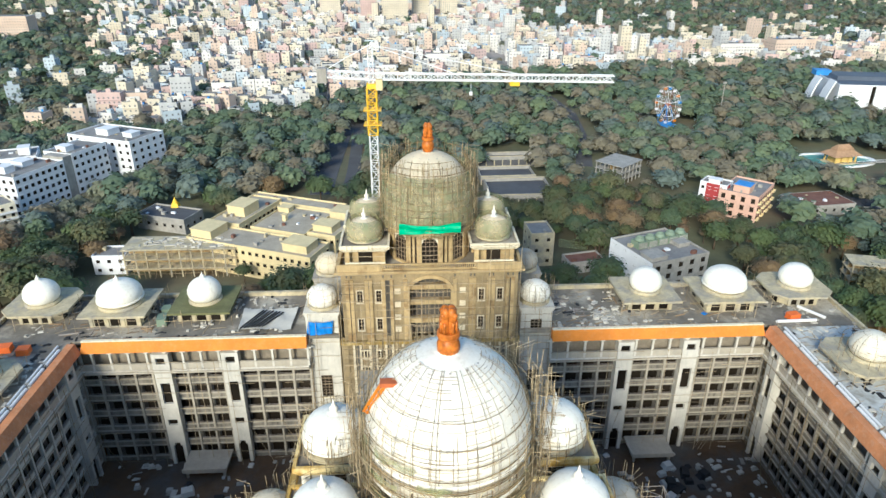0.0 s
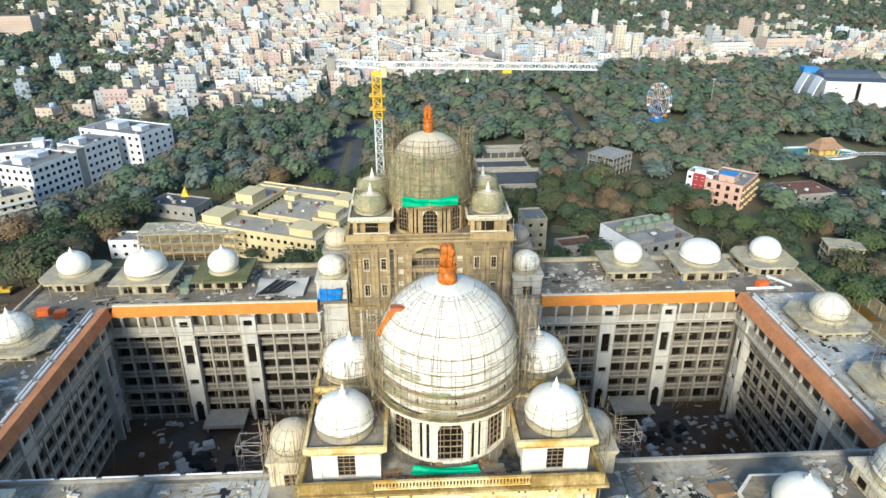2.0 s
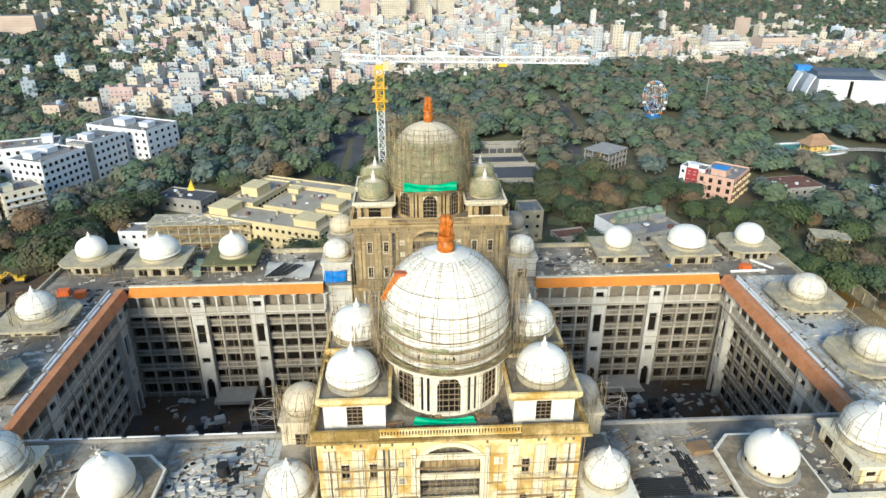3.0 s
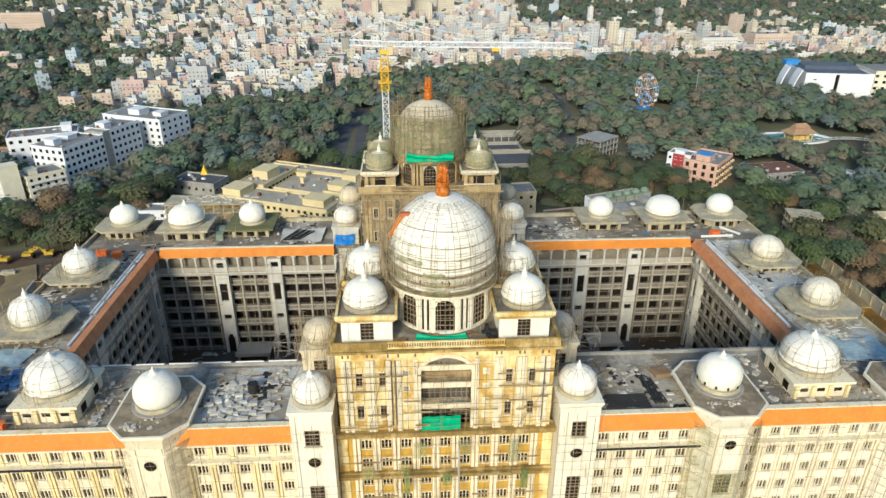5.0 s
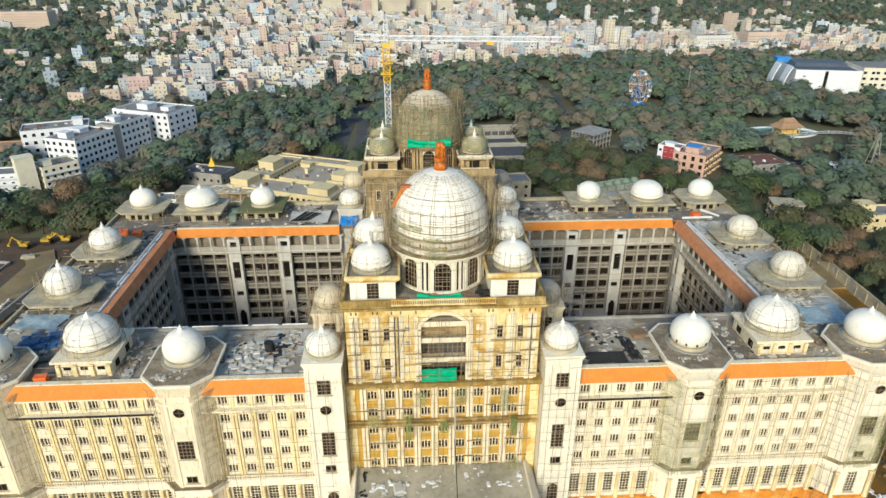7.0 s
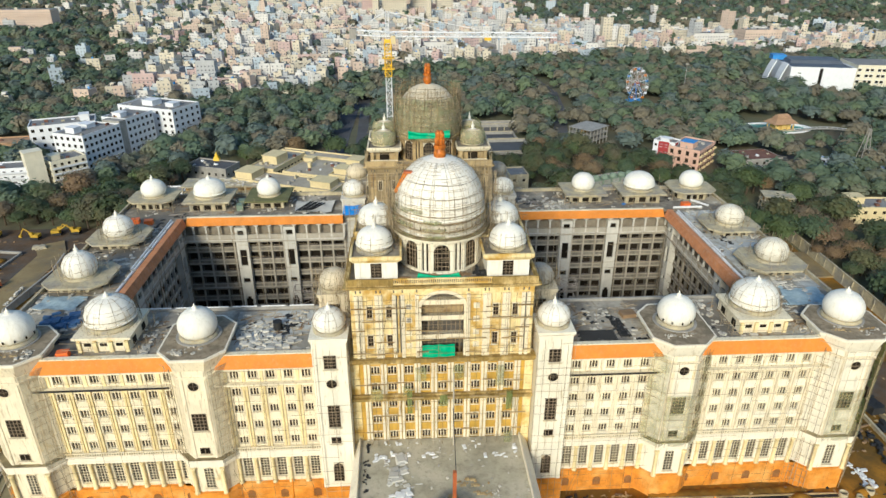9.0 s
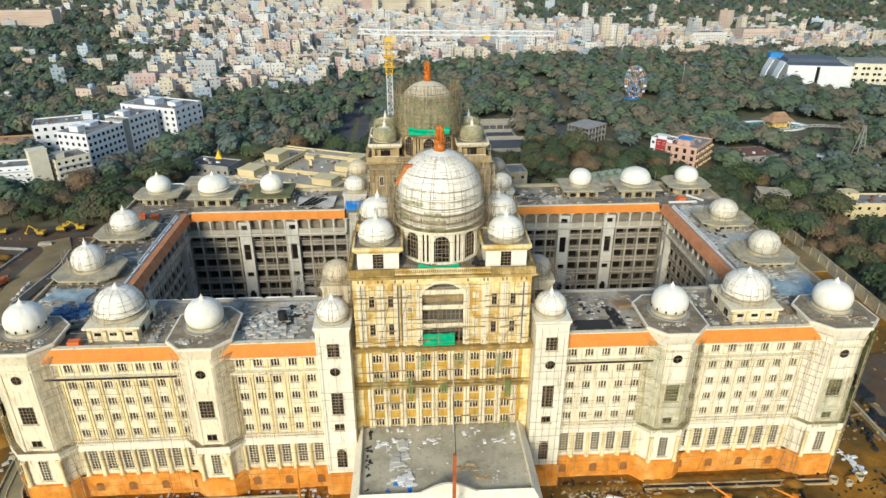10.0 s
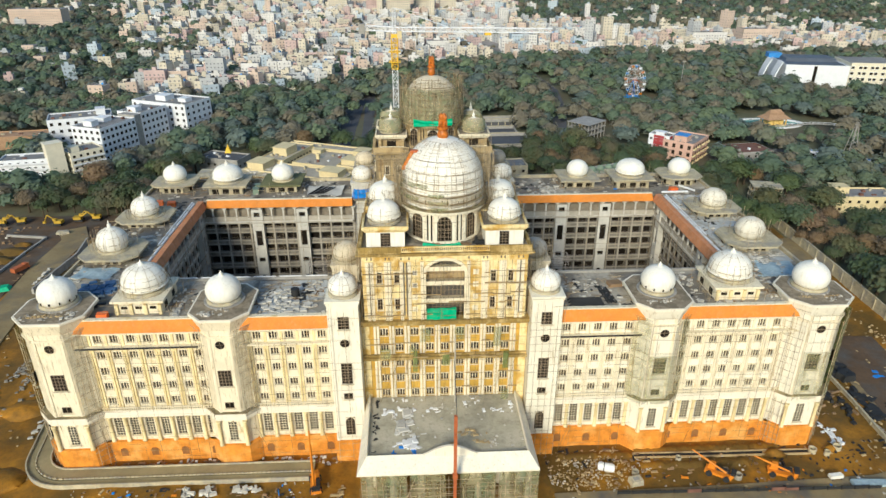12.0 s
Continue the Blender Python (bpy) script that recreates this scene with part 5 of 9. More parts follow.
central_block(0.0, 21.5, YELLOW, CREAM, "tall ochre central block with a great arch, under scaffolding", True)
central_block(72.6, 91.8, RAWB, BROWN, "tall unfinished brown central block with a great arch", False)
single("link_block", Mesh().box(-15, 15, 21.6, 72.5, 0, 30.0), BARE, "low grey block that joins the two central blocks", "building")
for sx in (1, -1):
    for yy in (5.2, 17.0):
        corner_pavilion(sx * 12.6, yy, DOMEW, UPPER, "white corner pavilion with a barred window and slab roof", 4.0, 4.0)
        dome(sx * 12.9, yy - 0.2, 59.1, 3.5 if yy < 10 else 3.85, 4.65, 65.5, "white onion dome with spire on a corner pavilion", GD, None, True, 16, 0, rng=random.Random(5 + sx), stripe=True)
    for yy in (76.4, 87.0):
        corner_pavilion(sx * 12.8, yy, BROWN, WHITE, "unfinished brown corner pavilion with an open porch", 4.0, 3.6, 57.8, True)
        dome(sx * 12.9, yy + 0.4, 59.1, 3.45, 4.2, 65.6, "grey netted dome with a white spire", GD, DOMEB, True, 0, 12, rng=random.Random(9 + sx))
main_dome(11.5, DOMEW, FRESH, "great white ribbed dome on a drum with arched windows", True)
main_dome(81.1, DOMEB, BROWN, "great unfinished dome wrapped in tan netting", False)
lion_capital(11.5, "orange-primed emblem of four plain figures on the white dome")
lion_capital(81.1, "orange-primed emblem of four plain figures on the netted dome", 75.9)


# ---- portico ----
def portico():
    ob = thing("portico", "broad entrance portico with a grey deck and white parapets", "portico")
    part("deck", Mesh().box(-17.6, 17.0, -20.6, 0.35, 15.2, 16.0), DECKP, ob, "grey concrete deck with scattered stone")
    b = Mesh()
    outer = [(-18.7, 0.3, 14.4), (-19.3, -22.9, 14.4), (18.5, -22.9, 14.4), (18.3, 0.3, 14.4)]
    inner = [(-17.5, 0.3, 17.0), (-17.2, -20.1, 17.0), (16.5, -20.1, 17.0), (16.5, 0.3, 17.0)]
    for i in range(3):
        b.quad([outer[i], outer[i + 1], inner[i + 1], inner[i]])
        lo, li = [(x, y, 14.0) for x, y, z in outer], [(x * 0.985, y + 0.3, 15.1) for x, y, z in inner]
        b.quad([outer[i + 1], outer[i], lo[i], lo[i + 1]])
        b.quad([lo[i + 1], lo[i], li[i], li[i + 1]])
        b.quad([inner[i], inner[i + 1], li[i + 1], li[i]])
    part("parapet", b, PARAPET, ob, "broad white sloping parapet")
    b = Mesh()
    top = [(-5.6 + 0.7 * i, 17.05 + 2.2 * math.cos((-5.6 + 0.7 * i) / 5.6 * math.pi / 2) ** 1.2 if 0 < i < 16 else 17.05) for i in range(17)]
    fr, bk = b.pts([(x, -20.5, z) for x, z in top]), b.pts([(x, -20.0, z) for x, z in top])
    f0, k0 = b.pts([(x, -20.5, 16.6) for x, z in top]), b.pts([(x, -20.0, 16.6) for x, z in top])
    for i in range(16):
        b.face([f0[i], f0[i + 1], fr[i + 1], fr[i]])
        b.face([fr[i], fr[i + 1], bk[i + 1], bk[i]])
        b.face([bk[i], bk[i + 1], k0[i + 1], k0[i]])
    part("pediment", b, PARAPET, ob, "low curved pediment")
    for x in (-16.8, -12.0, -6.0, 6.0, 12.0, 16.8):
        for y in (-20.9, -11.0):
            part("column", column_mesh(0.75, 14.9), None, ob, "", facing(x, y, 0))
    part("rear_wall", Mesh().box(-17.5, 17.0, -1.2, -0.6, 0, 15.15), YELLOW, ob)
    b = Mesh()
    pole_wall(b, -18.5, 18.0, 0.1, 13.2, lambda u, d, z: (u, -22.6 - d, z), 1.1, 1.1, 0.06, random.Random(3), 0.9)
    pole_wall(b, -18.5, 18.0, 0.1, 12.4, lambda u, d, z: (u, -24.2 - d, z), 1.5, 1.7, 0.06, random.Random(4), 0.7)
    single("scaffolding", b, BAMBOOL, "dense bamboo scaffolding in front of the portico columns", "scaffolding", "scaffolding", "stuff")
    for x0, x1 in ((-18.6, -9.0), (-8.4, -1.0), (2.0, 9.5), (10.2, 18.6)):
        b = Mesh()
        for p in range(6):
            for q in range(6):
                b.quad([(x0 + (x1 - x0) * u / 6, -22.2 + 0.12 * math.sin(2.1 * u + v), 0.4 + 2.2 * v) for u, v in ((p, q), (p + 1, q), (p + 1, q + 1), (p, q + 1))], 0, True)
        single("debris_net", b, NETB, "olive debris net hung before the portico columns", "net", "debris nets")
    m = thing("placing_boom", "tall rust-red steel boom standing in front of the portico", "boom", "", (0.7, -25.4, 0))
    part("mast", Mesh().box(-0.32, 0.32, -0.32, 0.32, 0, 31).box(-0.5, 0.5, -0.5, 0.5, 15.5, 16.4), REDM, m)
    part("hose", Mesh().tube((0.2, 0, 31), (0.1, 3, 36.5), 0.07).tube((0.1, 3, 36.5), (0.2, 8, 38), 0.07), BLACKM, m)


portico()


# ---- scaffolding on the central blocks ----
def ring_thing(label, cx, cy, prof, n, loops, seed, keep=0.85, r=0.055, material=BAMBOO):
    b = Mesh()
    pole_ring(b, cx, cy, prof, n, r, random.Random(seed), loops, 0.35, keep)
    return single("scaffolding", b, material, label, "scaffolding", "scaffolding", "stuff")


ring_thing("bamboo hoops and poles tied over the great white dome", 0, 11.5, [(9.6, 61.8), (9.15, 63), (9.1, 66), (8.75, 68.4), (7.95, 70.9), (6.35, 73.0), (4.6, 74.4), (3.3, 75.1)], 44, 26, 1, 0.66, 0.027, BAMBOOL)
ring_thing("bamboo scaffolding standing behind the great white dome", 0, 13.0, [(10.6, 54.2), (10.5, 60), (10.3, 66), (10.1, 70)], 52, 12, 2, 0.45, 0.034, BAMBOOL)
ring_thing("bamboo scaffolding crown round the netted dome", 0, 81.1, [(9.9, 60.5), (9.8, 64), (9.7, 68), (9.5, 72), (9.3, 75.2)], 52, 11, 3, 0.9)
ring_thing("inner bamboo crown over the netted dome", 0, 81.1, [(9.1, 70), (8.4, 73), (7.2, 75.6)], 40, 5, 4, 0.8)


def net_barrel(cx, cy, prof, seg, material, label, wob=0.15):
    b = Mesh()
    rings = []
    rng = random.Random(8)
    for r, z in prof:
        rings.append(b.pts([(cx + (r + rng.uniform(-wob, wob)) * math.cos(2 * math.pi * i / seg), cy + (r + rng.uniform(-wob, wob)) * math.sin(2 * math.pi * i / seg), z) for i in range(seg)]))
    for p, q in zip(rings, rings[1:]):
        for i in range(seg):
            j = (i + 1) % seg
            b.face([p[i], p[j], q[j], q[i]], 0, True)
    return single("debris_net", b, material, label, "net", "debris nets")


net_barrel(0, 81.1, [(9.65, 61.2), (9.6, 63), (9.55, 66), (9.45, 69), (9.2, 71.5), (8.6, 72.6)], 44, NETB, "tan debris net wrapped round the rear dome scaffolding")
b = Mesh()
for r, z in ((9.7, 61.9), (9.6, 62.3), (9.4, 63.4), (9.35, 63.6), (9.28, 64.9), (9.24, 65.1), (9.2, 66.4), (9.0, 67.8), (8.5, 69.6), (7.45, 71.9)):
    for i in range(60):
        a0, a1 = math.pi * i / 30, math.pi * (i + 1) / 30
        b.tube((r * math.cos(a0), 11.5 + r * math.sin(a0), z + 0.12 * math.sin(3 * a0 + r)), (r * math.cos(a1), 11.5 + r * math.sin(a1), z + 0.12 * math.sin(3 * a1 + r)), 0.075 if z < 67 else 0.045)
single("bamboo_hoops", b, BAMBOO, "thick bamboo hoops lashed round the white dome", "scaffolding", "scaffolding", "stuff")
for sx in (1, -1):
    for yy in (76.8, 87.4):
        net_barrel(sx * 12.9, yy, [(3.85, 59.6), (3.8, 61), (3.6, 62.4), (2.9, 63.4)], 24, NETB, "tan debris net on a small dome", 0.06)

b = Mesh()
rngc = random.Random(21)
pole_wall(b, -18, 18, 16.1, 36, lambda u, d, z: (u, -1.6 - d, z), 2.2, 1.9, 0.034, rngc, 0.6, 18)
pole_wall(b, -18, 18, 37.5, 53, lambda u, d, z: (u, -1.7 - d, z), 1.7, 1.6, 0.037, rngc, 0.8, 18)
pole_wall(b, -18, 18, 37.5, 53, lambda u, d, z: (u, -2.9 - d, z), 2.6, 1.7, 0.037, rngc, 0.5, 18)
single("scaffolding", b, BAMBOO, "bamboo scaffolding over the ochre central facade", "scaffolding", "scaffolding", "stuff")
b = Mesh()
for z in (20.2, 24.2, 28.6, 32.4, 39.6, 42.4, 44.6, 47.0, 49.6):
    x = -17.6
    while x < 17:
        l = rngc.uniform(1.2, 3.8)
        if rngc.random() < (0.7 if z > 37 else 0.4) and not (z > 37 and abs(x + l / 2) < 5 and rngc.random() < 0.6):
            y = -1.75 - rngc.uniform(0, 0.9)
            b.box(x, min(17.8, x + l), y, y + 0.35, z, z + 0.07)
        x += l
single("rubbish_chute", Mesh().tube((2.1, -2.3, 34.5), (2.2, -2.2, 16.1), 0.17, 0, 8), GREYW, "grey rubbish chute hung down the ochre facade", "chute")
single("scaffold_boards", b, BROWN, "weathered boards laid on the facade scaffolding", "scaffolding", "scaffolding", "stuff")
for k, (xa, xb, za, zb) in enumerate(((-5.6, -3.4, 32.6, 36.0), (2.0, 4.2, 33.0, 36.2), (10.6, 12.4, 31.0, 36.0), (-8.2, -6.8, 29.0, 31.6), (12.9, 14.6, 16.2, 19.2), (-14.6, -12.2, 28.2, 31.0), (-7.3, -6.3, 24.6, 30.6), (-0.7, 1.0, 26.2, 29.0), (13.0, 14.3, 25.0, 29.6))):
    b = Mesh()
    for p in range(4):
        for q in range(4):
            b.quad([(xa + (xb - xa) * u / 4, -1.9 + 0.1 * math.sin(2.3 * u + v + k), za + (zb - za) * v / 4) for u, v in ((p, q), (p + 1, q), (p + 1, q + 1), (p, q + 1))], 0, True)
    single("debris_net", b, NETG if k < 6 else NETD, "green net scrap tied to the facade scaffolding", "net", "debris nets")
b = Mesh()
pole_wall(b, -18, 18, 6, 53, lambda u, d, z: (u, 70.9 - d, z), 1.5, 1.8, 0.06, rngc, 0.85)
pole_wall(b, -18, 18, 6, 60, lambda u, d, z: (u, 69.8 - d, z), 3.0, 1.9, 0.06, rngc, 0.4)
single("scaffolding", b, BAMBOOL, "bamboo scaffolding over the brown rear facade", "scaffolding", "scaffolding", "stuff")
for sx in (1, -1):
    b = Mesh(sx)
    pole_wall(b, 2, 22, 38, 55, lambda u, d, z: (18.9 + d, u, z), 1.3, 1.5, 0.04, rngc, 0.8)
    pole_wall(b, 10, 25, 6, 40, lambda u, d, z: (27.4 + d, u, z), 1.4, 1.6, 0.04, rngc, 0.7)
    pole_wall(b, 17, 28, 6, 44, lambda u, d, z: (u, 25.0 + d, z), 1.2, 1.5, 0.038, rngc, 0.75)
    single("scaffolding", b, BAMBOOL, "tangled bamboo scaffolding beside the front block", "scaffolding", "scaffolding", "stuff")
    b = Mesh(sx)
    pole_wall(b, 19, 26.5, 6, 44, lambda u, d, z: (u, 74.0 - d, z), 1.3, 1.8, 0.055, rngc, 0.85 if sx > 0 else 0.5)
    pole_wall(b, 27, 72, 6, 35, lambda u, d, z: (u, 71.6 - d, z), 3.4, 2.0, 0.05, rngc, 0.35)
    single("scaffolding", b, BAMBOOL, "thin bamboo scaffolding before the rear court wall", "scaffolding", "scaffolding", "stuff")
    b = Mesh(sx)
    pole_wall(b, 22, 71, 6, 35, lambda u, d, z: (71.2 - d, u, z), 2.2, 2.0, 0.05, rngc, 0.55 if sx > 0 else 0.35)
    single("scaffolding", b, BAMBOO, "thin bamboo scaffolding before the side court wall", "scaffolding", "scaffolding", "stuff")
    for k, (x, y, w) in enumerate(((67.8, 9.6, 7.3), (84.8, 34.6, 7.6), (84.8, 58.4, 7.6), (67.0, 84.2, 7.4), (84.6, 86.2, 7.4), (49.4, 85.8, 7.0))):
        b = Mesh(sx)
        pole_wall(b, x - w, x + w, 38.05, 42.6, lambda u, d, z: (u, y - w - d * 2, z), 1.9, 1.6, 0.05, rngc, 0.5, 30)
        pole_wall(b, y - w, y + w, 38.05, 42.6, lambda u, d, z: (x - w - d * 2, u, z), 1.9, 1.6, 0.05, rngc, 0.45, 30)
        single("scaffolding", b, BAMBOOL, "low bamboo scaffolding round a roof pavilion", "scaffolding", "scaffolding", "stuff")
    # red steel towers of tube beside the front block
    b = Mesh(sx)
    for zz in range(0, 34, 2):
        for (xa, ya), (xb, yb) in (((29, 24), (33, 24)), ((33, 24), (33, 27)), ((33, 27), (29, 27)), ((29, 27), (29, 24))):
            b.tube((xa, ya, 6 + zz), (xa, ya, 8 + zz), 0.07).tube((xa, ya, 8 + zz), (xb, yb, 8 + zz), 0.07)
            if zz % 4 == 0:
                b.tube((xa, ya, 6 + zz), (xb, yb, 8 + zz), 0.05)
    single("scaffold_tower", b, STEELP, "rusty steel tube scaffold tower in the court", "scaffolding", "scaffold towers")
    # broad poles round the big roof domes and the side domes
    ring_thing("bamboo hoops round a squat roof dome", sx * 67.8, 9.7, [(5.7, 41.5), (5.5, 43.6), (4.8, 45.8)], 20, 4, 30 + sx, 0.6, 0.035)
    ring_thing("bamboo poles round a side dome", sx * 84.8, 58.4, [(5.4, 39.6), (5.2, 44)], 14, 3, 33 + sx, 0.55, 0.05)
    for yy in (5.4, 17.2):
        ring_thing("bamboo hoops round a corner pavilion dome", sx * 12.9, yy, [(4.6, 59.4), (4.2, 61), (3.7, 63)], 18, 4, 36 + sx, 0.55, 0.032)


def drape(corners, n, material, label, name="tarpaulin", sag=0.5, seed=1):
    """A cloth between four corners with folds, sagging in its middle."""
    rng = random.Random(seed)
    b = Mesh()
    a, c, d, e = [Vector(p) for p in corners]
    nor = (c - a).cross(e - a).normalized()
    grid = []
    for i in range(n + 1):
        row = []
        for j in range(n + 1):
            u, v = i / n, j / n
            p = (a * (1 - u) + c * u) * (1 - v) + (e * (1 - u) + d * u) * v
            p = p + nor * (math.sin(u * 17 + seed) * 0.12 + math.sin(v * 9 + u * 5) * 0.1 + rng.uniform(-0.05, 0.05)) + Vector((0, 0, -sag * math.sin(math.pi * u) * v))
            row.append(tuple(p))
        grid.append(b.pts(row))
    for i in range(n):
        for j in range(n):
            b.face([grid[i][j], grid[i + 1][j], grid[i + 1][j + 1], grid[i][j + 1]], 0, True)
    return single(name, b, material, label, "tarpaulin", "tarpaulins")




def strip(pts, w, z0, z1, mb, off=0.0):
    """A ribbon of width w along pts, shifted sideways by off."""
    P = [Vector((*p, 0)) for p in pts]
    L, R = [], []
    for i, p in enumerate(P):
        d = (P[min(i + 1, len(P) - 1)] - P[max(i - 1, 0)]).normalized()
        n = Vector((-d.y, d.x, 0))
        L.append(p + n * (off + w / 2))
        R.append(p + n * (off - w / 2))
    for i in range(len(P) - 1):
        mb.hull([tuple(R[i][:2]), tuple(R[i + 1][:2]), tuple(L[i + 1][:2]), tuple(L[i][:2])], z0, [tuple(R[i][:2]), tuple(R[i + 1][:2]), tuple(L[i + 1][:2]), tuple(L[i][:2])], z1)
    return mb


def pole_tangle(label, cx, cy, r0, r1, z0, z1, a0, a1, n, seed):
    """Loose bamboo scaffolding round part of a dome: uprights, ledgers and stray ends."""
    rng = random.Random(seed)
    b = Mesh()

    def at(r, a, z):
        return (cx + r * math.cos(radians(a)), cy + r * math.sin(radians(a)), z)
    for _ in range(int(n * 1.9)):
        a, r = rng.uniform(a0, a1), rng.choice((r0, (r0 + r1) / 2, r1)) + rng.uniform(-0.2, 0.2)
        k = rng.random()
        if k < 0.4:
            z = rng.uniform(z0, z1 - 3)
            b.tube(at(r, a, z), at(r + rng.uniform(-0.3, 0.3), a + rng.uniform(-2, 2), min(z1, z + rng.uniform(2.5, 6))), 0.038)
        elif k < 0.8:
            z = z0 + 1.7 * rng.randrange(int((z1 - z0) / 1.7))
            b.tube(at(r, a, z), at(r, a + rng.uniform(8, 18), z + rng.uniform(-0.3, 0.3)), 0.036)
        else:
            z = rng.uniform(z0, z1)
            b.tube(at(r0 - 0.4, a, z), at(r1 + rng.uniform(0.3, 1.4), a + rng.uniform(-4, 4), z + rng.uniform(-0.3, 0.5)), 0.036)
    return single("scaffolding", b, BAMBOOL, label, "scaffolding", "scaffolding", "stuff")


pole_tangle("tangled bamboo scaffolding beside and behind the white dome", 0, 12.0, 9.4, 11.2, 54.3, 72.5, -25, 150, 430, 5)
pole_tangle("bamboo scaffolding on the far flank of the white dome", 0, 12.0, 9.4, 10.8, 54.3, 70, 150, 215, 150, 6)
pole_tangle("tangled bamboo crown over the netted dome", 0, 81.1, 8.6, 10.0, 61, 76, 0, 360, 420, 7)
for sx in (1, -1):
    pole_tangle("bamboo scaffolding round a corner pavilion dome", sx * 12.9, 17.2, 3.9, 4.8, 55, 63, 0, 360, 90, 8 + sx)
    pole_tangle("bamboo scaffolding round the small dome behind the block", sx * 23.0, 20.4, 3.7, 4.8, 38, 48, 0, 360, 110, 12 + sx)
    pole_tangle("bamboo scaffolding round a court tower dome", sx * 22.6, 78.4, 3.6, 4.4, 41, 48, 0, 360, 40, 16 + sx)
    pole_tangle("bamboo poles round a side dome", sx * 84.8, 34.6, 4.6, 5.6, 39.6, 45, 0, 360, 40, 20 + sx)

hoist = thing("hoist_arm", "orange ladder hoist with a rusty head leaning on the dome", "hoist")
part("rail", Mesh().tube((-8.9, 10.6, 68.6), (-6.8, 9.6, 72.9), 0.16).tube((-8.5, 10.3, 68.6), (-6.4, 9.3, 72.9), 0.16), ORANGEM, hoist)
for i in range(8):
    part("rung", Mesh().tube((-8.9 + 0.28 * i, 10.6 - 0.13 * i, 68.6 + 0.56 * i), (-8.5 + 0.28 * i, 10.3 - 0.13 * i, 68.6 + 0.56 * i), 0.08), ORANGEM, hoist)
part("head", Mesh().box(-7.0, -4.6, 8.9, 9.9, 72.8, 73.25), REDM, hoist)

for k in range(34):
    a = radians(rngc.uniform(150, 375))
    z0, dz, da = rngc.choice((61.7, 62.0, 63.9, 65.2, 66.9)) + rngc.uniform(-0.2, 0.3), rngc.uniform(0.25, 0.65), rngc.uniform(0.12, 0.5)
    b = Mesh()
    rows = [b.pts([(rr * math.cos(a + da * u / 5), 11.5 + rr * math.sin(a + da * u / 5), z0 + dz * v / 3 - 0.35 * math.sin(math.pi * u / 5) * (1 - v / 3) + 0.1 * math.sin(3 * u + k)) for u in range(6)
                   for rr in (9.6 + 0.12 * math.sin(2 * u + v + k) - 0.06 * (z0 - 61),)]) for v in range(4)]
    for p, q in zip(rows, rows[1:]):
        for i in range(5):
            b.face([p[i], p[i + 1], q[i + 1], q[i]], 0, True)
    single("net_scrap", b, NETB if k % 3 else NETG, "mossy scrap of net sagging on the dome hoops", "net", "debris nets")
drape([(-4.1, -0.75, 37.6), (2.4, -0.75, 37.6), (2.4, -0.7, 40.6), (-4.1, -0.7, 40.4)], 12, GREENT, "bright green tarpaulin hung in the great arch", seed=2, sag=0.1)
drape([(-5.9, 71.15, 61.9), (5.9, 71.15, 62.2), (5.9, 71.15, 64.5), (-5.9, 71.15, 64.3)], 16, GREENT, "bright green cloth banner across the netted dome", seed=3, sag=0.8)
drape([(-5.0, 1.2, 54.3), (3.6, 1.3, 54.3), (3.2, 2.1, 54.9), (-4.6, 2.2, 55.1)], 14, GREENT, "crumpled green sheet at the foot of the drum", seed=4, sag=0.5)
drape([(-26.0, 74.2, 37.9), (-20.6, 74.2, 38.2), (-20.2, 74.3, 41.4), (-25.4, 74.3, 41.2)], 10, BLUET, "blue tarpaulin tied over a tower window", seed=5, sag=0.4)


# ---- clutter on the roofs ----
def heap(name, x0, x1, y0, y1, z, n, smin, smax, material, label, seed, flat=0.4, long=1.0):
    """Loose pieces lying about: rubble, stone and boards, joined."""
    rng = random.Random(seed)
    b = Mesh()
    spots = [(rng.uniform(x0, x1), rng.uniform(y0, y1), rng.uniform(0.05, 0.2)) for _ in range(max(3, n // 7))]
    for _ in range(n):
        cx, cy, sp = rng.choice(spots)
        x = min(x1, max(x0, rng.gauss(cx, sp * (x1 - x0) * 0.5)))
        y = min(y1, max(y0, rng.gauss(cy, sp * (y1 - y0))))
        a = rng.choice((0.05, 1.6, 0.4)) + rng.uniform(-0.3, 0.3)
        l, w = rng.uniform(smin, smax) * rng.uniform(1, long), rng.uniform(smin, smax)
        h = rng.uniform(0.3, 1.0) * w * flat * 2
        c, s = math.cos(a), math.sin(a)
        ring = [(x + (c * p * l - s * q * w) / 2, y + (s * p * l + c * q * w) / 2) for p, q in ((-1, -1), (1, -1), (1, 1), (-1, 1))]
        k = rng.uniform(0.7, 0.98)
        b.hull(ring, z, [(x + (px - x) * k, y + (py - y) * k) for px, py in ring], z + h)
    ob = single(name, b, material, label, "debris", "", "stuff")
    return ob


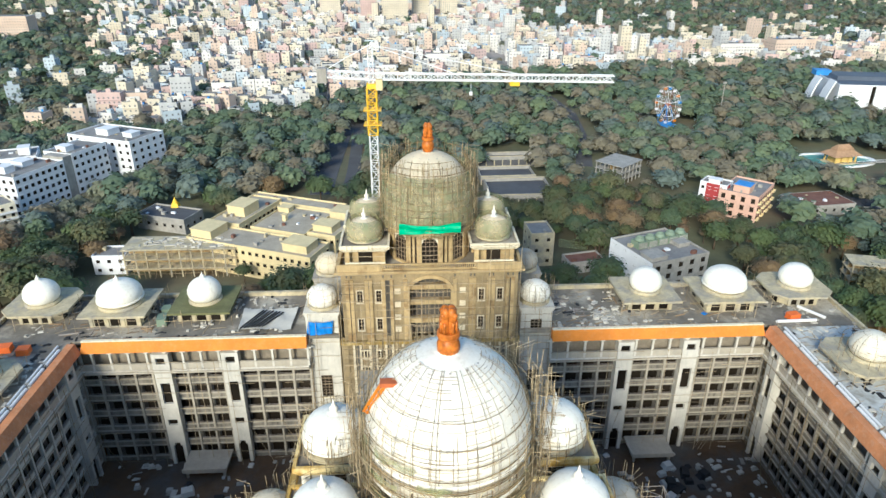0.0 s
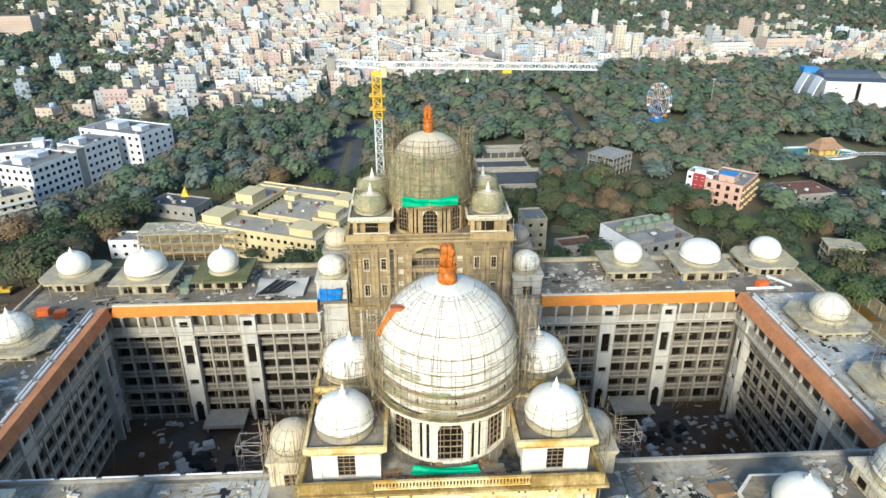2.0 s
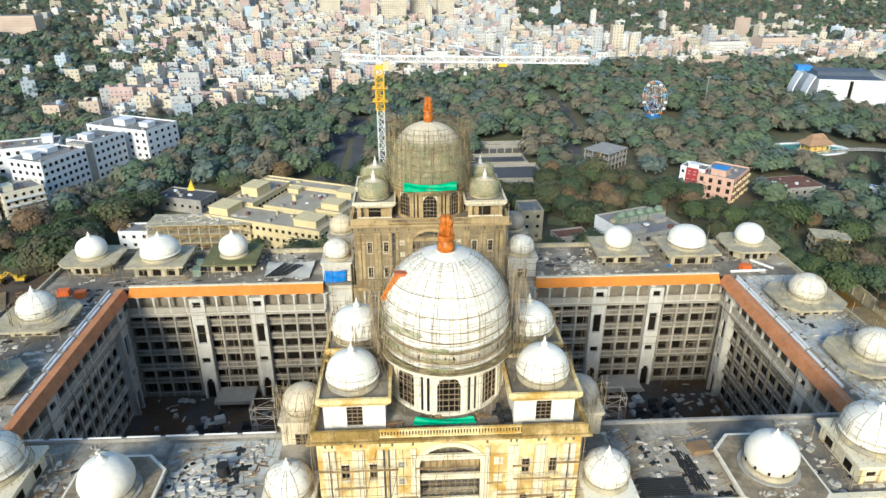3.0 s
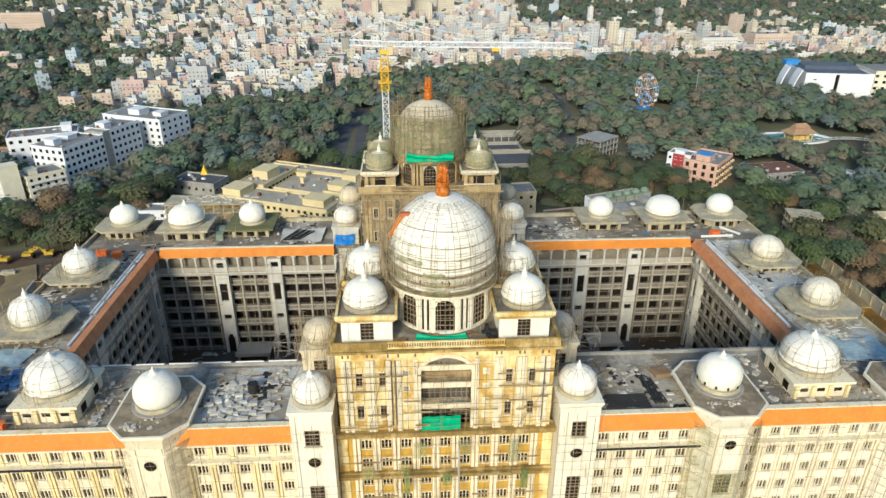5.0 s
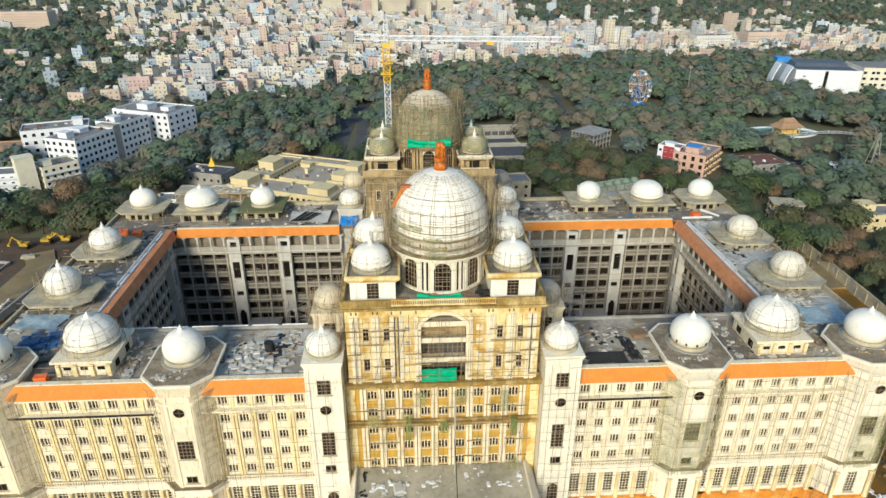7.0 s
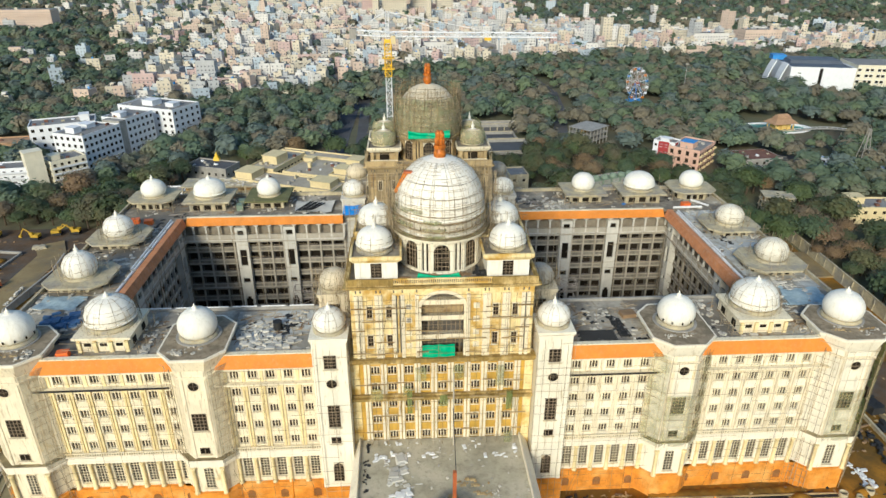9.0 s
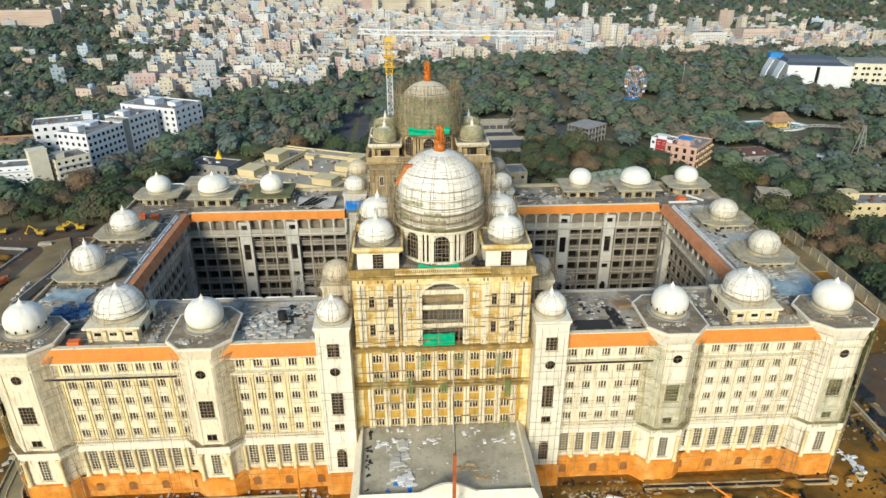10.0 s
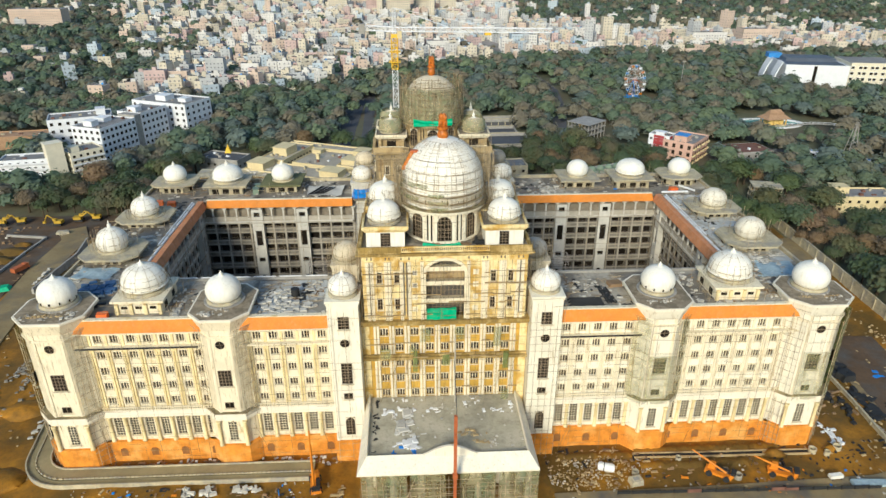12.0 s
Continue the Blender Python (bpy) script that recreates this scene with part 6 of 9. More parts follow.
Z = ROOF + 0.01
heap("terrace_litter", -8, 8, 0.6, 3.2, 54.11, 60, 0.15, 0.5, PLANK, "brown boards and scrap on the terrace before the drum", 500, 0.4, 5.0)
heap("terrace_litter", 4, 8.5, 1.0, 4.5, 54.11, 14, 0.5, 1.2, BLACKM, "dark drums and sheets on the terrace", 501, 0.7, 1.4)
heap("terrace_litter", -16.5, 16.5, -0.3, 1.0, 54.11, 70, 0.1, 0.35, BROWN, "dusty rubble along the terrace parapet", 502, 0.4, 3.0)
for k, (x0, x1, y0, y1) in enumerate(((27, 44, 3, 18), (-44, -27, 3, 18), (56, 80, 3, 18), (-80, -56, 3, 18), (75, 91, 18, 73), (-91, -75, 18, 73), (26, 82, 75, 91), (-82, -26, 75, 91))):
    heap("timber_planks", x0, x1, y0, y1, Z, 46, 0.14, 0.3, PLANK, "brown timber planks left on the roof deck", 200 + k, 0.3, 14)
    heap("bamboo_poles", x0, x1, y0, y1, Z, 110, 0.08, 0.13, BAMBOOL, "loose bamboo poles lying on the roof deck", 260 + k, 0.5, 42)
    heap("dust_piles", x0, x1, y0, y1, Z, 60, 0.15, 0.8, RUBBLE, "small broken pieces on the roof deck", 220 + k, 0.3, 2)
    heap("dark_scrap", x0, x1, y0, y1, Z, 26, 0.3, 0.9, BLACKM, "dark scrap and sheets on the roof deck", 240 + k, 0.15, 3)
rs = random.Random(31)
b = Mesh()
for r, n, a0, a1, long in ((2.6, 7, 150, 300, 1.5), (4.2, 15, 90, 330, 1.7), (5.9, 20, 60, 330, 1.6), (7.6, 16, 130, 300, 1.8)):
    for k in range(n):
        a = radians(a0 + (a1 - a0) * k / n + rs.uniform(-3, 3))
        x, y = -34.0 + r * math.cos(a) * 1.05, 9.0 + r * math.sin(a) * 0.8
        if not (-43.5 < x < -27 and 2.6 < y < 17):
            continue
        for lay in range(rs.choice((1, 1, 2))):
            t = (0.1 if rs.random() < 0.55 else a + 1.5) + rs.uniform(-0.15, 0.15)
            c, q, l, w = math.cos(t), math.sin(t), long * rs.uniform(0.7, 1.1) / 2, rs.uniform(0.3, 0.45)
            b.prism([(x + c * u * l - q * v * w, y + q * u * l + c * v * w) for u, v in ((-1, -1), (1, -1), (1, 1), (-1, 1))], Z + 0.36 * lay, Z + 0.34 + 0.36 * lay)
single("stone_stock", b, STONEW, "rows of long pale carved stones stored on the roof deck", "stone", "", "stuff")
tagged(single("roof_screed", Mesh().box(-44, -26.5, 2.0, 18.4, ROOF + 0.002, ROOF + 0.008), WETDECK, "pale dusty screed on the front roof deck", "roof"), kind="structure")
for k in range(9):
    single("steel_pipe", Mesh().tube((28.5 + 0.3 * (k % 3), 3.0 + 0.42 * k, Z + 0.16), (36.6 - 0.2 * (k % 2), 2.9 + 0.42 * k, Z + 0.16), 0.15, 0, 7), BLACKM, "dark steel pipe stored in a row on the roof", "pipe", "stored steel pipes")
for k in range(6):
    single("steel_pipe", Mesh().tube((37.6 + 0.42 * k, 3.6 + 0.3 * (k % 2), Z + 0.16), (36.9 + 0.42 * k, 13.2 - 0.4 * k, Z + 0.16), 0.15, 0, 7), BLACKM, "dark steel pipe stored in a row on the roof", "pipe", "stored steel pipes")
heap("roof_litter", 27, 36, 7, 18, Z, 36, 0.15, 0.6, RUBBLE, "scattered boards and rubble on the roof deck", 3, 0.2, 3.0)
heap("roof_litter", -61, -55, 2, 18, Z, 70, 0.2, 0.9, RUBBLE, "scattered rubble on the roof deck", 4, 0.3, 2.5)
heap("roof_litter", 57, 61, 2, 18, Z, 60, 0.2, 0.9, RUBBLE, "scattered rubble on the roof deck", 5, 0.3, 2.5)
heap("roof_litter", 74, 92, 12, 30, Z, 140, 0.2, 1.0, RUBBLE, "scattered boards and rubble on the side roof", 6, 0.2, 3.0)
heap("roof_litter", -92, -74, 12, 30, Z, 140, 0.2, 1.0, RUBBLE, "scattered boards and rubble on the side roof", 7, 0.2, 3.0)
heap("roof_litter", 77, 92, 38, 80, Z, 150, 0.2, 0.9, RUBBLE, "scattered boards and rubble on the side roof", 8, 0.2, 3.0)
heap("roof_litter", -91, -77, 38, 80, Z, 120, 0.2, 0.9, RUBBLE, "scattered boards and rubble on the side roof", 9, 0.2, 3.0)
heap("steel_lengths", 28, 44, 75, 90, Z, 40, 0.15, 0.25, STEELP, "rusty steel lengths on the rear roof", 420, 0.5, 24)
heap("steel_lengths", -80, -57, 75, 90, Z, 40, 0.15, 0.25, STEELP, "rusty steel lengths on the rear roof", 421, 0.5, 24)
heap("roof_litter", -60, -28, 75, 91, Z, 120, 0.2, 0.8, RUBBLE, "white rubble and sacks on the rear roof", 422, 0.35, 2.0)
heap("roof_litter", 27, 43, 75, 91, Z, 110, 0.2, 0.9, RUBBLE, "white rubble and sacks on the rear roof", 10, 0.35, 2.0)
heap("white_sacks", -40, -30, 76, 84, Z, 120, 0.3, 0.9, STONEW, "white sacks and sheets on the rear roof", 11, 0.4, 2.0)
heap("steel_bundles", -38, -28, 74.5, 80, Z, 16, 0.25, 0.4, BLACKM, "dark steel lengths on the rear roof", 12, 0.4, 20)
drape([(79.4, 14.2, Z + 0.32), (89.6, 14.8, Z + 0.32), (90.4, 22.6, Z + 0.32), (80.6, 21.8, Z + 0.32)], 22, PALEBLUE, "faded pale blue sheet spread on the side roof", seed=13, sag=0.0)
drape([(-90.6, 21.4, Z + 0.32), (-81.2, 20.6, Z + 0.32), (-80.4, 26.8, Z + 0.32), (-89.8, 27.4, Z + 0.32)], 20, PALEBLUE, "faded pale blue sheet spread on the side roof", seed=14, sag=0.0)
heap("blue_sheets", 76, 91, 15, 27, Z, 40, 0.3, 1.1, PALEBLUE, "faded blue sheets on the side roof", 13, 0.12, 1.6)
heap("blue_sheets", -85.5, -78, 13.4, 19.8, Z, 60, 0.5, 1.8, NAVYT, "pile of navy blue sheets on the side roof", 14, 0.3, 1.6)
heap("blue_sheets", 56, 61, 78, 88, Z, 8, 0.8, 1.8, BLUET, "blue sheets on the rear roof", 15, 0.12, 1.6)
heap("deck_stone", -16, -5, -17.1, -8.1, 16.01, 24, 0.3, 1.2, PVC, "white stone slabs strewn over the portico deck", 26, 0.25, 2.2)
heap("deck_stone", -12, -7, -13.1, -5.1, 16.01, 12, 1.0, 2.2, STONEW, "stacked stone panels on the portico deck", 27, 0.15, 1.6)
heap("deck_stone", -14, 15, -6.1, -0.5, 16.01, 60, 0.2, 0.8, PVC, "pale pieces lying near the facade foot", 28, 0.3, 2.0)
heap("deck_scrap", -17, -14, -18.1, -1.1, 16.01, 30, 0.15, 0.5, BLACKM, "dark scrap along the deck edge", 29, 0.3, 3.0)
heap("deck_scrap", -3, 14, -17.1, -12.1, 16.01, 40, 0.2, 0.7, BROWN, "brown debris on the portico deck", 30, 0.3, 2.0)
heap("blue_sheets", -12, -5, -18.6, -16.1, 16.01, 7, 0.3, 0.9, BLUET, "blue sheets along the portico parapet", 31, 0.12, 2.0)
heap("deck_stone", -15, -2, -18.1, -1.1, 16.01, 36, 0.2, 0.8, STONEW, "white stone slabs strewn over the portico deck", 16, 0.25, 2.2)
heap("deck_stone", -2, 16, -18.1, -0.5, 16.01, 60, 0.12, 0.5, RUBBLE, "rubble strewn over the portico deck", 17, 0.3, 1.8)
heap("platform_rubble", 80, 91, -1.8, 2.0, 40.23, 50, 0.15, 0.5, RUBBLE, "rubble on a corner platform", 22, 0.3)
heap("platform_rubble", 80.5, 90.5, -0.6, 1.3, 40.23, 46, 0.1, 0.4, BROWN, "dirt and rubble on a corner platform", 601, 0.3)
heap("platform_rubble", -90.5, -80.5, -0.6, 1.3, 40.23, 60, 0.1, 0.5, BROWN, "dirt and rubble on a corner platform", 602, 0.3)
heap("platform_rubble", 44.5, 54, -1.5, 1.5, 40.23, 40, 0.15, 0.5, RUBBLE, "rubble on a bastion platform", 18, 0.3)
heap("platform_rubble", -54, -44.5, -1.5, 1.5, 40.23, 50, 0.2, 0.7, RUBBLE, "rubble on a bastion platform", 19, 0.3)
heap("platform_rubble", -91, -80, -1.8, 2.0, 40.23, 60, 0.2, 0.7, RUBBLE, "rubble on a corner platform", 20, 0.3)


drape([(-40.5, 76.5, 38.6), (-29.5, 76.0, 38.5), (-29.0, 84.5, 38.9), (-41.0, 85.0, 38.7)], 16, STONEW, "crumpled white sheet spread over stores on the roof", "white_sheet", 0.3, 9)
for k in range(7):
    single("roof_pipe", Mesh().tube((-40.0 + 0.75 * k, 76.2 + 0.1 * k, 38.95), (-36.5 + 0.75 * k, 83.5 - 0.2 * k, 38.95 + 0.1 * (k % 2)), 0.17, 0, 8), BLACKM, "black plastic pipe lying over the white sheet", "pipe", "black pipes")


def pipe_run(pts, r, label, step=6.0):
    ob = thing("pipe_run", label, "pipes", "roof pipes")
    for p, q in zip(pts, pts[1:]):
        p, q = Vector(p), Vector(q)
        n = max(1, int((q - p).length / step))
        for i in range(n):
            a, c = p.lerp(q, i / n), p.lerp(q, (i + 1) / n - 0.02)
            part("pipe", Mesh().tube(a, c, r, 0, 10), PVC, ob)
    return ob


for sx in (1, -1):
    pipe_run([(sx * 74.6, 27, Z + 0.45), (sx * 74.6, 71, Z + 0.45)], 0.34, "long white pipes laid along the side roof edge")
    pipe_run([(sx * 75.6, 40, Z + 0.35), (sx * 75.6, 72.5, Z + 0.35)], 0.26, "second row of white pipes on the side roof")
pipe_run([(75, 74.2, Z + 0.45), (84, 74.4, Z + 0.45)], 0.36, "white pipes lying across the rear corner roof")
pipe_run([(83, 80.5, Z + 0.4), (86.5, 75.2, Z + 0.4)], 0.34, "white pipes lying askew on the rear corner roof")
pipe_run([(-71, 19.5, 38.75), (-27, 19.5, 38.75)], 0.15, "white pipe along the front court edge")


def tank(x, y, z, sxx, syy, h, material, label):
    ob = thing("water_tank", label, "tank", "roof tanks", (x, y, z), 8)
    part("body", Mesh().hull([(-sxx, -syy), (sxx, -syy), (sxx, syy), (-sxx, syy)], 0, [(-sxx * 0.92, -syy * 0.92), (sxx * 0.92, -syy * 0.92), (sxx * 0.92, syy * 0.92), (-sxx * 0.92, syy * 0.92)], h), material, ob)
    part("rim", Mesh().box(-sxx, sxx, -syy, syy, h, h + 0.12), material, ob)


tank(-85.6, 71.2, Z, 1.3, 1.0, 1.2, ORANGET, "orange open plastic water tank on the roof")
tank(-81.4, 70.2, Z, 1.2, 1.0, 1.2, ORANGET, "orange open plastic water tank on the roof")
tank(79.5, 76.0, Z, 1.3, 0.9, 1.2, ORANGET, "orange open plastic water tank on the roof")
tank(-75.2, 2.6, Z, 1.15, 0.8, 1.15, ORANGET, "orange open plastic water tank behind the eaves")
tank(-57.5, 80.5, Z, 1.0, 1.4, 1.6, CHILL, "green plastic tank on the rear roof")
tank(-57.8, 84.5, Z, 0.9, 1.1, 1.6, CHILL, "green plastic tank on the rear roof")
tank(41.5, 12.5, Z, 1.6, 1.2, 0.7, PLANK, "brown timber box on the front roof")
d = thing("steel_drum", "dark ribbed steel drum on the roof deck", "drum", "", (-34.5, 11.0, Z))
part("body", Mesh().lathe(0, 0, [(0.95, 0), (1.0, 0.1), (0.9, 0.5), (1.0, 0.9), (0.9, 1.3), (1.0, 1.7), (0.95, 1.8)], 18), BLACKM, d)


# ---- tower crane ----
def tower_crane():
    ob = thing("tower_crane", "white and yellow lattice tower crane behind the palace", "crane", "", (-11.4, 97.5, 0))

    def lattice(p, q, w, n, material, name, r=0.09):
        p, q = Vector(p), Vector(q)
        d = (q - p).normalized()
        u = d.cross(Vector((0, 0, 1)))
        u = Vector((1, 0, 0)) if u.length < 0.1 else u.normalized()
        v = d.cross(u)
        cs = [u * w + v * w, -u * w + v * w, -u * w - v * w, u * w - v * w]
        b = Mesh()
        for c in cs:
            b.tube(p + c, q + c, r)
        for i in range(n):
            a, e = p.lerp(q, i / n), p.lerp(q, (i + 1) / n)
            for k in range(4):
                c0, c1 = cs[k], cs[(k + 1) % 4]
                b.tube(a + c0, a + c1, r * 0.6)
                b.tube(a + (c0 if i % 2 else c1), e + (c1 if i % 2 else c0), r * 0.6)
        part(name, b, material, ob)
    lattice((0, 0, 0), (0, 0, 74.5), 0.85, 36, WHITEM, "mast", 0.13)
    lattice((0, 0, 74.5), (0, 0, 84.5), 1.0, 6, YELM, "climbing_section", 0.16)
    part("work_platform", Mesh().box(-1.9, 1.9, -1.9, 1.9, 76.8, 77.0), YELM, ob)
    part("work_platform", Mesh().box(-1.9, 1.9, -1.9, 1.9, 80.0, 80.15), YELM, ob)
    part("slew_ring", Mesh().box(-1.0, 1.0, -1.0, 1.0, 84.5, 85.6), YELM, ob)
    part("cab", Mesh().box(1.0, 2.4, -1.8, -0.4, 84.4, 86.6), OFFICEY, ob, "yellow operator's cab")
    lattice((0, 0, 85.6), (0, 0, 93.5), 0.5, 6, WHITEM, "apex")
    lattice((0, 0, 87.0), (50.5, -5.0, 87.0), 0.65, 36, WHITEM, "jib", 0.12)
    lattice((0, 0, 87.0), (-10.6, 1.4, 87.4), 0.7, 8, WHITEM, "counter_jib", 0.12)
    part("counterweight", Mesh().box(-11.4, -9.4, 0.2, 2.4, 85.6, 88.6), BARE, ob)
    part("tie_bar", Mesh().tube((0, 0, 93.5), (32, -3.2, 87.6), 0.08).tube((0, 0, 93.5), (-10, 1.3, 88.0), 0.08).tube((0, 0, 93.5), (18, -1.8, 87.6), 0.08), WHITEM, ob)
    part("trolley", Mesh().box(29, 31, -4.0, -2.0, 85.5, 86.3), YELM, ob)
    part("hook", Mesh().tube((21, -2.1, 86.3), (21, -2.1, 84.0), 0.04).box(20.7, 21.3, -2.4, -1.8, 83.3, 84.0), WHITEM, ob)


tower_crane()

# ---- ground and site ----
tagged(single("ground", Mesh().quad([(-2600, -900, -0.06), (2800, -900, -0.06), (2800, 3600, -0.06), (-2600, 3600, -0.06)]), EARTH, "brown-green earth under the trees and streets", "ground"), kind="structure")


def site_sheet():
    """The mud of the building site with low mounds."""
    b = Mesh()
    nx, ny = 150, 150
    x0, x1, y0, y1 = -150, 149, -210, 130
    rows = []
    for j in range(ny + 1):
        row = []
        for i in range(nx + 1):
            x, y = x0 + (x1 - x0) * i / nx, y0 + (y1 - y0) * j / ny
            z = 0.5 * noise.noise((x * 0.06, y * 0.06, 1.0)) + 0.35 * noise.noise((x * 0.2, y * 0.2, 4.0))
            row.append((x, y, 0.1 + max(0.0, z)))
        rows.append(b.pts(row))
    for p, q in zip(rows, rows[1:]):
        for i in range(nx):
            b.face([p[i], p[i + 1], q[i + 1], q[i]], 0, True)
    return tagged(single("site_ground", b, MUD, "churned orange mud of the building site", "ground"), kind="structure")


site_sheet()
tagged(single("court_floor", Mesh().box(19.2, 74.2, 19.2, 74.2, -0.05, COURT_Z).box(-74.2, -19.2, 19.2, 74.2, -0.05, COURT_Z), COURT, "damp dark soil floor of the two courts", "ground"), kind="structure")
for k, (x0, x1) in enumerate(((28, 72), (-72, -28))):
    heap("court_litter", x0, x1, 34, 72, COURT_Z + 0.01, 130, 0.3, 1.2, RUBBLE, "boards and rubble lying in the court", 50 + k, 0.25, 2.2)
    heap("white_stacks", x0 + 8, x1 - 18, 50, 66, COURT_Z + 0.01, 22, 0.9, 2.2, STONEW, "white stacked sheets in the court", 60 + k, 0.3, 1.8)
    heap("dark_stacks", x0 + 10, x1 - 6, 50, 66, COURT_Z + 0.01, 16, 0.9, 2.4, BLACKM, "dark stacked material in the court", 64 + k, 0.4, 1.8)

for k, (m, n, lab) in enumerate(((PLANK, 170, "brown boards"), (BLACKM, 130, "dark scrap"), (BROWN, 170, "earthy rubble"), (ORANGEM, 26, "orange metal offcuts"), (BLUET, 16, "blue sheet scraps"))):
    for x0, x1 in ((24, 112), (-84, -24)):
        heap("site_litter", x0, x1, -30 if x0 > 0 else -30, -2.6 if x0 > 0 else -10.5, 0.3, n, 0.12, 0.6, m, lab + " strewn over the mud", 300 + 2 * k + (x0 > 0), 0.4, 4.0)
heap("site_litter", -84, -26, -4.2, -1.4, 0.3, 150, 0.12, 0.5, PLANK, "boards and scrap along the plinth foot", 320, 0.4, 5.0)
heap("site_litter", -84, -26, -4.2, -1.4, 0.3, 60, 0.15, 0.7, STONEW, "pale pieces along the plinth foot", 321, 0.4, 2.0)
for k, (x0, x1, y) in enumerate(((27, 45, -4.2), (46, 66, -2.9), (66, 82, -2.9), (46, 72, -8.0))):
    b = Mesh()
    rows = []
    for i in range(25):
        x = x0 + (x1 - x0) * i / 24
        wob = 0.35 * math.sin(1.3 * i + k) + 0.2 * math.sin(3.1 * i)
        rows.append(b.pts([(x, y - 1.5 + wob, 0.1), (x, y - 0.9 + wob, 0.55 + 0.25 * math.sin(2.2 * i)), (x, y + 0.2 + wob, 0.75 + 0.2 * math.sin(1.7 * i)), (x, y + 1.4, 0.1)]))
    for p, q in zip(rows, rows[1:]):
        for c in range(3):
            b.face([p[c], q[c], q[c + 1], p[c + 1]], 0, True)
    single("earth_bank", b, MUD, "low bank of dug earth before the plinth", "earth bank", "earth banks")
drain = thing("drain_channel", "muddy open drain with rough concrete sides", "drain")
for k, y in enumerate((-5.9, -4.5)):
    part("side_wall", strip([(45.5, y + 0.35), (62, y), (78, y - 0.15), (90, y - 0.3)], 0.3, 0.0, 0.62, Mesh()), BROWN, drain)
# Black bed stands in for the shadow down in the trench.
part("bed", strip([(45.5, -4.85), (62, -5.2), (78, -5.35), (90, -5.5)], 1.1, 0.0, 0.36, Mesh()), BLACKM, drain, "drain bed coloured black for the trench's shadow")
for x, y, r in ((44, -11, 0.8), (55.7, -6.9, 0.7), (67.5, -13.2, 0.9), (96, -5.0, 1.0), (89.5, -5.6, 0.95), (92.5, -6.8, 0.7)):
    single("well_ring", Mesh().lathe(x, y, [(r, 0.2), (r, 1.5), (r - 0.18, 1.5), (r - 0.18, 0.3)], 16, smooth=False), SLAB, "pale concrete well ring standing on the mud", "concrete ring", "well rings")
wt = thing("storage_tank", "white plastic storage tank lying on its side", "tank", "", (37.5, -9.3, 0.3), -18)
part("body", Mesh().tube((-1.7, 0, 1.0), (1.7, 0, 1.0), 1.0, 0, 16).tube((-1.95, 0, 1.0), (1.95, 0, 1.0), 0.6, 0, 12), PVC, wt)
part("strap", Mesh().tube((-0.6, 0, 1.0), (-0.4, 0, 1.0), 1.03, 0, 16), BLACKM, wt, "dark strap")
part("end_cap", Mesh().lathe(0, 0, [(0.99, 0), (0.8, 0.14), (0.3, 0.22)], 16), PVC, wt, "", pose(1.7, 0, 1.0, 0, 90, 0))
part("end_cap", Mesh().lathe(0, 0, [(0.99, 0), (0.8, 0.14), (0.3, 0.22)], 16), PVC, wt, "", pose(-1.7, 0, 1.0, 0, -90, 0))
cb = thing("concrete_block", "pale cast concrete block lying on the mud", "block", "", (43.2, -13.8, 0.3), 12)
part("body", Mesh().hull([(-1.5, -1.1), (1.5, -1.1), (1.5, 1.1), (-1.5, 1.1)], 0, [(-1.4, -1.0), (1.4, -1.0), (1.4, 1.0), (-1.4, 1.0)], 1.5), SLAB, cb)
part("recess", Mesh().box(-0.7, 0.7, -0.5, 0.5, 1.5, 1.56), BARE, cb)
sb = thing("sheet_stack", "stack of long pale blue roofing sheets on the mud", "sheets", "", (96.8, -16.8, 0.5), -3)
for k in range(6):
    part("sheet", Mesh().box(-4.2 + 0.1 * (k % 3), 4.2 - 0.15 * (k % 2), -0.9, 0.9, 0.12 * k, 0.12 * k + 0.1), PALEBLUE, sb)
hoard = thing("site_hoarding", "low hoarding of rusted sheets along the site road", "fence")
for k in range(19):
    x = 38 + 3.2 * k
    part("hoarding_sheet", Mesh().box(x, x + 3.1, -17.05 - 0.06 * k, -16.95 - 0.06 * k, 0.3, 1.25 + 0.1 * (k % 3)).box(x + 0.02, x + 0.14, -17.2 - 0.06 * k, -16.8 - 0.06 * k, 0.2, 1.5), RUST if k in (5, 11, 12) else BLACKM, hoard)
heap("site_rubble", 24, 42, -15, -3, 0.3, 420, 0.1, 0.45, BROWN, "broken stone and spoil strewn beside the portico", 81, 0.5, 2.0)
heap("site_rubble", 24, 46, -16, -5, 0.3, 60, 0.1, 0.4, RUBBLE, "pale broken stone strewn beside the portico", 82, 0.5, 2.0)
heap("site_rubble", 26, 100, -24, -6, 0.3, 90, 0.12, 0.5, RUBBLE, "stones and boards strewn on the mud", 70, 0.35, 2.0)
heap("site_rubble", -90, -30, -26, -10, 0.3, 110, 0.12, 0.55, RUBBLE, "stones and boards strewn on the mud", 71, 0.35, 2.0)
heap("block_stacks", -60, -43, -14, -10.2, 0.3, 36, 0.5, 1.2, STONEW, "white stone blocks stacked on the mud", 72, 0.5, 1.8)
heap("block_stacks", 95, 102, -5, 6, 0.3, 34, 0.4, 0.8, PVC, "white stone slabs stacked beside the corner", 73, 0.4, 2.4)
heap("block_stacks", -104, -99, 8, 22, 0.3, 30, 0.35, 0.7, STONEW, "white stone slabs stacked beside the corner", 74, 0.4, 2.4)
heap("site_rubble", 95, 140, -30, 60, 0.3, 150, 0.15, 0.6, BROWN, "stones strewn on the side yard", 75, 0.35, 2.0)
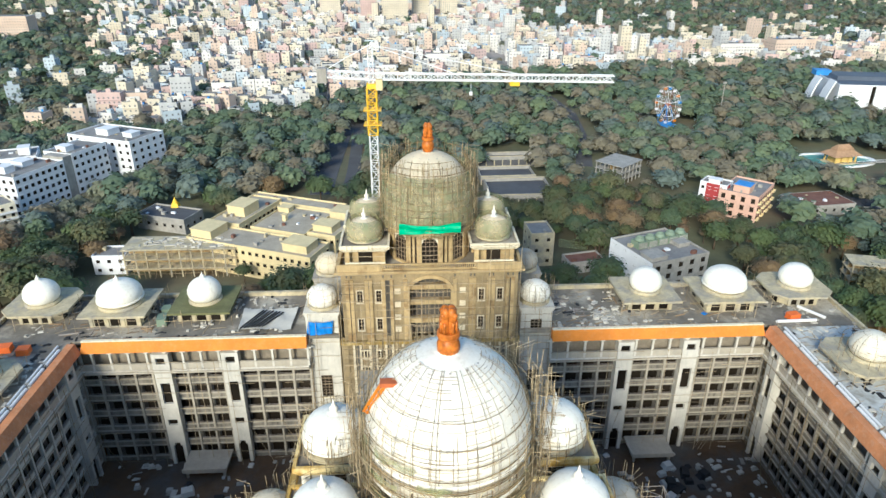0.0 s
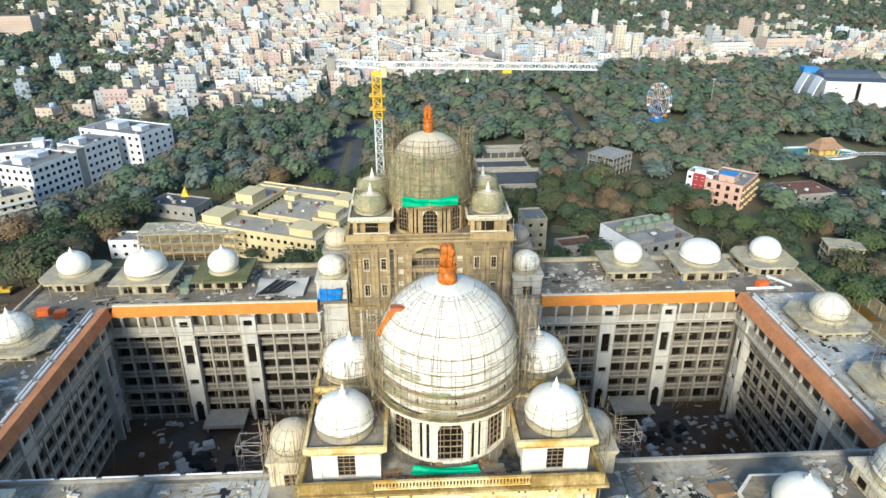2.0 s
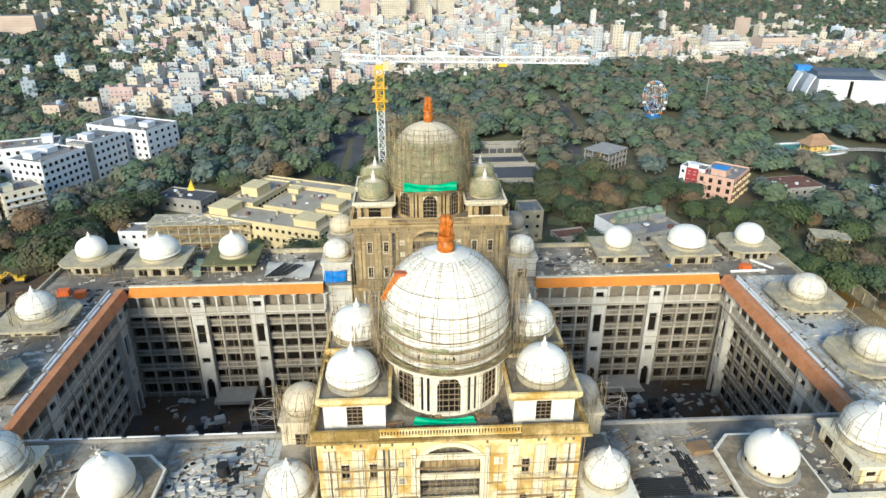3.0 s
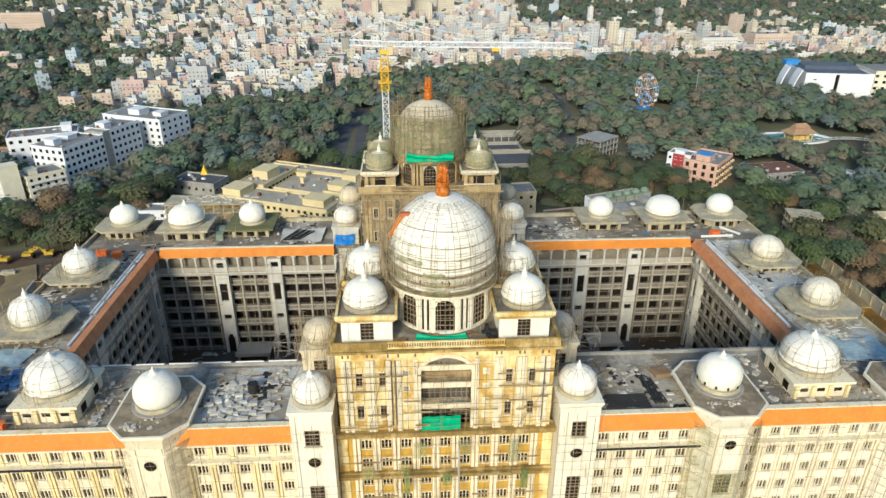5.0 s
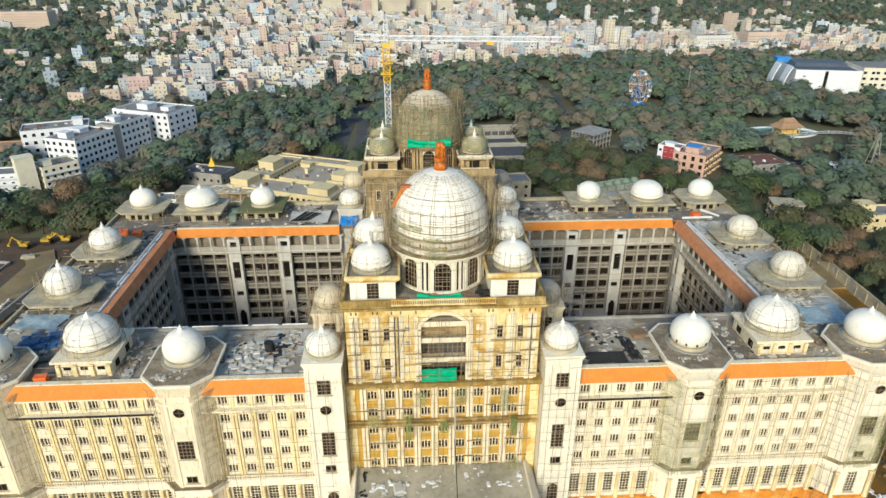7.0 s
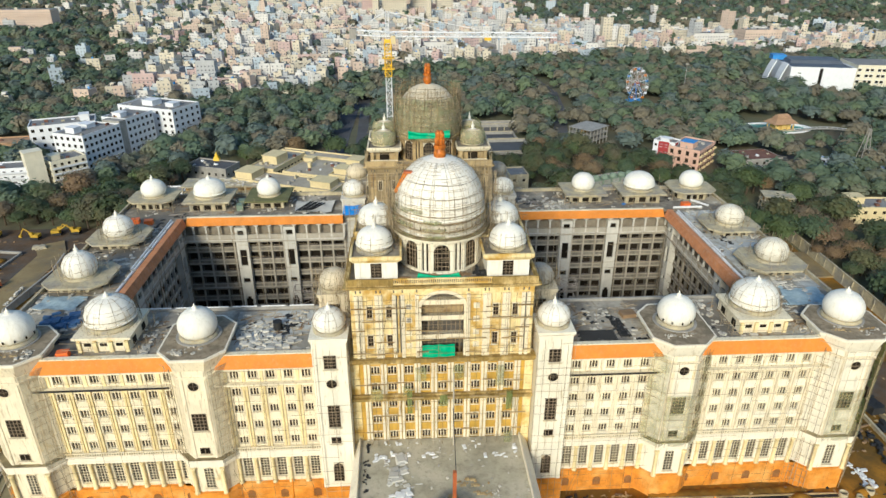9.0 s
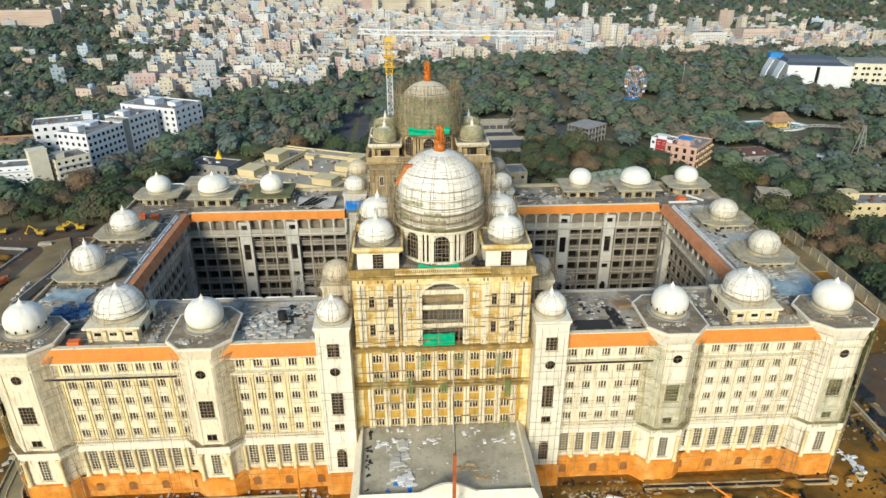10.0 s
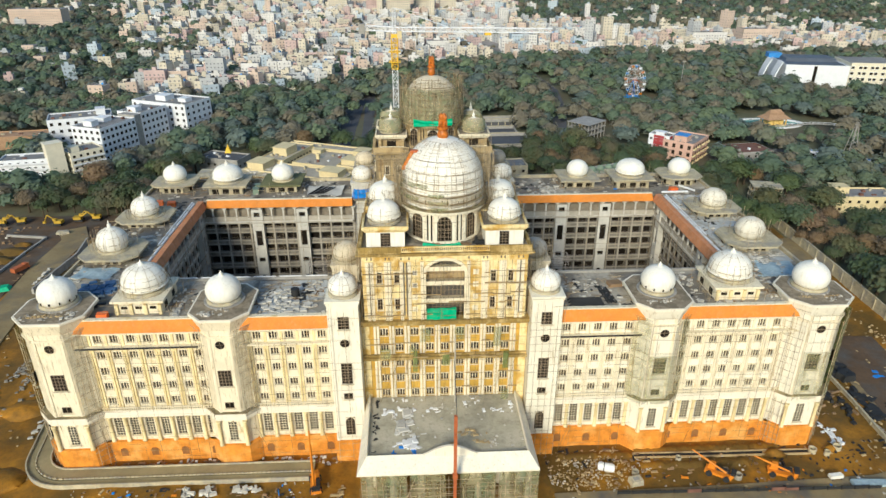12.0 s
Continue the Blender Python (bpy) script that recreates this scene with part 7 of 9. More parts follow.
heap("site_rubble", -145, -96, -30, 70, 0.3, 150, 0.15, 0.6, BROWN, "stones strewn on the side yard", 76, 0.35, 2.0)
heap("yard_stores", 93.5, 109, 8, 60, 0.3, 240, 0.2, 0.8, PLANK, "timber and scrap stored along the side wing", 510, 0.5, 5.0)
heap("yard_stores", 93.5, 109, 4, 60, 0.3, 90, 0.4, 1.4, BLACKM, "dark sheets and drums stored along the side wing", 511, 0.5, 2.0)
heap("yard_stores", 112, 144, -6, 70, 0.3, 140, 0.2, 0.7, BROWN, "brown spoil and broken concrete in the side yard", 512, 0.5, 2.0)
heap("yard_stores", 112, 144, -10, 40, 0.3, 60, 0.15, 0.3, STEELP, "rusty steel lengths in the side yard", 513, 0.5, 16.0)
tagged(single("dark_yard", strip([(124, 0), (126, 20), (128, 44)], 17.0, 0.0, 0.66, Mesh()), COURT, "dark trampled soil of the side yard", "ground"), kind="structure")
heap("dark_stacks", 113, 122, 6, 18, 0.3, 60, 0.8, 2.6, BLACKM, "dark sheets piled beyond the low wall", 78, 0.15, 2.0)
heap("blue_sheets", 124, 129, 21, 26, 0.3, 8, 0.8, 2.0, BLUET, "blue sheets in the side yard", 79, 0.2, 1.6)
heap("block_stacks", 94, 98, -16.5, -15.5, 0.62, 6, 0.4, 0.6, PVC, "white pipes lying on the site road", 80, 0.5, 9.0)
heap("dark_stacks", 104, 118, 22, 36, 0.3, 40, 0.8, 2.4, BLACKM, "dark piled material in the side yard", 77, 0.5, 2.0)



def soil_heap(x, y, r, h, seed, label="loose orange soil heap on the site"):
    rng = random.Random(seed)
    b = Mesh()
    prof = [(r, 0.2), (r * 0.8, h * 0.35), (r * 0.5, h * 0.75), (r * 0.2, h * 0.97), (0.1, h)]
    b.lathe(0, 0, prof, 18)
    b.v = [(x + px * (1.5 + 0.25 * math.sin(3 * px + seed)), y + py * (0.8 + 0.2 * math.cos(2 * py + seed)), pz + 0.2 * rng.random() * (pz > 0.3)) for px, py, pz in b.v]
    return single("earth_mound", b, MUD, label, "soil heap", "soil heaps")


for k, (x, y, r, h) in enumerate(((104, 36, 4, 1.0), (94.5, -4.9, 1.7, 1.3), (79.8, -5.9, 2.0, 1.6), (-104, -6, 5, 1.2), (-110, 20, 5, 1.4), (-108, 40, 6, 1.6), (128, -22, 7, 1.4), (-122, -24, 7, 1.2))):
    soil_heap(x, y, r, h, k)

RC = (-88.0, 3.2)   # the middle of the ramp's bend


def bend(r):
    """A line parallel to the wing at the distance r from the bend's middle, round the corner and on along the side."""
    return [(-31, RC[1] - r), (-60, RC[1] - r)] + [(RC[0] - r * math.sin(a), RC[1] - r * math.cos(a)) for a in [radians(t) for t in range(0, 81, 8)]] + [(RC[0] - r * 0.985 - 2.0, RC[1] + 10), (RC[0] - r * 0.985 - 3.5, RC[1] + 22)]


tagged(single("ramp_road", strip(bend(8.4), 2.9, 0.0, 1.0, Mesh()), RAMP, "curved grey concrete ramp road before the wing", "road"), kind="structure")
tagged(single("ramp_lane", strip(bend(11.1), 1.7, 0.0, 0.8, Mesh()), RAMP, "narrow grey lane along the ramp road", "road"), kind="structure")
for r, w, z in ((6.85, 0.3, 1.35), (11.95 + 0.15, 0.3, 1.25)):
    single("kerb_wall", strip(bend(r), w, 0.0, z, Mesh()), SLAB, "low pale kerb wall along the ramp road", "kerb", "kerb walls")
kerb = thing("kerb_row", "row of pale kerb stones between the two lanes", "kerb", "kerb walls")
stone = Mesh().hull([(-0.40, -0.15), (0.40, -0.15), (0.40, 0.15), (-0.40, 0.15)], 0, [(-0.38, -0.12), (0.38, -0.12), (0.38, 0.12), (-0.38, 0.12)], 0.3).data("kerb_stone", [SLAB])
line = bend(10.05)
for (xa, ya), (xb, yb) in zip(line[:-2], line[1:]):
    n = max(1, round(math.hypot(xb - xa, yb - ya) / 1.0))
    for k in range(n):
        part("kerb_stone", stone, None, kerb, "", pose(xa + (xb - xa) * (k + 0.5) / n, ya + (yb - ya) * (k + 0.5) / n, 0.98, 0, 0, math.degrees(math.atan2(yb - ya, xb - xa))))
tagged(single("site_road", strip([(24, -20), (60, -19.5), (100, -18), (112, -15)], 8.0, 0.0, 0.5, Mesh()), ROADM, "grey muddy site road before the wing", "road"), kind="structure")
tagged(single("site_road", strip([(-128, -40), (-135, 20), (-142.5, 73), (-146, 105), (-146, 131), (-152, 142)], 10.5, 0.0, 0.62, Mesh()), ROADM, "wide dusty site road beside the palace", "road"), kind="structure")
tagged(single("site_road", strip([(118, -40), (119, 20), (124, 60), (126, 110)], 7.0, 0.0, 0.62, Mesh()), ROADM, "dark site road beside the palace", "road"), kind="structure")


def yard_wall(pts, h, label, material=SLAB):
    ob = thing("yard_wall", label, "wall", "yard walls")
    part("panels", strip(pts, 0.35, 0, h, Mesh()), material, ob)
    part("coping", strip(pts, 0.6, h, h + 0.2, Mesh()), material, ob)
    for (xa, ya), (xb, yb) in zip(pts, pts[1:]):
        n = int(math.hypot(xb - xa, yb - ya) / 6)
        for i in range(n):
            x, y = xa + (xb - xa) * i / n, ya + (yb - ya) * i / n
            part("buttress", Mesh().box(x - 0.4, x + 0.4, y - 0.25, y + 0.25, 0, h - 0.3), material, ob)


tagged(single("rear_yard", Mesh().box(-112, 150, 97, 118, 0.0, 0.75).box(-60, 60, 118, 150, 0.0, 0.7), ROADM, "dusty paved yard behind the palace", "yard"), kind="structure")
yard_wall([(146, -60), (147, 40), (149, 80), (151, 134)], 4.6, "tall pale concrete wall round the site")
yard_wall([(110.2, -3), (110.8, 10), (111.1, 24.4), (110, 40)], 1.2, "low concrete wall in the side yard")


def mobile_crane(x, y, rz, boom, lift, label, paint=ORANGEM):
    ob = thing("mobile_crane", label, "crane", "mobile cranes", (x, y, 0.6), rz)
    part("chassis", Mesh().box(-3.0, 3.0, -1.15, 1.15, 0.7, 1.35).box(-3.3, -2.4, -1.0, 1.0, 1.3, 2.1), paint, ob)
    cab = part("cab", Mesh().hull([(0.9, -1.0), (2.6, -1.0), (2.6, 0.1), (0.9, 0.1)], 1.35, [(1.0, -0.9), (2.2, -0.9), (2.2, 0.0), (1.0, 0.0)], 3.0), paint, ob)
    part("cab_window", Mesh().box(1.1, 2.3, -1.02, -0.94, 2.0, 2.75), GLASS, cab)
    for wx in (-1.9, 1.9):
        for wy in (-1.15, 1.15):
            part("wheel", Mesh().lathe(0, 0, [(0.35, -0.25), (0.7, -0.25), (0.75, 0), (0.7, 0.25), (0.35, 0.25)], 16, smooth=False), BLACKM, ob, "black tyre", pose(wx, wy, 0.72, 90, 0, 0))
    part("boom", Mesh().tube((-1.6, 0.4, 1.9), (-1.6 + boom, 0.4, 1.9 + lift), 0.27).tube((-1.6 + boom * 0.6, 0.4, 1.9 + lift * 0.6), (-1.6 + boom * 1.35, 0.4, 1.9 + lift * 1.35), 0.17), paint, ob)
    part("counterweight", Mesh().box(-3.6, -2.5, -0.95, 0.95, 2.1, 2.7), BLACKM, ob, "dark counterweight")
    part("bonnet", Mesh().hull([(-2.3, -1.1), (0.7, -1.1), (0.7, -0.1), (-2.3, -0.1)], 1.35, [(-2.2, -1.0), (0.6, -1.0), (0.6, -0.2), (-2.2, -0.2)], 2.05), BLACKM, ob, "dark engine bonnet")
    part("hook_line", Mesh().tube((-1.6 + boom * 1.35, 0.4, 1.9 + lift * 1.35), (-1.6 + boom * 1.35, 0.4, 1.0), 0.05), BLACKM, ob)


mobile_crane(63.0, -12.6, 146, 6.0, 2.4, "orange mobile crane with lowered boom on the mud")
mobile_crane(77.6, -13.2, 158, 6.0, 1.8, "orange mobile crane with long boom on the mud")
mobile_crane(-30.0, -11.5, 100, 5.0, 7.5, "orange mobile crane with raised boom on the mud")


def excavator(x, y, rz, label):
    ob = thing("excavator", label, "excavator", "excavators", (x, y, 0.6), rz)
    for s in (-1, 1):
        part("track", Mesh().hull([(-1.9, s * 1.1 - 0.3), (1.9, s * 1.1 - 0.3), (1.9, s * 1.1 + 0.3), (-1.9, s * 1.1 + 0.3)], 0, [(-1.6, s * 1.1 - 0.3), (1.6, s * 1.1 - 0.3), (1.6, s * 1.1 + 0.3), (-1.6, s * 1.1 + 0.3)], 0.9), BLACKM, ob)
    part("house", Mesh().box(-2.0, 1.2, -1.3, 1.3, 0.95, 2.1), YELD, ob)
    part("cab", Mesh().box(0.2, 1.5, 0.2, 1.3, 2.1, 3.1), YELD, ob)
    part("arm", Mesh().tube((1.0, -0.3, 1.8), (4.5, -0.3, 4.2), 0.28).tube((4.5, -0.3, 4.2), (6.2, -0.3, 1.4), 0.22).box(5.8, 6.8, -0.9, 0.3, 0.4, 1.3), YELD, ob)


tagged(single("side_field", Mesh().box(-232, -112, -40, 158, -0.04, 0.07), COURT, "bare orange earth beside the site road", "ground"), kind="structure")
for pts in ([(-161, 100), (-160, 118), (-158.5, 133)], [(-178, 104), (-161, 100)], [(-176, 136), (-158.5, 133)]):
    yard_wall(pts, 0.9, "low grey concrete wall in the dug field", BARE)
yard_wall([(-139.5, 84), (-138.3, 97), (-136.8, 112), (-139, 127)], 2.8, "tall grey compound wall beside the site road", BARE)
tagged(single("earth_strip", strip([(-154.5, 84), (-155.5, 105), (-155, 131)], 8.0, 0.0, 0.3, Mesh()), COURT, "dark damp earth along the site road", "ground"), kind="structure")
for k, (x, y, r, h) in enumerate(((-168, 112, 5.5, 1.6), (-166, 120, 4.5, 1.8), (-173, 118, 5, 1.3), (-165, 127, 2.6, 1.2))):
    soil_heap(x, y, r, h, 20 + k, "orange heap of dug earth in the side field")
heap("wall_stones", -143.2, -141.4, 87, 103, 0.62, 26, 0.35, 0.9, STONEW, "row of white stones along the site road", 420, 0.6, 1.6)
heap("stock_pile", -158, -152, 135, 140, 0.3, 24, 0.6, 1.6, SLAB, "pale stacked boards by the machines", 421, 0.5, 2.5)
single("green_cover", Mesh().hull([(-153.2, 86), (-149.6, 87.2), (-150.4, 90.8), (-154, 89.8)], 0.3, [(-152.6, 86.8), (-150.4, 87.6), (-150.9, 89.9), (-153.2, 89.2)], 1.7), GREENT, "green sheet drawn over a low pile", "tarpaulin")
heap("site_litter", -190, -135, 90, 145, 0.1, 90, 0.3, 1.2, PLANK, "earth clods and rubble in the dug field", 410, 0.4, 3.0)
heap("site_litter", -190, -135, 90, 145, 0.1, 25, 0.3, 0.9, RUBBLE, "pale rubble in the dug field", 411, 0.4, 2.0)
heap("site_rubble", -126, -108, 20, 46, 0.3, 110, 0.2, 0.9, GALLERY, "grey broken concrete piled beside the corner", 412, 0.4, 2.5)
heap("site_rubble", -122, -106, 20, 40, 0.3, 14, 0.2, 0.7, RUBBLE, "pale broken concrete piled beside the corner", 413, 0.5, 2.5)
for x, y, a in ((-184, 148, 10), (-177, 149.5, 190), (-160, 147, 175), (-153, 151, 5), (-146, 152, 185)):
    excavator(x, y, a, "yellow tracked excavator at the edge of the trees")


def truck(x, y, rz, label, body=WHITEM, size=1.0):
    ob = thing("truck", label, "truck", "site trucks", (x, y, 0.6), rz)
    ob.scale = (size, size, size)
    part("bed", Mesh().box(-3.2, 1.4, -1.15, 1.15, 0.8, 2.4), body, ob)
    part("cab", Mesh().hull([(1.6, -1.1), (3.2, -1.1), (3.2, 1.1), (1.6, 1.1)], 0.7, [(1.6, -1.05), (2.9, -1.05), (2.9, 1.05), (1.6, 1.05)], 2.6), body, ob)
    for wx in (-2.2, 2.2):
        for wy in (-1.0, 1.0):
            part("wheel", Mesh().lathe(0, 0, [(0.5, -0.2), (0.5, 0.2)], 14, smooth=False), BLACKM, ob, "", pose(wx, wy, 0.5, 90, 0, 0))


truck(-153, 102, 68, "dusty red flatbed truck beside the site road", REDM)
truck(-144.5, 58, 80, "grey truck on the site road", BARE)
truck(89.8, -14.8, 4, "small pale pickup truck on the mud", DOMEW, 0.5)
truck(-99, 88, 80, "pale truck by the rear corner")


# ---- buildings round about ----
def block(name, corner, rz, w, d, h, floors, bays, wall, roofm, label, category="building", group="neighbouring buildings", side_bays=None, ww=1.3, wh=1.4, bulk=(), parapet=0.8):
    """A plain building: corner is its near-left foot, w runs along rz, d behind it. bulk: boxes (u0, u1, v0, v1, h) on the roof."""
    ob = thing(name, label, category, group, (corner[0], corner[1], 0), rz)
    part("wall", Mesh().box(0, w, 0, d, 0, h), wall, ob)
    part("roof", Mesh().box(0.3, w - 0.3, 0.3, d - 0.3, h, h + 0.12), roofm, ob)
    part("parapet", Mesh().box(0, w, 0, 0.3, h, h + parapet).box(0, w, d - 0.3, d, h, h + parapet).box(0, 0.3, 0.3, d - 0.3, h, h + parapet).box(w - 0.3, w, 0.3, d - 0.3, h, h + parapet), wall, ob)
    fh = h / floors
    pane = Mesh().box(-ww / 2, ww / 2, -0.05, 0.03, -wh / 2, wh / 2).box(-ww / 2 - 0.12, ww / 2 + 0.12, -0.22, 0.03, -wh / 2 - 0.14, -wh / 2, 1).box(-ww / 2 - 0.12, ww / 2 + 0.12, -0.3, 0.03, wh / 2, wh / 2 + 0.12, 1).data("window", [GLASS, wall])
    side_bays = side_bays or max(2, int(bays * d / w))
    for k in range(floors):
        z = fh * (k + 0.55)
        for i in range(bays):
            part("window", pane, None, ob, "", facing(w * (i + 0.5) / bays, 0, z))
        for i in range(side_bays):
            v = d * (i + 0.5) / side_bays
            part("window", pane, None, ob, "", facing(w, v, z, 90))
            part("window", pane, None, ob, "", facing(0, v, z, -90))
    rb = random.Random(int(abs(corner[0]) * 7 + abs(corner[1])))
    for i in range(min(9, int(w * d / 60))):
        u, v, a, c = rb.uniform(1.5, w - 3), rb.uniform(1.5, d - 3), rb.uniform(0.4, 1.3), rb.uniform(0.4, 1.1)
        part("roof_unit", Mesh().box(u, u + a * 1.6, v, v + c * 1.6, h + 0.1, h + 0.5 + rb.random()).box(u - 0.06, u + a * 1.6 + 0.06, v - 0.06, v + c * 1.6 + 0.06, h + 0.1, h + 0.25), rb.choice((OFFICEW, BARE, BARE, SLAB, RUST)), ob)
    for u0, u1, v0, v1, hh in bulk:
        part("roof_room", Mesh().box(u0, u1, v0, v1, h, h + hh).box(u0 - 0.3, u1 + 0.3, v0 - 0.3, v1 + 0.3, h + hh, h + hh + 0.25), wall, ob)
    return ob


block("office_building", (-184, 307), -24, 42, 24, 19, 5, 9, OFFICEW, FLATROOF, "white five-storey office block with a flat cluttered roof", bulk=((14, 22, 6, 14, 3.2), (30, 36, 8, 14, 2.2)), ww=1.7, wh=1.8)
block("office_building", (-176, 238), 69, 27, 20, 18, 5, 8, OFFICEW, FLATROOF, "long white office block with small dark windows", bulk=((4, 9, 9, 15, 3), (14, 20, 10, 17, 2.4)), ww=1.7, wh=1.8)
block("office_building", (-164.5, 268), 69, 22, 17, 19.5, 5, 6, OFFICEW, FLATROOF, "long white office block with small dark windows", bulk=((3, 8, 6, 12, 2.6),), ww=1.7, wh=1.8)
single("stair_slab", Mesh().box(-0.2, 4.6, 0.0, 12, 0, 20).turned((-166.3, 263.5, 0), 69), BARE, "dark recessed stair core between white blocks", "building", "neighbouring buildings")
block("office_building", (-216, 262), 22, 34, 18, 17, 4, 8, OFFICEW, FLATROOF, "white office wing with a dark flat roof", bulk=((26, 31, 6, 12, 3.5),), ww=1.7, wh=1.8)
low = block("office_building", (-181, 211), 46, 17, 13, 12.5, 4, 5, CREAMW, FLATROOF, "cream four-storey building with long balconies among trees", bulk=((2, 6, 3, 8, 2.6),))
flats = block("apartment_building", (-214, 204), 10, 26, 12, 11, 4, 7, OFFICEW, FLATROOF, "pale apartment block with long balconies among trees")
for ob, w in ((low, 17), (flats, 26)):
    for k in range(4):
        part("balcony", Mesh().box(0.2, w - 0.2, -1.3, -0.01, 2.9 * k + 0.6, 2.9 * k + 0.75).box(0.2, w - 0.2, -1.3, -1.15, 2.9 * k + 0.75, 2.9 * k + 1.5), OFFICEW, ob, "white balcony band")
single("stair_slab", Mesh().box(0, 8, 0, 6.5, 0, 19).box(-0.2, 8.2, -0.2, 6.7, 19, 19.5).turned((-189.5, 205.5, 0), 40), CREAMW, "tall cream stair tower beside the balconied block", "building", "neighbouring buildings")
block("long_shed", (-262, 262), 8, 46, 14, 7, 1, 8, BROOF, BROOF, "long low sheds with orange roofs")
block("government_building", (-88, 186), -23, 53, 14, 11.5, 3, 18, OFFICEY, TANROOF, "long yellow office building with grey flat roof", bulk=((1, 10, 2, 12, 3.2), (40, 50, 3, 11, 3.0)))
block("government_building", (-83, 200), -23, 14, 30, 12.5, 3, 5, OFFICEY, TANROOF, "yellow office building with stair block", bulk=((3, 11, 8, 18, 4),))
block("government_building", (-66, 195), -23, 24, 24, 11.5, 3, 8, OFFICEY, TANROOF, "yellow office building with wide grey roof", bulk=((8, 9.6, 10, 11.5, 2.6), (1, 6, 18, 22, 2)))
block("government_building", (-43, 186), -23, 12, 30, 12.5, 3, 4, OFFICEY, TANROOF, "yellow office building with stepped roof", bulk=((1, 9, 3, 10, 2.6), (1, 8, 16, 24, 3.0)))
block("government_building", (-74, 227), -23, 44, 8, 11.5, 3, 14, OFFICEY, TANROOF, "yellow rear office range")
block("plant_building", (79.5, 156), 20, 25, 24, 11.0, 3, 5, BARE, FLATROOF, "grey rendered plant building with white gable", ww=1.8, wh=2.0, bulk=((1, 8, 2, 8, 1.5), (18, 23, 8, 14, 1.6)))
single("gable_wall", Mesh().box(-0.3, -0.05, 0, 24, 0, 11.7).turned((79.5, 156, 0), 20), OFFICEW, "white painted gable wall of the plant building", "wall")
for i in range(5):
    c = thing("cooling_tower", "green ribbed cooling tower with a domed fan hood", "cooling tower", "cooling towers", (79.5 + 4.6 * i * math.cos(radians(20)), 171.5 + 4.6 * i * math.sin(radians(20)), 11.15), 20)
    part("casing", Mesh().hull([(-2.1, -2.3), (2.1, -2.3), (2.1, 2.3), (-2.1, 2.3)], 0, [(-2.0, -2.2), (2.0, -2.2), (2.0, 2.2), (-2.0, 2.2)], 2.6), CHILL, c)
    for k in range(4):
        part("louvre", Mesh().box(-1.8, 1.8, -2.42, -2.28, 0.3 + 0.55 * k, 0.62 + 0.55 * k), BARE, c)
    part("fan_hood", Mesh().lathe(0, 0, [(2.0, 2.6), (1.9, 3.1), (1.5, 3.5), (1.45, 3.9), (1.2, 3.9), (1.2, 2.9)], 20), CHILL, c)
block("small_house", (41, 179), 4, 9, 12, 13, 3, 2, SLAB, FLATROOF, "pale narrow block with a blank buff wall")
block("small_house", (55, 172), 12, 14, 8, 4, 1, 3, BARE, RUST, "low grey sheds behind the palace")
single("green_sheet", Mesh().quad([(53, 186, 5), (64, 183, 4.2), (66, 190, 4.4), (55, 193, 5.2)]), NETG, "green plastic sheet roof on sheds", "tarpaulin")
pink = block("apartment_building", (147, 217), 48, 24, 17, 11.3, 3, 7, PINK, FLATROOF, "pink four-storey house with grey end wall", ww=1.7, wh=2.3, bulk=((3, 10, 5, 12, 3.0),))
for k in range(3):
    for i in (0, 2, 4, 6):
        u, z = 24 * (i + 0.5) / 7, 3.77 * k
        part("balcony", Mesh().box(u - 1.5, u + 1.5, -1.2, -0.01, z + 0.9, z + 1.05).box(u - 1.5, u + 1.5, -1.2, -1.1, z + 1.05, z + 1.75).box(u - 1.5, u - 1.4, -1.1, -0.01, z + 1.05, z + 1.75).box(u + 1.4, u + 1.5, -1.1, -0.01, z + 1.05, z + 1.75), OFFICEY, pink, "cream balcony")
block("apartment_building", (138, 229), 48, 9, 12, 12.4, 3, 3, OFFICEW, FLATROOF, "white house with crimson painted panels", bulk=((2, 6, 4, 9, 1.6),))
single("painted_panel", Mesh().box(-0.12, -0.01, 3, 9, 4.4, 12.8).box(0.5, 4.5, -0.14, -0.01, 8.6, 12.8).turned((138, 229, 0), 48), CRIMSON, "crimson painted wall panels on a white house", "panel")
single("blue_cover", Mesh().box(3, 10, 5, 12, 14.56, 14.8).turned((147, 217, 0), 48), BLUER, "blue sheet cover on the pink house roof", "roof")


def frame_building(corner, rz, w, d, floors, fh, nx, ny, label, material=BARE):
    ob = thing("unfinished_building", label, "building", "unfinished buildings", (corner[0], corner[1], 0), rz)
    for k in range(floors):
        part("slab", Mesh().box(-0.6, w + 0.6, -0.6, d + 0.6, fh * (k + 1) - 0.3, fh * (k + 1)), material, ob)
        part("beam", Mesh().box(0, w, -0.1, 0.3, fh * (k + 1) - 0.75, fh * (k + 1) - 0.31), material, ob)
        part("rear_wall", Mesh().box(0, w, d * 0.45, d * 0.45 + 0.2, fh * k, fh * (k + 1) - 0.31), BROWN, ob)
    for i in range(nx + 1):
        for j in range(ny + 1):
            x, y = w * i / nx, d * j / ny
            part("post", Mesh().box(x - 0.22, x + 0.22, y - 0.22, y + 0.22, 0, fh * floors - 0.31), material, ob)
    return ob


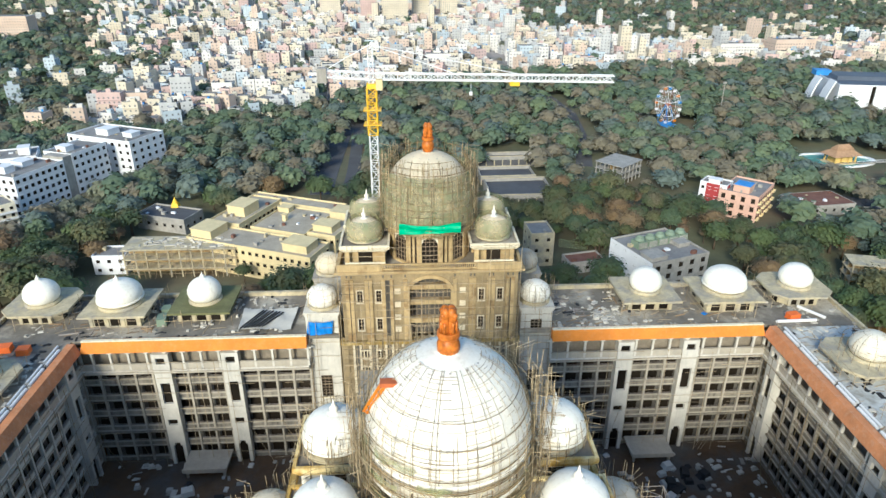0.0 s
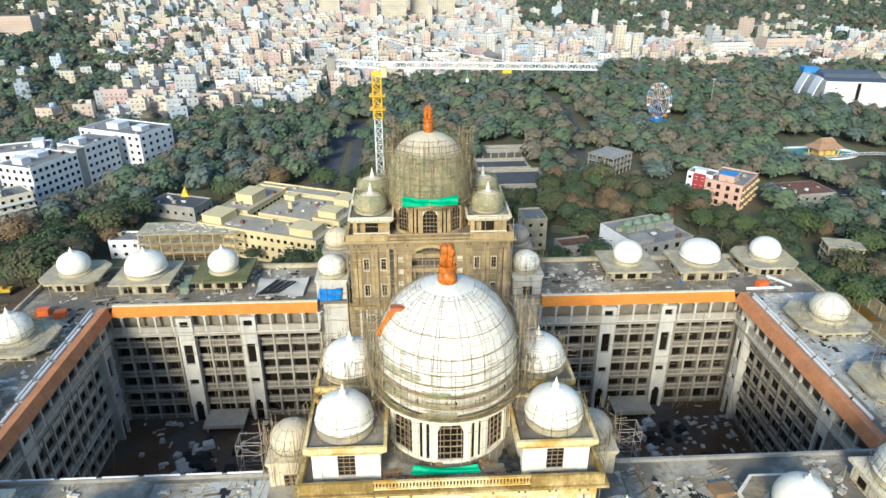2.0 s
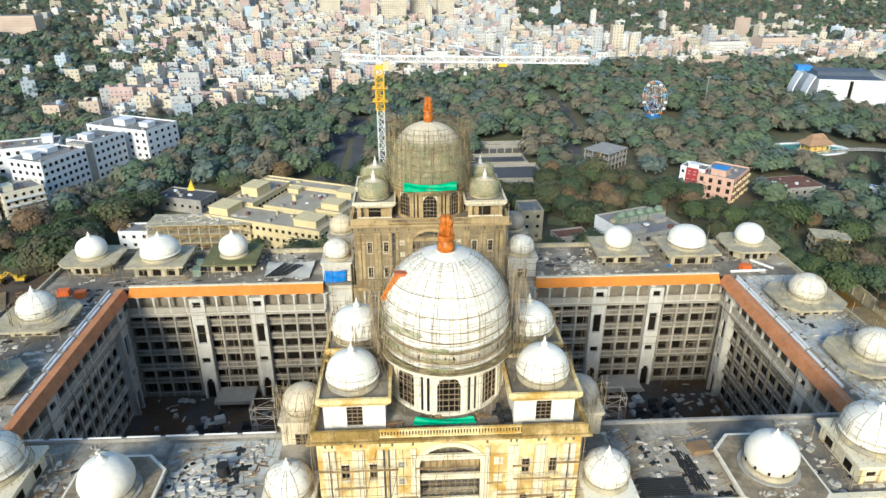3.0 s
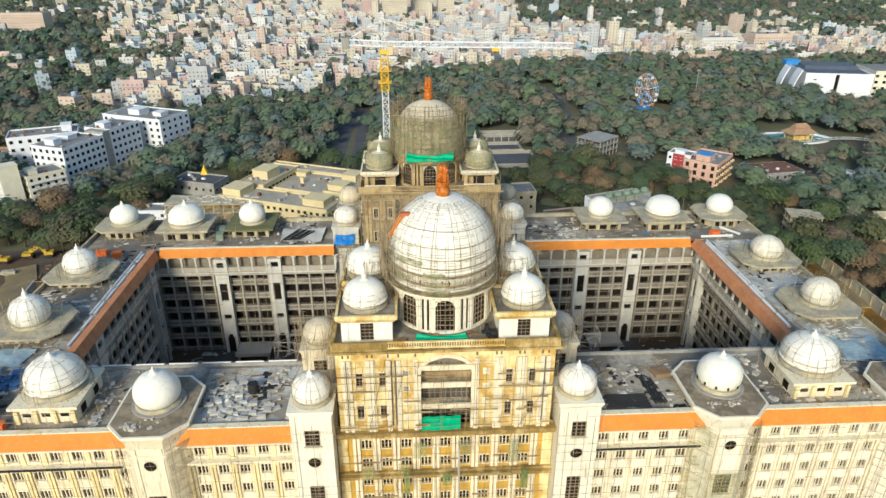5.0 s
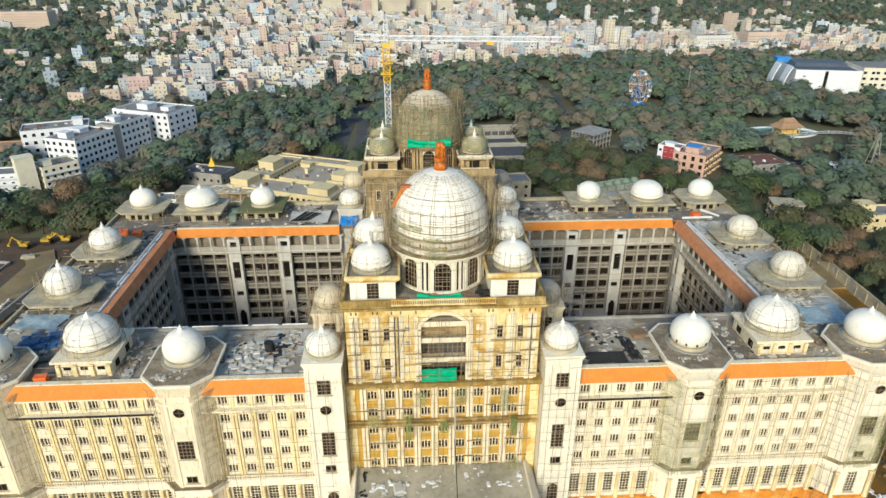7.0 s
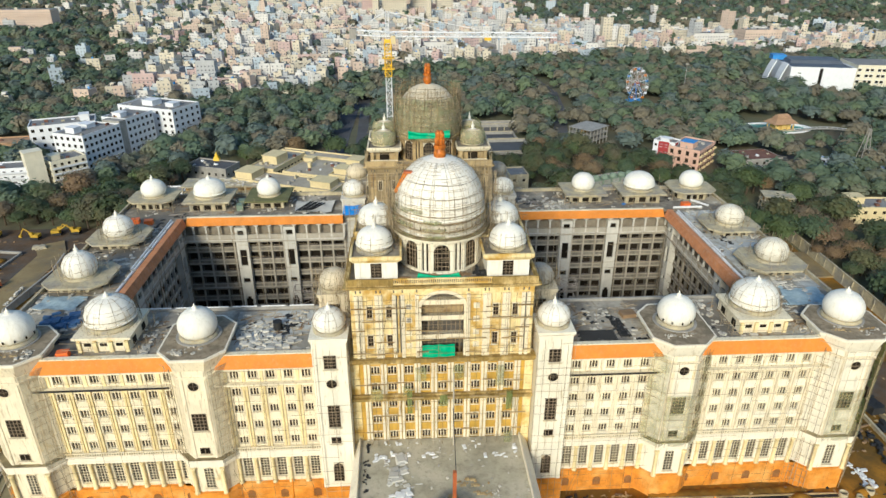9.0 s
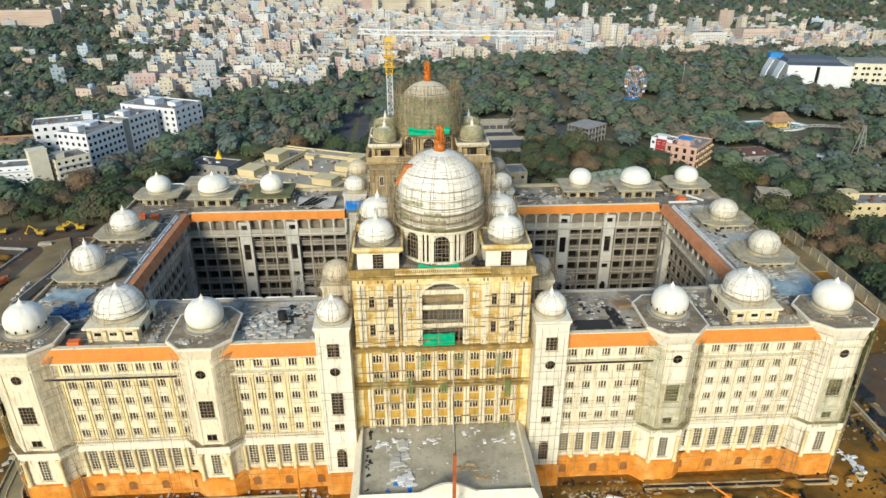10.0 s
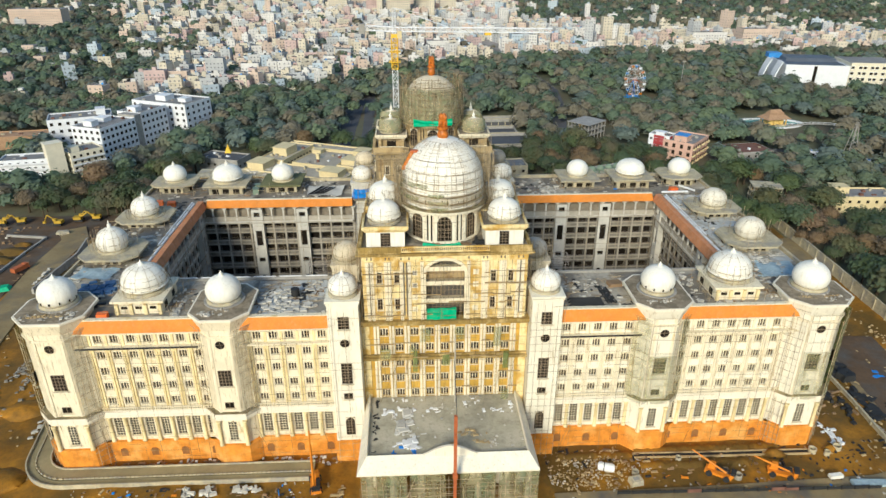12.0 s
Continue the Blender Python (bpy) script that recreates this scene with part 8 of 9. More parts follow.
frame_building((-108, 177), 0, 40, 11, 3, 3.8, 10, 2, "unfinished concrete frame with open storeys", SLAB)
b = Mesh()
pole_wall(b, -109, -67, 0, 13, lambda u, d, z: (u, 176.0 - d, z), 1.8, 1.9, 0.07, random.Random(91), 0.8)
single("scaffolding", b, BAMBOOL, "bamboo scaffolding on the unfinished concrete frame", "scaffolding", "scaffolding", "stuff")
heap("roof_litter", -107, -69, 178, 187, 11.42, 90, 0.3, 1.2, RUBBLE, "boards and forms on the frame roof", 401, 0.3, 4.0)
block("small_house", (-121, 180), 0, 12, 9, 7, 2, 3, OFFICEW, FLATROOF, "white rendered annex beside the concrete frame")
frame_building((102.4, 267.5), 42, 18, 15, 3, 3.3, 5, 3, "roofed concrete shell building among trees")
frame_building((153, 158), -14, 12, 8, 3, 3.0, 3, 2, "small unfinished house with a pale bare frame", SLAB)
single("blue_cover", Mesh().quad([(92, 262, 0.8), (99, 256, 0.6), (103, 260, 0.9), (96, 267, 1.2)]), BLUER, "blue plastic sheet on the ground by the shell", "tarpaulin")
block("villa", (186, 146), -4, 28, 13, 7, 2, 7, OFFICEY, FLATROOF, "long yellow villa with a grey roof terrace", bulk=((1, 8, 6, 12, 3),))
block("villa", (218, 140), -4, 16, 12, 6, 2, 5, CREAM, FLATROOF, "pale villa behind trees")
block("long_shed", (172, 222), 8, 26, 17, 5, 1, 6, BARE, RUST, "workshop shed with a rusted sheet roof", parapet=0.2)
def terrace_building(corner, w, d, h, label):
    """A low roofless concrete stand: dark deck between pale walls on posts."""
    ob = thing("grandstand", label, "stand", "neighbouring buildings", (corner[0], corner[1], 0), 2)
    part("deck", Mesh().box(0.4, w - 0.4, 0.4, d - 0.4, 0, h - 1.6), ASPH, ob, "dark deck")
    part("front_wall", Mesh().box(0, w, 0, 0.4, h - 1.9, h), BARE, ob)
    part("back_wall", Mesh().box(0, w, d - 0.4, d, 0, h), BARE, ob)
    for u in (0, w - 0.4):
        part("side_wall", Mesh().box(u, u + 0.4, 0.4, d - 0.4, 0, h), BARE, ob)
    part("coping", Mesh().box(-0.2, w + 0.2, -0.2, 0.6, h, h + 0.3), SLAB, ob, "pale coping beam")
    part("coping", Mesh().box(-0.2, w + 0.2, d - 0.6, d + 0.2, h, h + 0.3), SLAB, ob, "pale coping beam")
    for i in range(8):
        u = (w - 0.5) * i / 7
        part("post", Mesh().box(u, u + 0.5, -0.1, 0.4, 0, h - 1.9), SLAB, ob)


terrace_building((33, 238), 30, 24, 7, "roofless grey stand with a dark deck and pale beams")
terrace_building((32, 272), 28, 16, 4.5, "low grey stand with a dark deck and pale beams")
terrace_building((33, 300), 32, 8, 6, "long narrow grey stand with pale beams")
block("white_wall_shed", (214, 234), -42, 60, 3, 4, 1, 14, OFFICEW, BLUER, "long white wall with a blue roof strip", parapet=0.2)
block("temple_hall", (-121, 224), -20, 24, 13, 6, 1, 6, BARE, ASPH, "low grey hall with a small gilded shrine")
sh = thing("shrine_tower", "gilded stepped shrine tower on a low hall", "shrine", "", (-107, 233, 6.2))
sh.scale = (0.75, 0.75, 0.75)
part("base", Mesh().hull([(-2.2, -2.2), (2.2, -2.2), (2.2, 2.2), (-2.2, 2.2)], 0, [(-1.6, -1.6), (1.6, -1.6), (1.6, 1.6), (-1.6, 1.6)], 2.4), YELM, sh)
part("spire", Mesh().lathe(0, 0, [(1.7, 2.4), (1.5, 3.0), (1.0, 3.6), (1.1, 4.0), (0.5, 4.7), (0.1, 6.0)], 16), YELM, sh)

# the great white hall
hl = thing("exhibition_hall", "huge white hall with curved fins and a blue-edged roof", "hall", "", (307, 423, 0), -11)
part("wall", Mesh().box(0, 22.2, 0, 50, 0, 17.4).box(25.0, 50, 0, 50, 0, 17.4).box(22.2, 25.0, 1.2, 50, 0, 17.4), OFFICEW, hl)
part("dark_slot", Mesh().box(22.3, 24.9, 0.8, 1.1, 0, 17.3), GLASS, hl, "dark vertical glass slot")
part("roof", Mesh().box(1, 49, 1.5, 49, 17.4, 17.55), SLATE, hl, "dark slate-blue sheet roof")
part("raised_roof", Mesh().hull([(6, 22), (48, 22), (48, 48), (6, 48)], 17.56, [(7, 25), (47, 25), (47, 46), (7, 46)], 20.0), SLATE, hl, "raised dark sheet roof")
part("parapet", Mesh().box(0, 50, 0, 0.5, 17.4, 18.3).box(0, 0.5, 0.5, 50, 17.4, 18.3).box(49.5, 50, 0.5, 50, 17.4, 18.3), OFFICEW, hl)
part("roof_edge", Mesh().box(-3, 8, 40, 49.5, 17.6, 21.5), BLUER, hl, "blue sheet roof corner")
part("annexe", Mesh().box(50.05, 88, -1, 36, 0, 20.5).box(49.8, 88.2, -1.3, -1.0, 20.0, 21.2), CREAMW, hl, "cream annexe with large windows")
part("annexe_roof", Mesh().box(50.6, 87, 0, 35, 20.5, 20.65), FLATROOF, hl)
for i, x in enumerate((-4.0, -9.0)):
    b = Mesh()
    rings = []
    for k in range(11):
        xa = x - 4 + 5.5 * (k / 10) ** 1.8
        rings.append(b.pts([(xa, 2 + 14 * i, 2.0 * k), (xa + 0.9, 2 + 14 * i, 2.0 * k), (xa + 0.9, 14 + 14 * i, 2.0 * k), (xa, 14 + 14 * i, 2.0 * k)]))
    for p, q in zip(rings, rings[1:]):
        for c in range(4):
            b.face([p[c], p[(c + 1) % 4], q[(c + 1) % 4], q[c]])
    b.face(list(rings[-1]))
    part("fin", b, OFFICEW, hl, "curved white fin wall")
pane = Mesh().box(-1.2, 1.2, -0.06, 0.02, -1.0, 1.0).box(-1.4, 1.4, -0.5, 0.02, 1.05, 1.25, 1).box(-1.4, 1.4, -0.3, 0.02, -1.25, -1.02, 1).data("window", [GLASS, OFFICEW])
for u in (51.6, 57.5, 61.0, 66.5, 70.0, 75.5, 79.0):
    for k in range(4):
        part("window", pane, None, hl, "", facing(u, -1, 3.5 + 4.6 * k))


# pond, bridge and pavilion on the island
single("pond", Mesh().prism([(232 + 24 * math.cos(a), 303 + 12 * math.sin(a)) for a in [2 * math.pi * i / 40 for i in range(40)]], -0.05, 0.12), WATER, "round green pond with a pale rim", "water", "", "structure")
b = Mesh()
for i in range(40):
    a0, a1 = 2 * math.pi * i / 40, 2 * math.pi * (i + 1) / 40
    b.hull([(232 + r * math.cos(a), 303 + r * 0.5 * math.sin(a)) for r, a in ((24, a0), (26, a0), (26, a1), (24, a1))], 0, [(232 + r * math.cos(a), 303 + r * 0.5 * math.sin(a)) for r, a in ((24, a0), (26, a0), (26, a1), (24, a1))], 0.9)
single("pond_rim", b, OFFICEW, "pale stone rim round the pond", "kerb")
pv = thing("garden_pavilion", "garden pavilion with a tiered brown hipped roof", "pavilion", "", (236, 300, 0), 10)
part("base", Mesh().box(-8, 8, -5, 5, 0, 1.0), SLAB, pv)
for x in (-6.5, -2.2, 2.2, 6.5):
    for y in (-4, 4):
        part("post", Mesh().box(x - 0.3, x + 0.3, y - 0.3, y + 0.3, 1, 5), CREAM, pv)
part("hall", Mesh().box(-5.5, 5.5, -3, 3, 1, 5), CREAM, pv)
part("roof", Mesh().hull([(-9, -6), (9, -6), (9, 6), (-9, 6)], 5, [(-5, -2), (5, -2), (5, 2), (-5, 2)], 8).hull([(-5.5, -2.5), (5.5, -2.5), (5.5, 2.5), (-5.5, 2.5)], 8.2, [(-3.5, -0.2), (3.5, -0.2), (3.5, 0.2), (-3.5, 0.2)], 10.6), BROOF, pv, "brown tiled hipped roof")
br = thing("foot_bridge", "arched white foot bridge over the pond", "bridge", "", (0, 0, 0))
pts = [(243 + 3.2 * i, 296 - 0.55 * i, 1.0 + 1.8 * math.sin(math.pi * i / 12)) for i in range(13)]
for p, q in zip(pts, pts[1:]):
    part("span", Mesh().hull([(p[0], p[1] - 1), (q[0], q[1] - 1), (q[0], q[1] + 1), (p[0], p[1] + 1)], p[2] - 0.5, [(p[0], p[1] - 1), (q[0], q[1] - 1), (q[0], q[1] + 1), (p[0], p[1] + 1)], p[2]), BARE, br)
    part("rail", Mesh().tube((p[0], p[1] - 1, p[2] + 1), (q[0], q[1] - 1, q[2] + 1), 0.12).tube((p[0], p[1] - 1, p[2]), (p[0], p[1] - 1, p[2] + 1), 0.12), OFFICEW, br)


def big_wheel(x, y, rz, r):
    ob = thing("ferris_wheel", "tall ferris wheel with coloured spokes and cabins", "ferris wheel", "", (x, y, 0), rz)
    zc = r + 2.5
    for s in (-0.9, 0.9):
        for k in (1.0, 0.72):
            b = Mesh()
            for i in range(32):
                a0, a1 = 2 * math.pi * i / 32, 2 * math.pi * (i + 1) / 32
                b.tube((k * r * math.cos(a0), s, zc + k * r * math.sin(a0)), (k * r * math.cos(a1), s, zc + k * r * math.sin(a1)), 0.12)
            part("rim", b, WHITEM, ob)
        b = Mesh()
        for i in range(16):
            a0 = 2 * math.pi * i / 16
            b.tube((0, s, zc), (r * math.cos(a0), s, zc + r * math.sin(a0)), 0.10, i % 3)
        part("spokes", b, [REDM, WHITEM, WHITEM], ob)
    part("hub", Mesh().tube((0, -1.6, zc), (0, 1.6, zc), 0.7, 0, 12), REDM, ob)
    for s in (-1.8, 1.8):
        part("leg", Mesh().tube((0, s, zc), (-6, s * 1.6, 0), 0.25).tube((0, s, zc), (6, s * 1.6, 0), 0.25), BLUER, ob)
    cabins = (WHITEM, BLUER, ORANGEM)
    for i in range(16):
        a0 = 2 * math.pi * i / 16
        part("cabin", Mesh().hull([(-0.6, -0.8), (0.6, -0.8), (0.6, 0.8), (-0.6, 0.8)], -1.8, [(-0.8, -0.8), (0.8, -0.8), (0.8, 0.8), (-0.8, 0.8)], -0.4), cabins[i % 3], ob, "", pose(r * math.cos(a0), 0, zc + r * math.sin(a0)))
    part("platform", Mesh().box(-8, 8, -4, 4, 0, 1.2), BLUER, ob)


big_wheel(168, 386, -70, 11.4)
single("floodlight_mast", Mesh().tube((207, 392, 0), (207, 392, 26), 0.25, 0, 8).box(205.8, 208.2, 391.5, 392.5, 26, 27), BARE, "slim floodlight mast among the trees", "mast")
py = thing("lattice_pylon", "steel lattice pylon beside the road", "pylon", "", (234, 214, 0))
for a, c in ((-1, -1), (1, -1), (1, 1), (-1, 1)):
    part("leg", Mesh().tube((3 * a, 3 * c, 0), (0.4 * a, 0.4 * c, 24), 0.2), BARE, py)
for k in range(6):
    w0 = 3 - 2.6 * k / 6
    part("bracing", Mesh().tube((-w0, -w0, 4 * k), (w0, -w0, 4 * k + 3), 0.12).tube((w0, -w0, 4 * k), (-w0, -w0, 4 * k + 3), 0.12), BARE, py)

# roads behind
for pts, w, lab in (([(-48, 262), (-48, 300), (-46, 400), (-43, 470)], 12, "dark old avenue between trees"), ([(-34, 262), (-34, 300), (-37, 400), (-37, 470)], 7, "second lane of the old avenue between trees"),
                    ([(92, 300), (103, 350), (111, 420), (104, 490), (80, 560), (70, 700)], 9, "blue-grey road through the park"), ([(200, 246), (222, 232), (262, 200), (300, 175)], 12, "dark road beyond the yard")):
    tagged(single("road", strip(pts, w, -0.05, 0.12, Mesh()), ASPH, lab, "road"), kind="structure")


# ---- the town ----
def edge_y(x):
    return float(np.interp(x, (-900, -260, -187, -144, -87, -40, 9, 194, 353, 520, 900), (420, 380, 352, 392, 404, 470, 515, 560, 575, 560, 600)))


def in_view(x, y, m=25):
    k = y + 128
    return k > 0 and abs(x - 0.052 * k + 4) < 0.70 * k + m


KEEP_OUT = []   # discs (x, y, r) where nothing grows
for x, y, r in ((-163, 306, 26), (-172, 252, 20), (-160, 280, 17), (-196, 275, 22), (-180, 217, 18), (-205, 210, 14), (-240, 272, 26), (-62, 190, 30), (-58, 205, 30), (-45, 200, 30), (-60, 225, 26), (-92, 190, 26), (-108, 229, 15),
                (94, 174, 24), (47, 186, 11), (62, 178, 10), (148, 236, 17), (143, 212, 10), (152, 206, 8), (137, 250, 12), (104, 286, 21), (159, 161, 10), (200, 152, 17), (226, 147, 10), (186, 232, 16), (48, 250, 18), (48, 310, 17), (45, 280, 16),
                (345, 436, 34), (375, 432, 34), (320, 440, 26), (238, 302, 27), (225, 290, 18), (262, 292, 14), (275, 288, 10), (166, 382, 17), (162, 370, 9), (-41, 276, 11), (-40, 290, 12), (-40, 320, 11), (-40, 350, 10), (-40, 380, 9), (98, 330, 6), (104, 352, 7), (107, 374, 8), (109, 396, 8), (110, 420, 9), (108, 442, 9), (104, 466, 9), (98, 488, 8), (103, 252, 9), (236, 276, 13), (226, 284, 14), (222, 232, 9), (250, 210, 9)):
    KEEP_OUT.append((x, y, r))
    if r > 8.5 and y > 120:
        KEEP_OUT.append((x * 0.98, y - 0.6 * r, r * 0.62))


def clear(x, y, m=0.0):
    return all((x - a) ** 2 + (y - b_) ** 2 > (r + m) ** 2 for a, b_, r in KEEP_OUT)


def house_mesh(mb, x, y, w, d, h, rz, rng, m0):
    """One town house: body, parapet, roof room, tank and window rows on the faces towards the open side."""
    c, s = math.cos(rz), math.sin(rz)

    def P(u, v):
        return (x + u * c - v * s, y + u * s + v * c)

    def bx(u0, u1, v0, v1, z0, z1, m):
        mb.prism([P(u0, v0), P(u1, v0), P(u1, v1), P(u0, v1)], z0, z1, m)
    bx(-w / 2, w / 2, -d / 2, d / 2, 0, h, m0)
    bx(-w / 2 + 0.3, w / 2 - 0.3, -d / 2 + 0.3, d / 2 - 0.3, h, h + 0.05, 6)
    bx(-w / 2, w / 2, -d / 2, -d / 2 + 0.25, h + 0.001, h + 0.9, m0)
    bx(-w / 2, -w / 2 + 0.25, -d / 2 + 0.25, d / 2, h + 0.001, h + 0.9, m0)
    if rng.random() < 0.75:
        u, v = rng.uniform(-w / 4, w / 4), rng.uniform(-d / 5, d / 4)
        bx(u - 1.6, u + 1.6, v - 1.5, v + 1.5, h + 0.05, h + 2.6, m0 if rng.random() < 0.6 else rng.randrange(6))
    if rng.random() < 0.4:
        u, v = rng.uniform(-w / 3, w / 3), rng.uniform(-d / 3, d / 3)
        bx(u - 0.7, u + 0.7, v - 0.7, v + 0.7, h + 0.05, h + 1.5, rng.choice((7, 7, 8)))
    fl = max(1, int(h / 3.1))
    nb = max(2, int(w / 3.0))
    for k in range(fl):
        z = 3.1 * k + 1.7
        if rng.random() < 0.35:
            bx(-w / 2, w / 2, -d / 2 - 0.7, -d / 2, z - 1.75, z - 1.6, m0)
        for i in range(nb):
            u = -w / 2 + w * (i + 0.5) / nb
            a, b_ = P(u - 0.55, -d / 2 - 0.04), P(u + 0.55, -d / 2 - 0.04)
            mb.quad([(*a, z - 0.6), (*b_, z - 0.6), (*b_, z + 0.6), (*a, z + 0.6)], 9)
        side = w / 2 + 0.04 if x < 0 else -w / 2 - 0.04
        for i in range(max(1, int(d / 4))):
            v = -d / 2 + d * (i + 0.5) / max(1, int(d / 4))
            a, b_ = P(side, v - 0.5), P(side, v + 0.5)
            mb.quad([(*a, z - 0.6), (*b_, z - 0.6), (*b_, z + 0.6), (*a, z + 0.6)], 9)


CITY = [mat("town_white", (0.66, 0.63, 0.58), 0.85, vary=0.12, scale=0.1, bump=0, stain=0.25, stain_colour=(0.35, 0.33, 0.3), streak=True),
        mat("town_cream", (0.62, 0.55, 0.42), 0.85, vary=0.12, scale=0.1, bump=0, stain=0.25, stain_colour=(0.35, 0.3, 0.22), streak=True),
        mat("town_peach", (0.60, 0.47, 0.37), 0.85, vary=0.12, scale=0.1, bump=0, stain=0.25, stain_colour=(0.35, 0.25, 0.2), streak=True),
        mat("town_grey", (0.47, 0.47, 0.46), 0.9, vary=0.15, scale=0.1, bump=0, stain=0.3, stain_colour=(0.22, 0.21, 0.2), streak=True),
        mat("town_rose", (0.54, 0.40, 0.36), 0.85, vary=0.12, scale=0.1, bump=0),
        mat("town_blue", (0.46, 0.52, 0.56), 0.85, vary=0.12, scale=0.1, bump=0),
        FLATROOF, BLACKM, BLUER, mat("town_window", (0.20, 0.20, 0.21), 0.4, vary=0.3, bump=0)]
tagged(single("town_ground", Mesh().quad([(-225, 430, -0.02), (-187, 372, -0.02), (-144, 402, -0.02), (-87, 414, -0.02), (-40, 480, -0.02), (9, 525, -0.02), (194, 570, -0.02), (353, 585, -0.02), (720, 600, -0.02), (760, 880, -0.02), (155, 900, -0.02), (300, 1900, -0.02), (-811, 1900, -0.02)]), TOWNG, "dusty pale streets of the town", "ground"), kind="structure")
rng = random.Random(77)
houses = []
yy = 350.0
while yy < 1750:
    step = 11.5 + (yy - 350) * 0.007
    k = yy + 128
    xx = -0.70 * k - 20
    while xx < 0.78 * k + 20:
        x, y = xx + rng.uniform(-3, 3), yy + rng.uniform(-3, 3)
        ok = y > edge_y(x) and clear(x, y, 6)
        p = 0.84
        if x < -230:
            p = 0.10 if y < 600 else 0.4
        if x < -0.40 * (y + 128):
            p = 0.06
        if x > 240 and y > 560:
            p = 0.8 if y < 740 else 0.15
        if y > 880 and x > 0.15 * (y + 113):
            p = 0.03
        if y > 1150:
            p *= 0.7
        if abs(x - 85) < 12 and y < 700:
            p = 0.0
        if ok and rng.random() < p:
            h = 3.1 * rng.choice((2, 2, 3, 3, 3, 4, 4, 5)) + 0.4
            if rng.random() < 0.02 and y > 600:
                h = 3.1 * rng.randint(6, 10)
            houses.append((x, y, rng.uniform(6.0, step - 0.5), rng.uniform(6.0, step - 0.5), h, rng.choice((0.06, 0.06, -0.3, 0.35)) + rng.uniform(-0.2, 0.2)))
        xx += step
    yy += step
for x, y, w, d, h in ((-21, 960, 36, 24, 58), (-60, 980, 22, 20, 44), (16, 1000, 24, 20, 40), (60, 1050, 26, 20, 38), (-120, 1040, 30, 22, 36), (-500, 840, 66, 26, 26), (120, 640, 26, 16, 16), (30, 600, 34, 16, 15), (330, 640, 40, 18, 17), (400, 660, 46, 18, 18), (-70, 545, 15, 13, 15), (-209, 426, 16, 11, 17), (-195, 434, 18, 12, 15), (-163, 402, 17, 11, 13), (-170, 459, 15, 12, 21), (-143, 468, 15, 12, 15), (-138, 408, 14, 10, 12), (-124, 430, 16, 11, 13)):
    houses.append((x, y, w, d, h, 0.05))
houses.sort(key=lambda q: (q[0] - 0) ** 2 + (q[1] - 100) ** 2)
wts = (0, 0, 0, 1, 1, 1, 1, 2, 2, 3, 3, 4, 5)
for hx, hy, w, d, h, a in houses[:260]:
    b = Mesh()
    m0 = rng.choice(wts)
    house_mesh(b, 0, 0, w, d, h, 0, rng, m0)
    ob = new("town_house", b.data("town_house", CITY))
    ob.matrix_basis = pose(hx, hy, 0, 0, 0, math.degrees(a))
    tagged(ob, ("white", "cream", "peach", "grey", "rose", "pale blue")[m0] + " flat-roofed town house in the crowded quarter", "house", "town houses")
b = Mesh()
for hx, hy, w, d, h, a in houses[260:]:
    house_mesh(b, hx, hy, w, d, h, a, rng, rng.choice(wts))
tagged(single("distant_town", b, CITY, "distant crowded town of pale flat-roofed houses", "town"), kind="stuff")


# ---- trees ----
def quads_mesh(name, q, material):
    """A mesh of loose quads from an array (n, 4, 3)."""
    n = len(q)
    me = bpy.data.meshes.new(name)
    me.vertices.add(n * 4)
    me.vertices.foreach_set("co", q.reshape(-1).astype(np.float32))
    me.loops.add(n * 4)
    me.loops.foreach_set("vertex_index", np.arange(n * 4, dtype=np.int32))
    me.polygons.add(n)
    me.polygons.foreach_set("loop_start", np.arange(0, n * 4, 4, dtype=np.int32))
    me.materials.append(material)
    me.update(calc_edges=True)
    return me


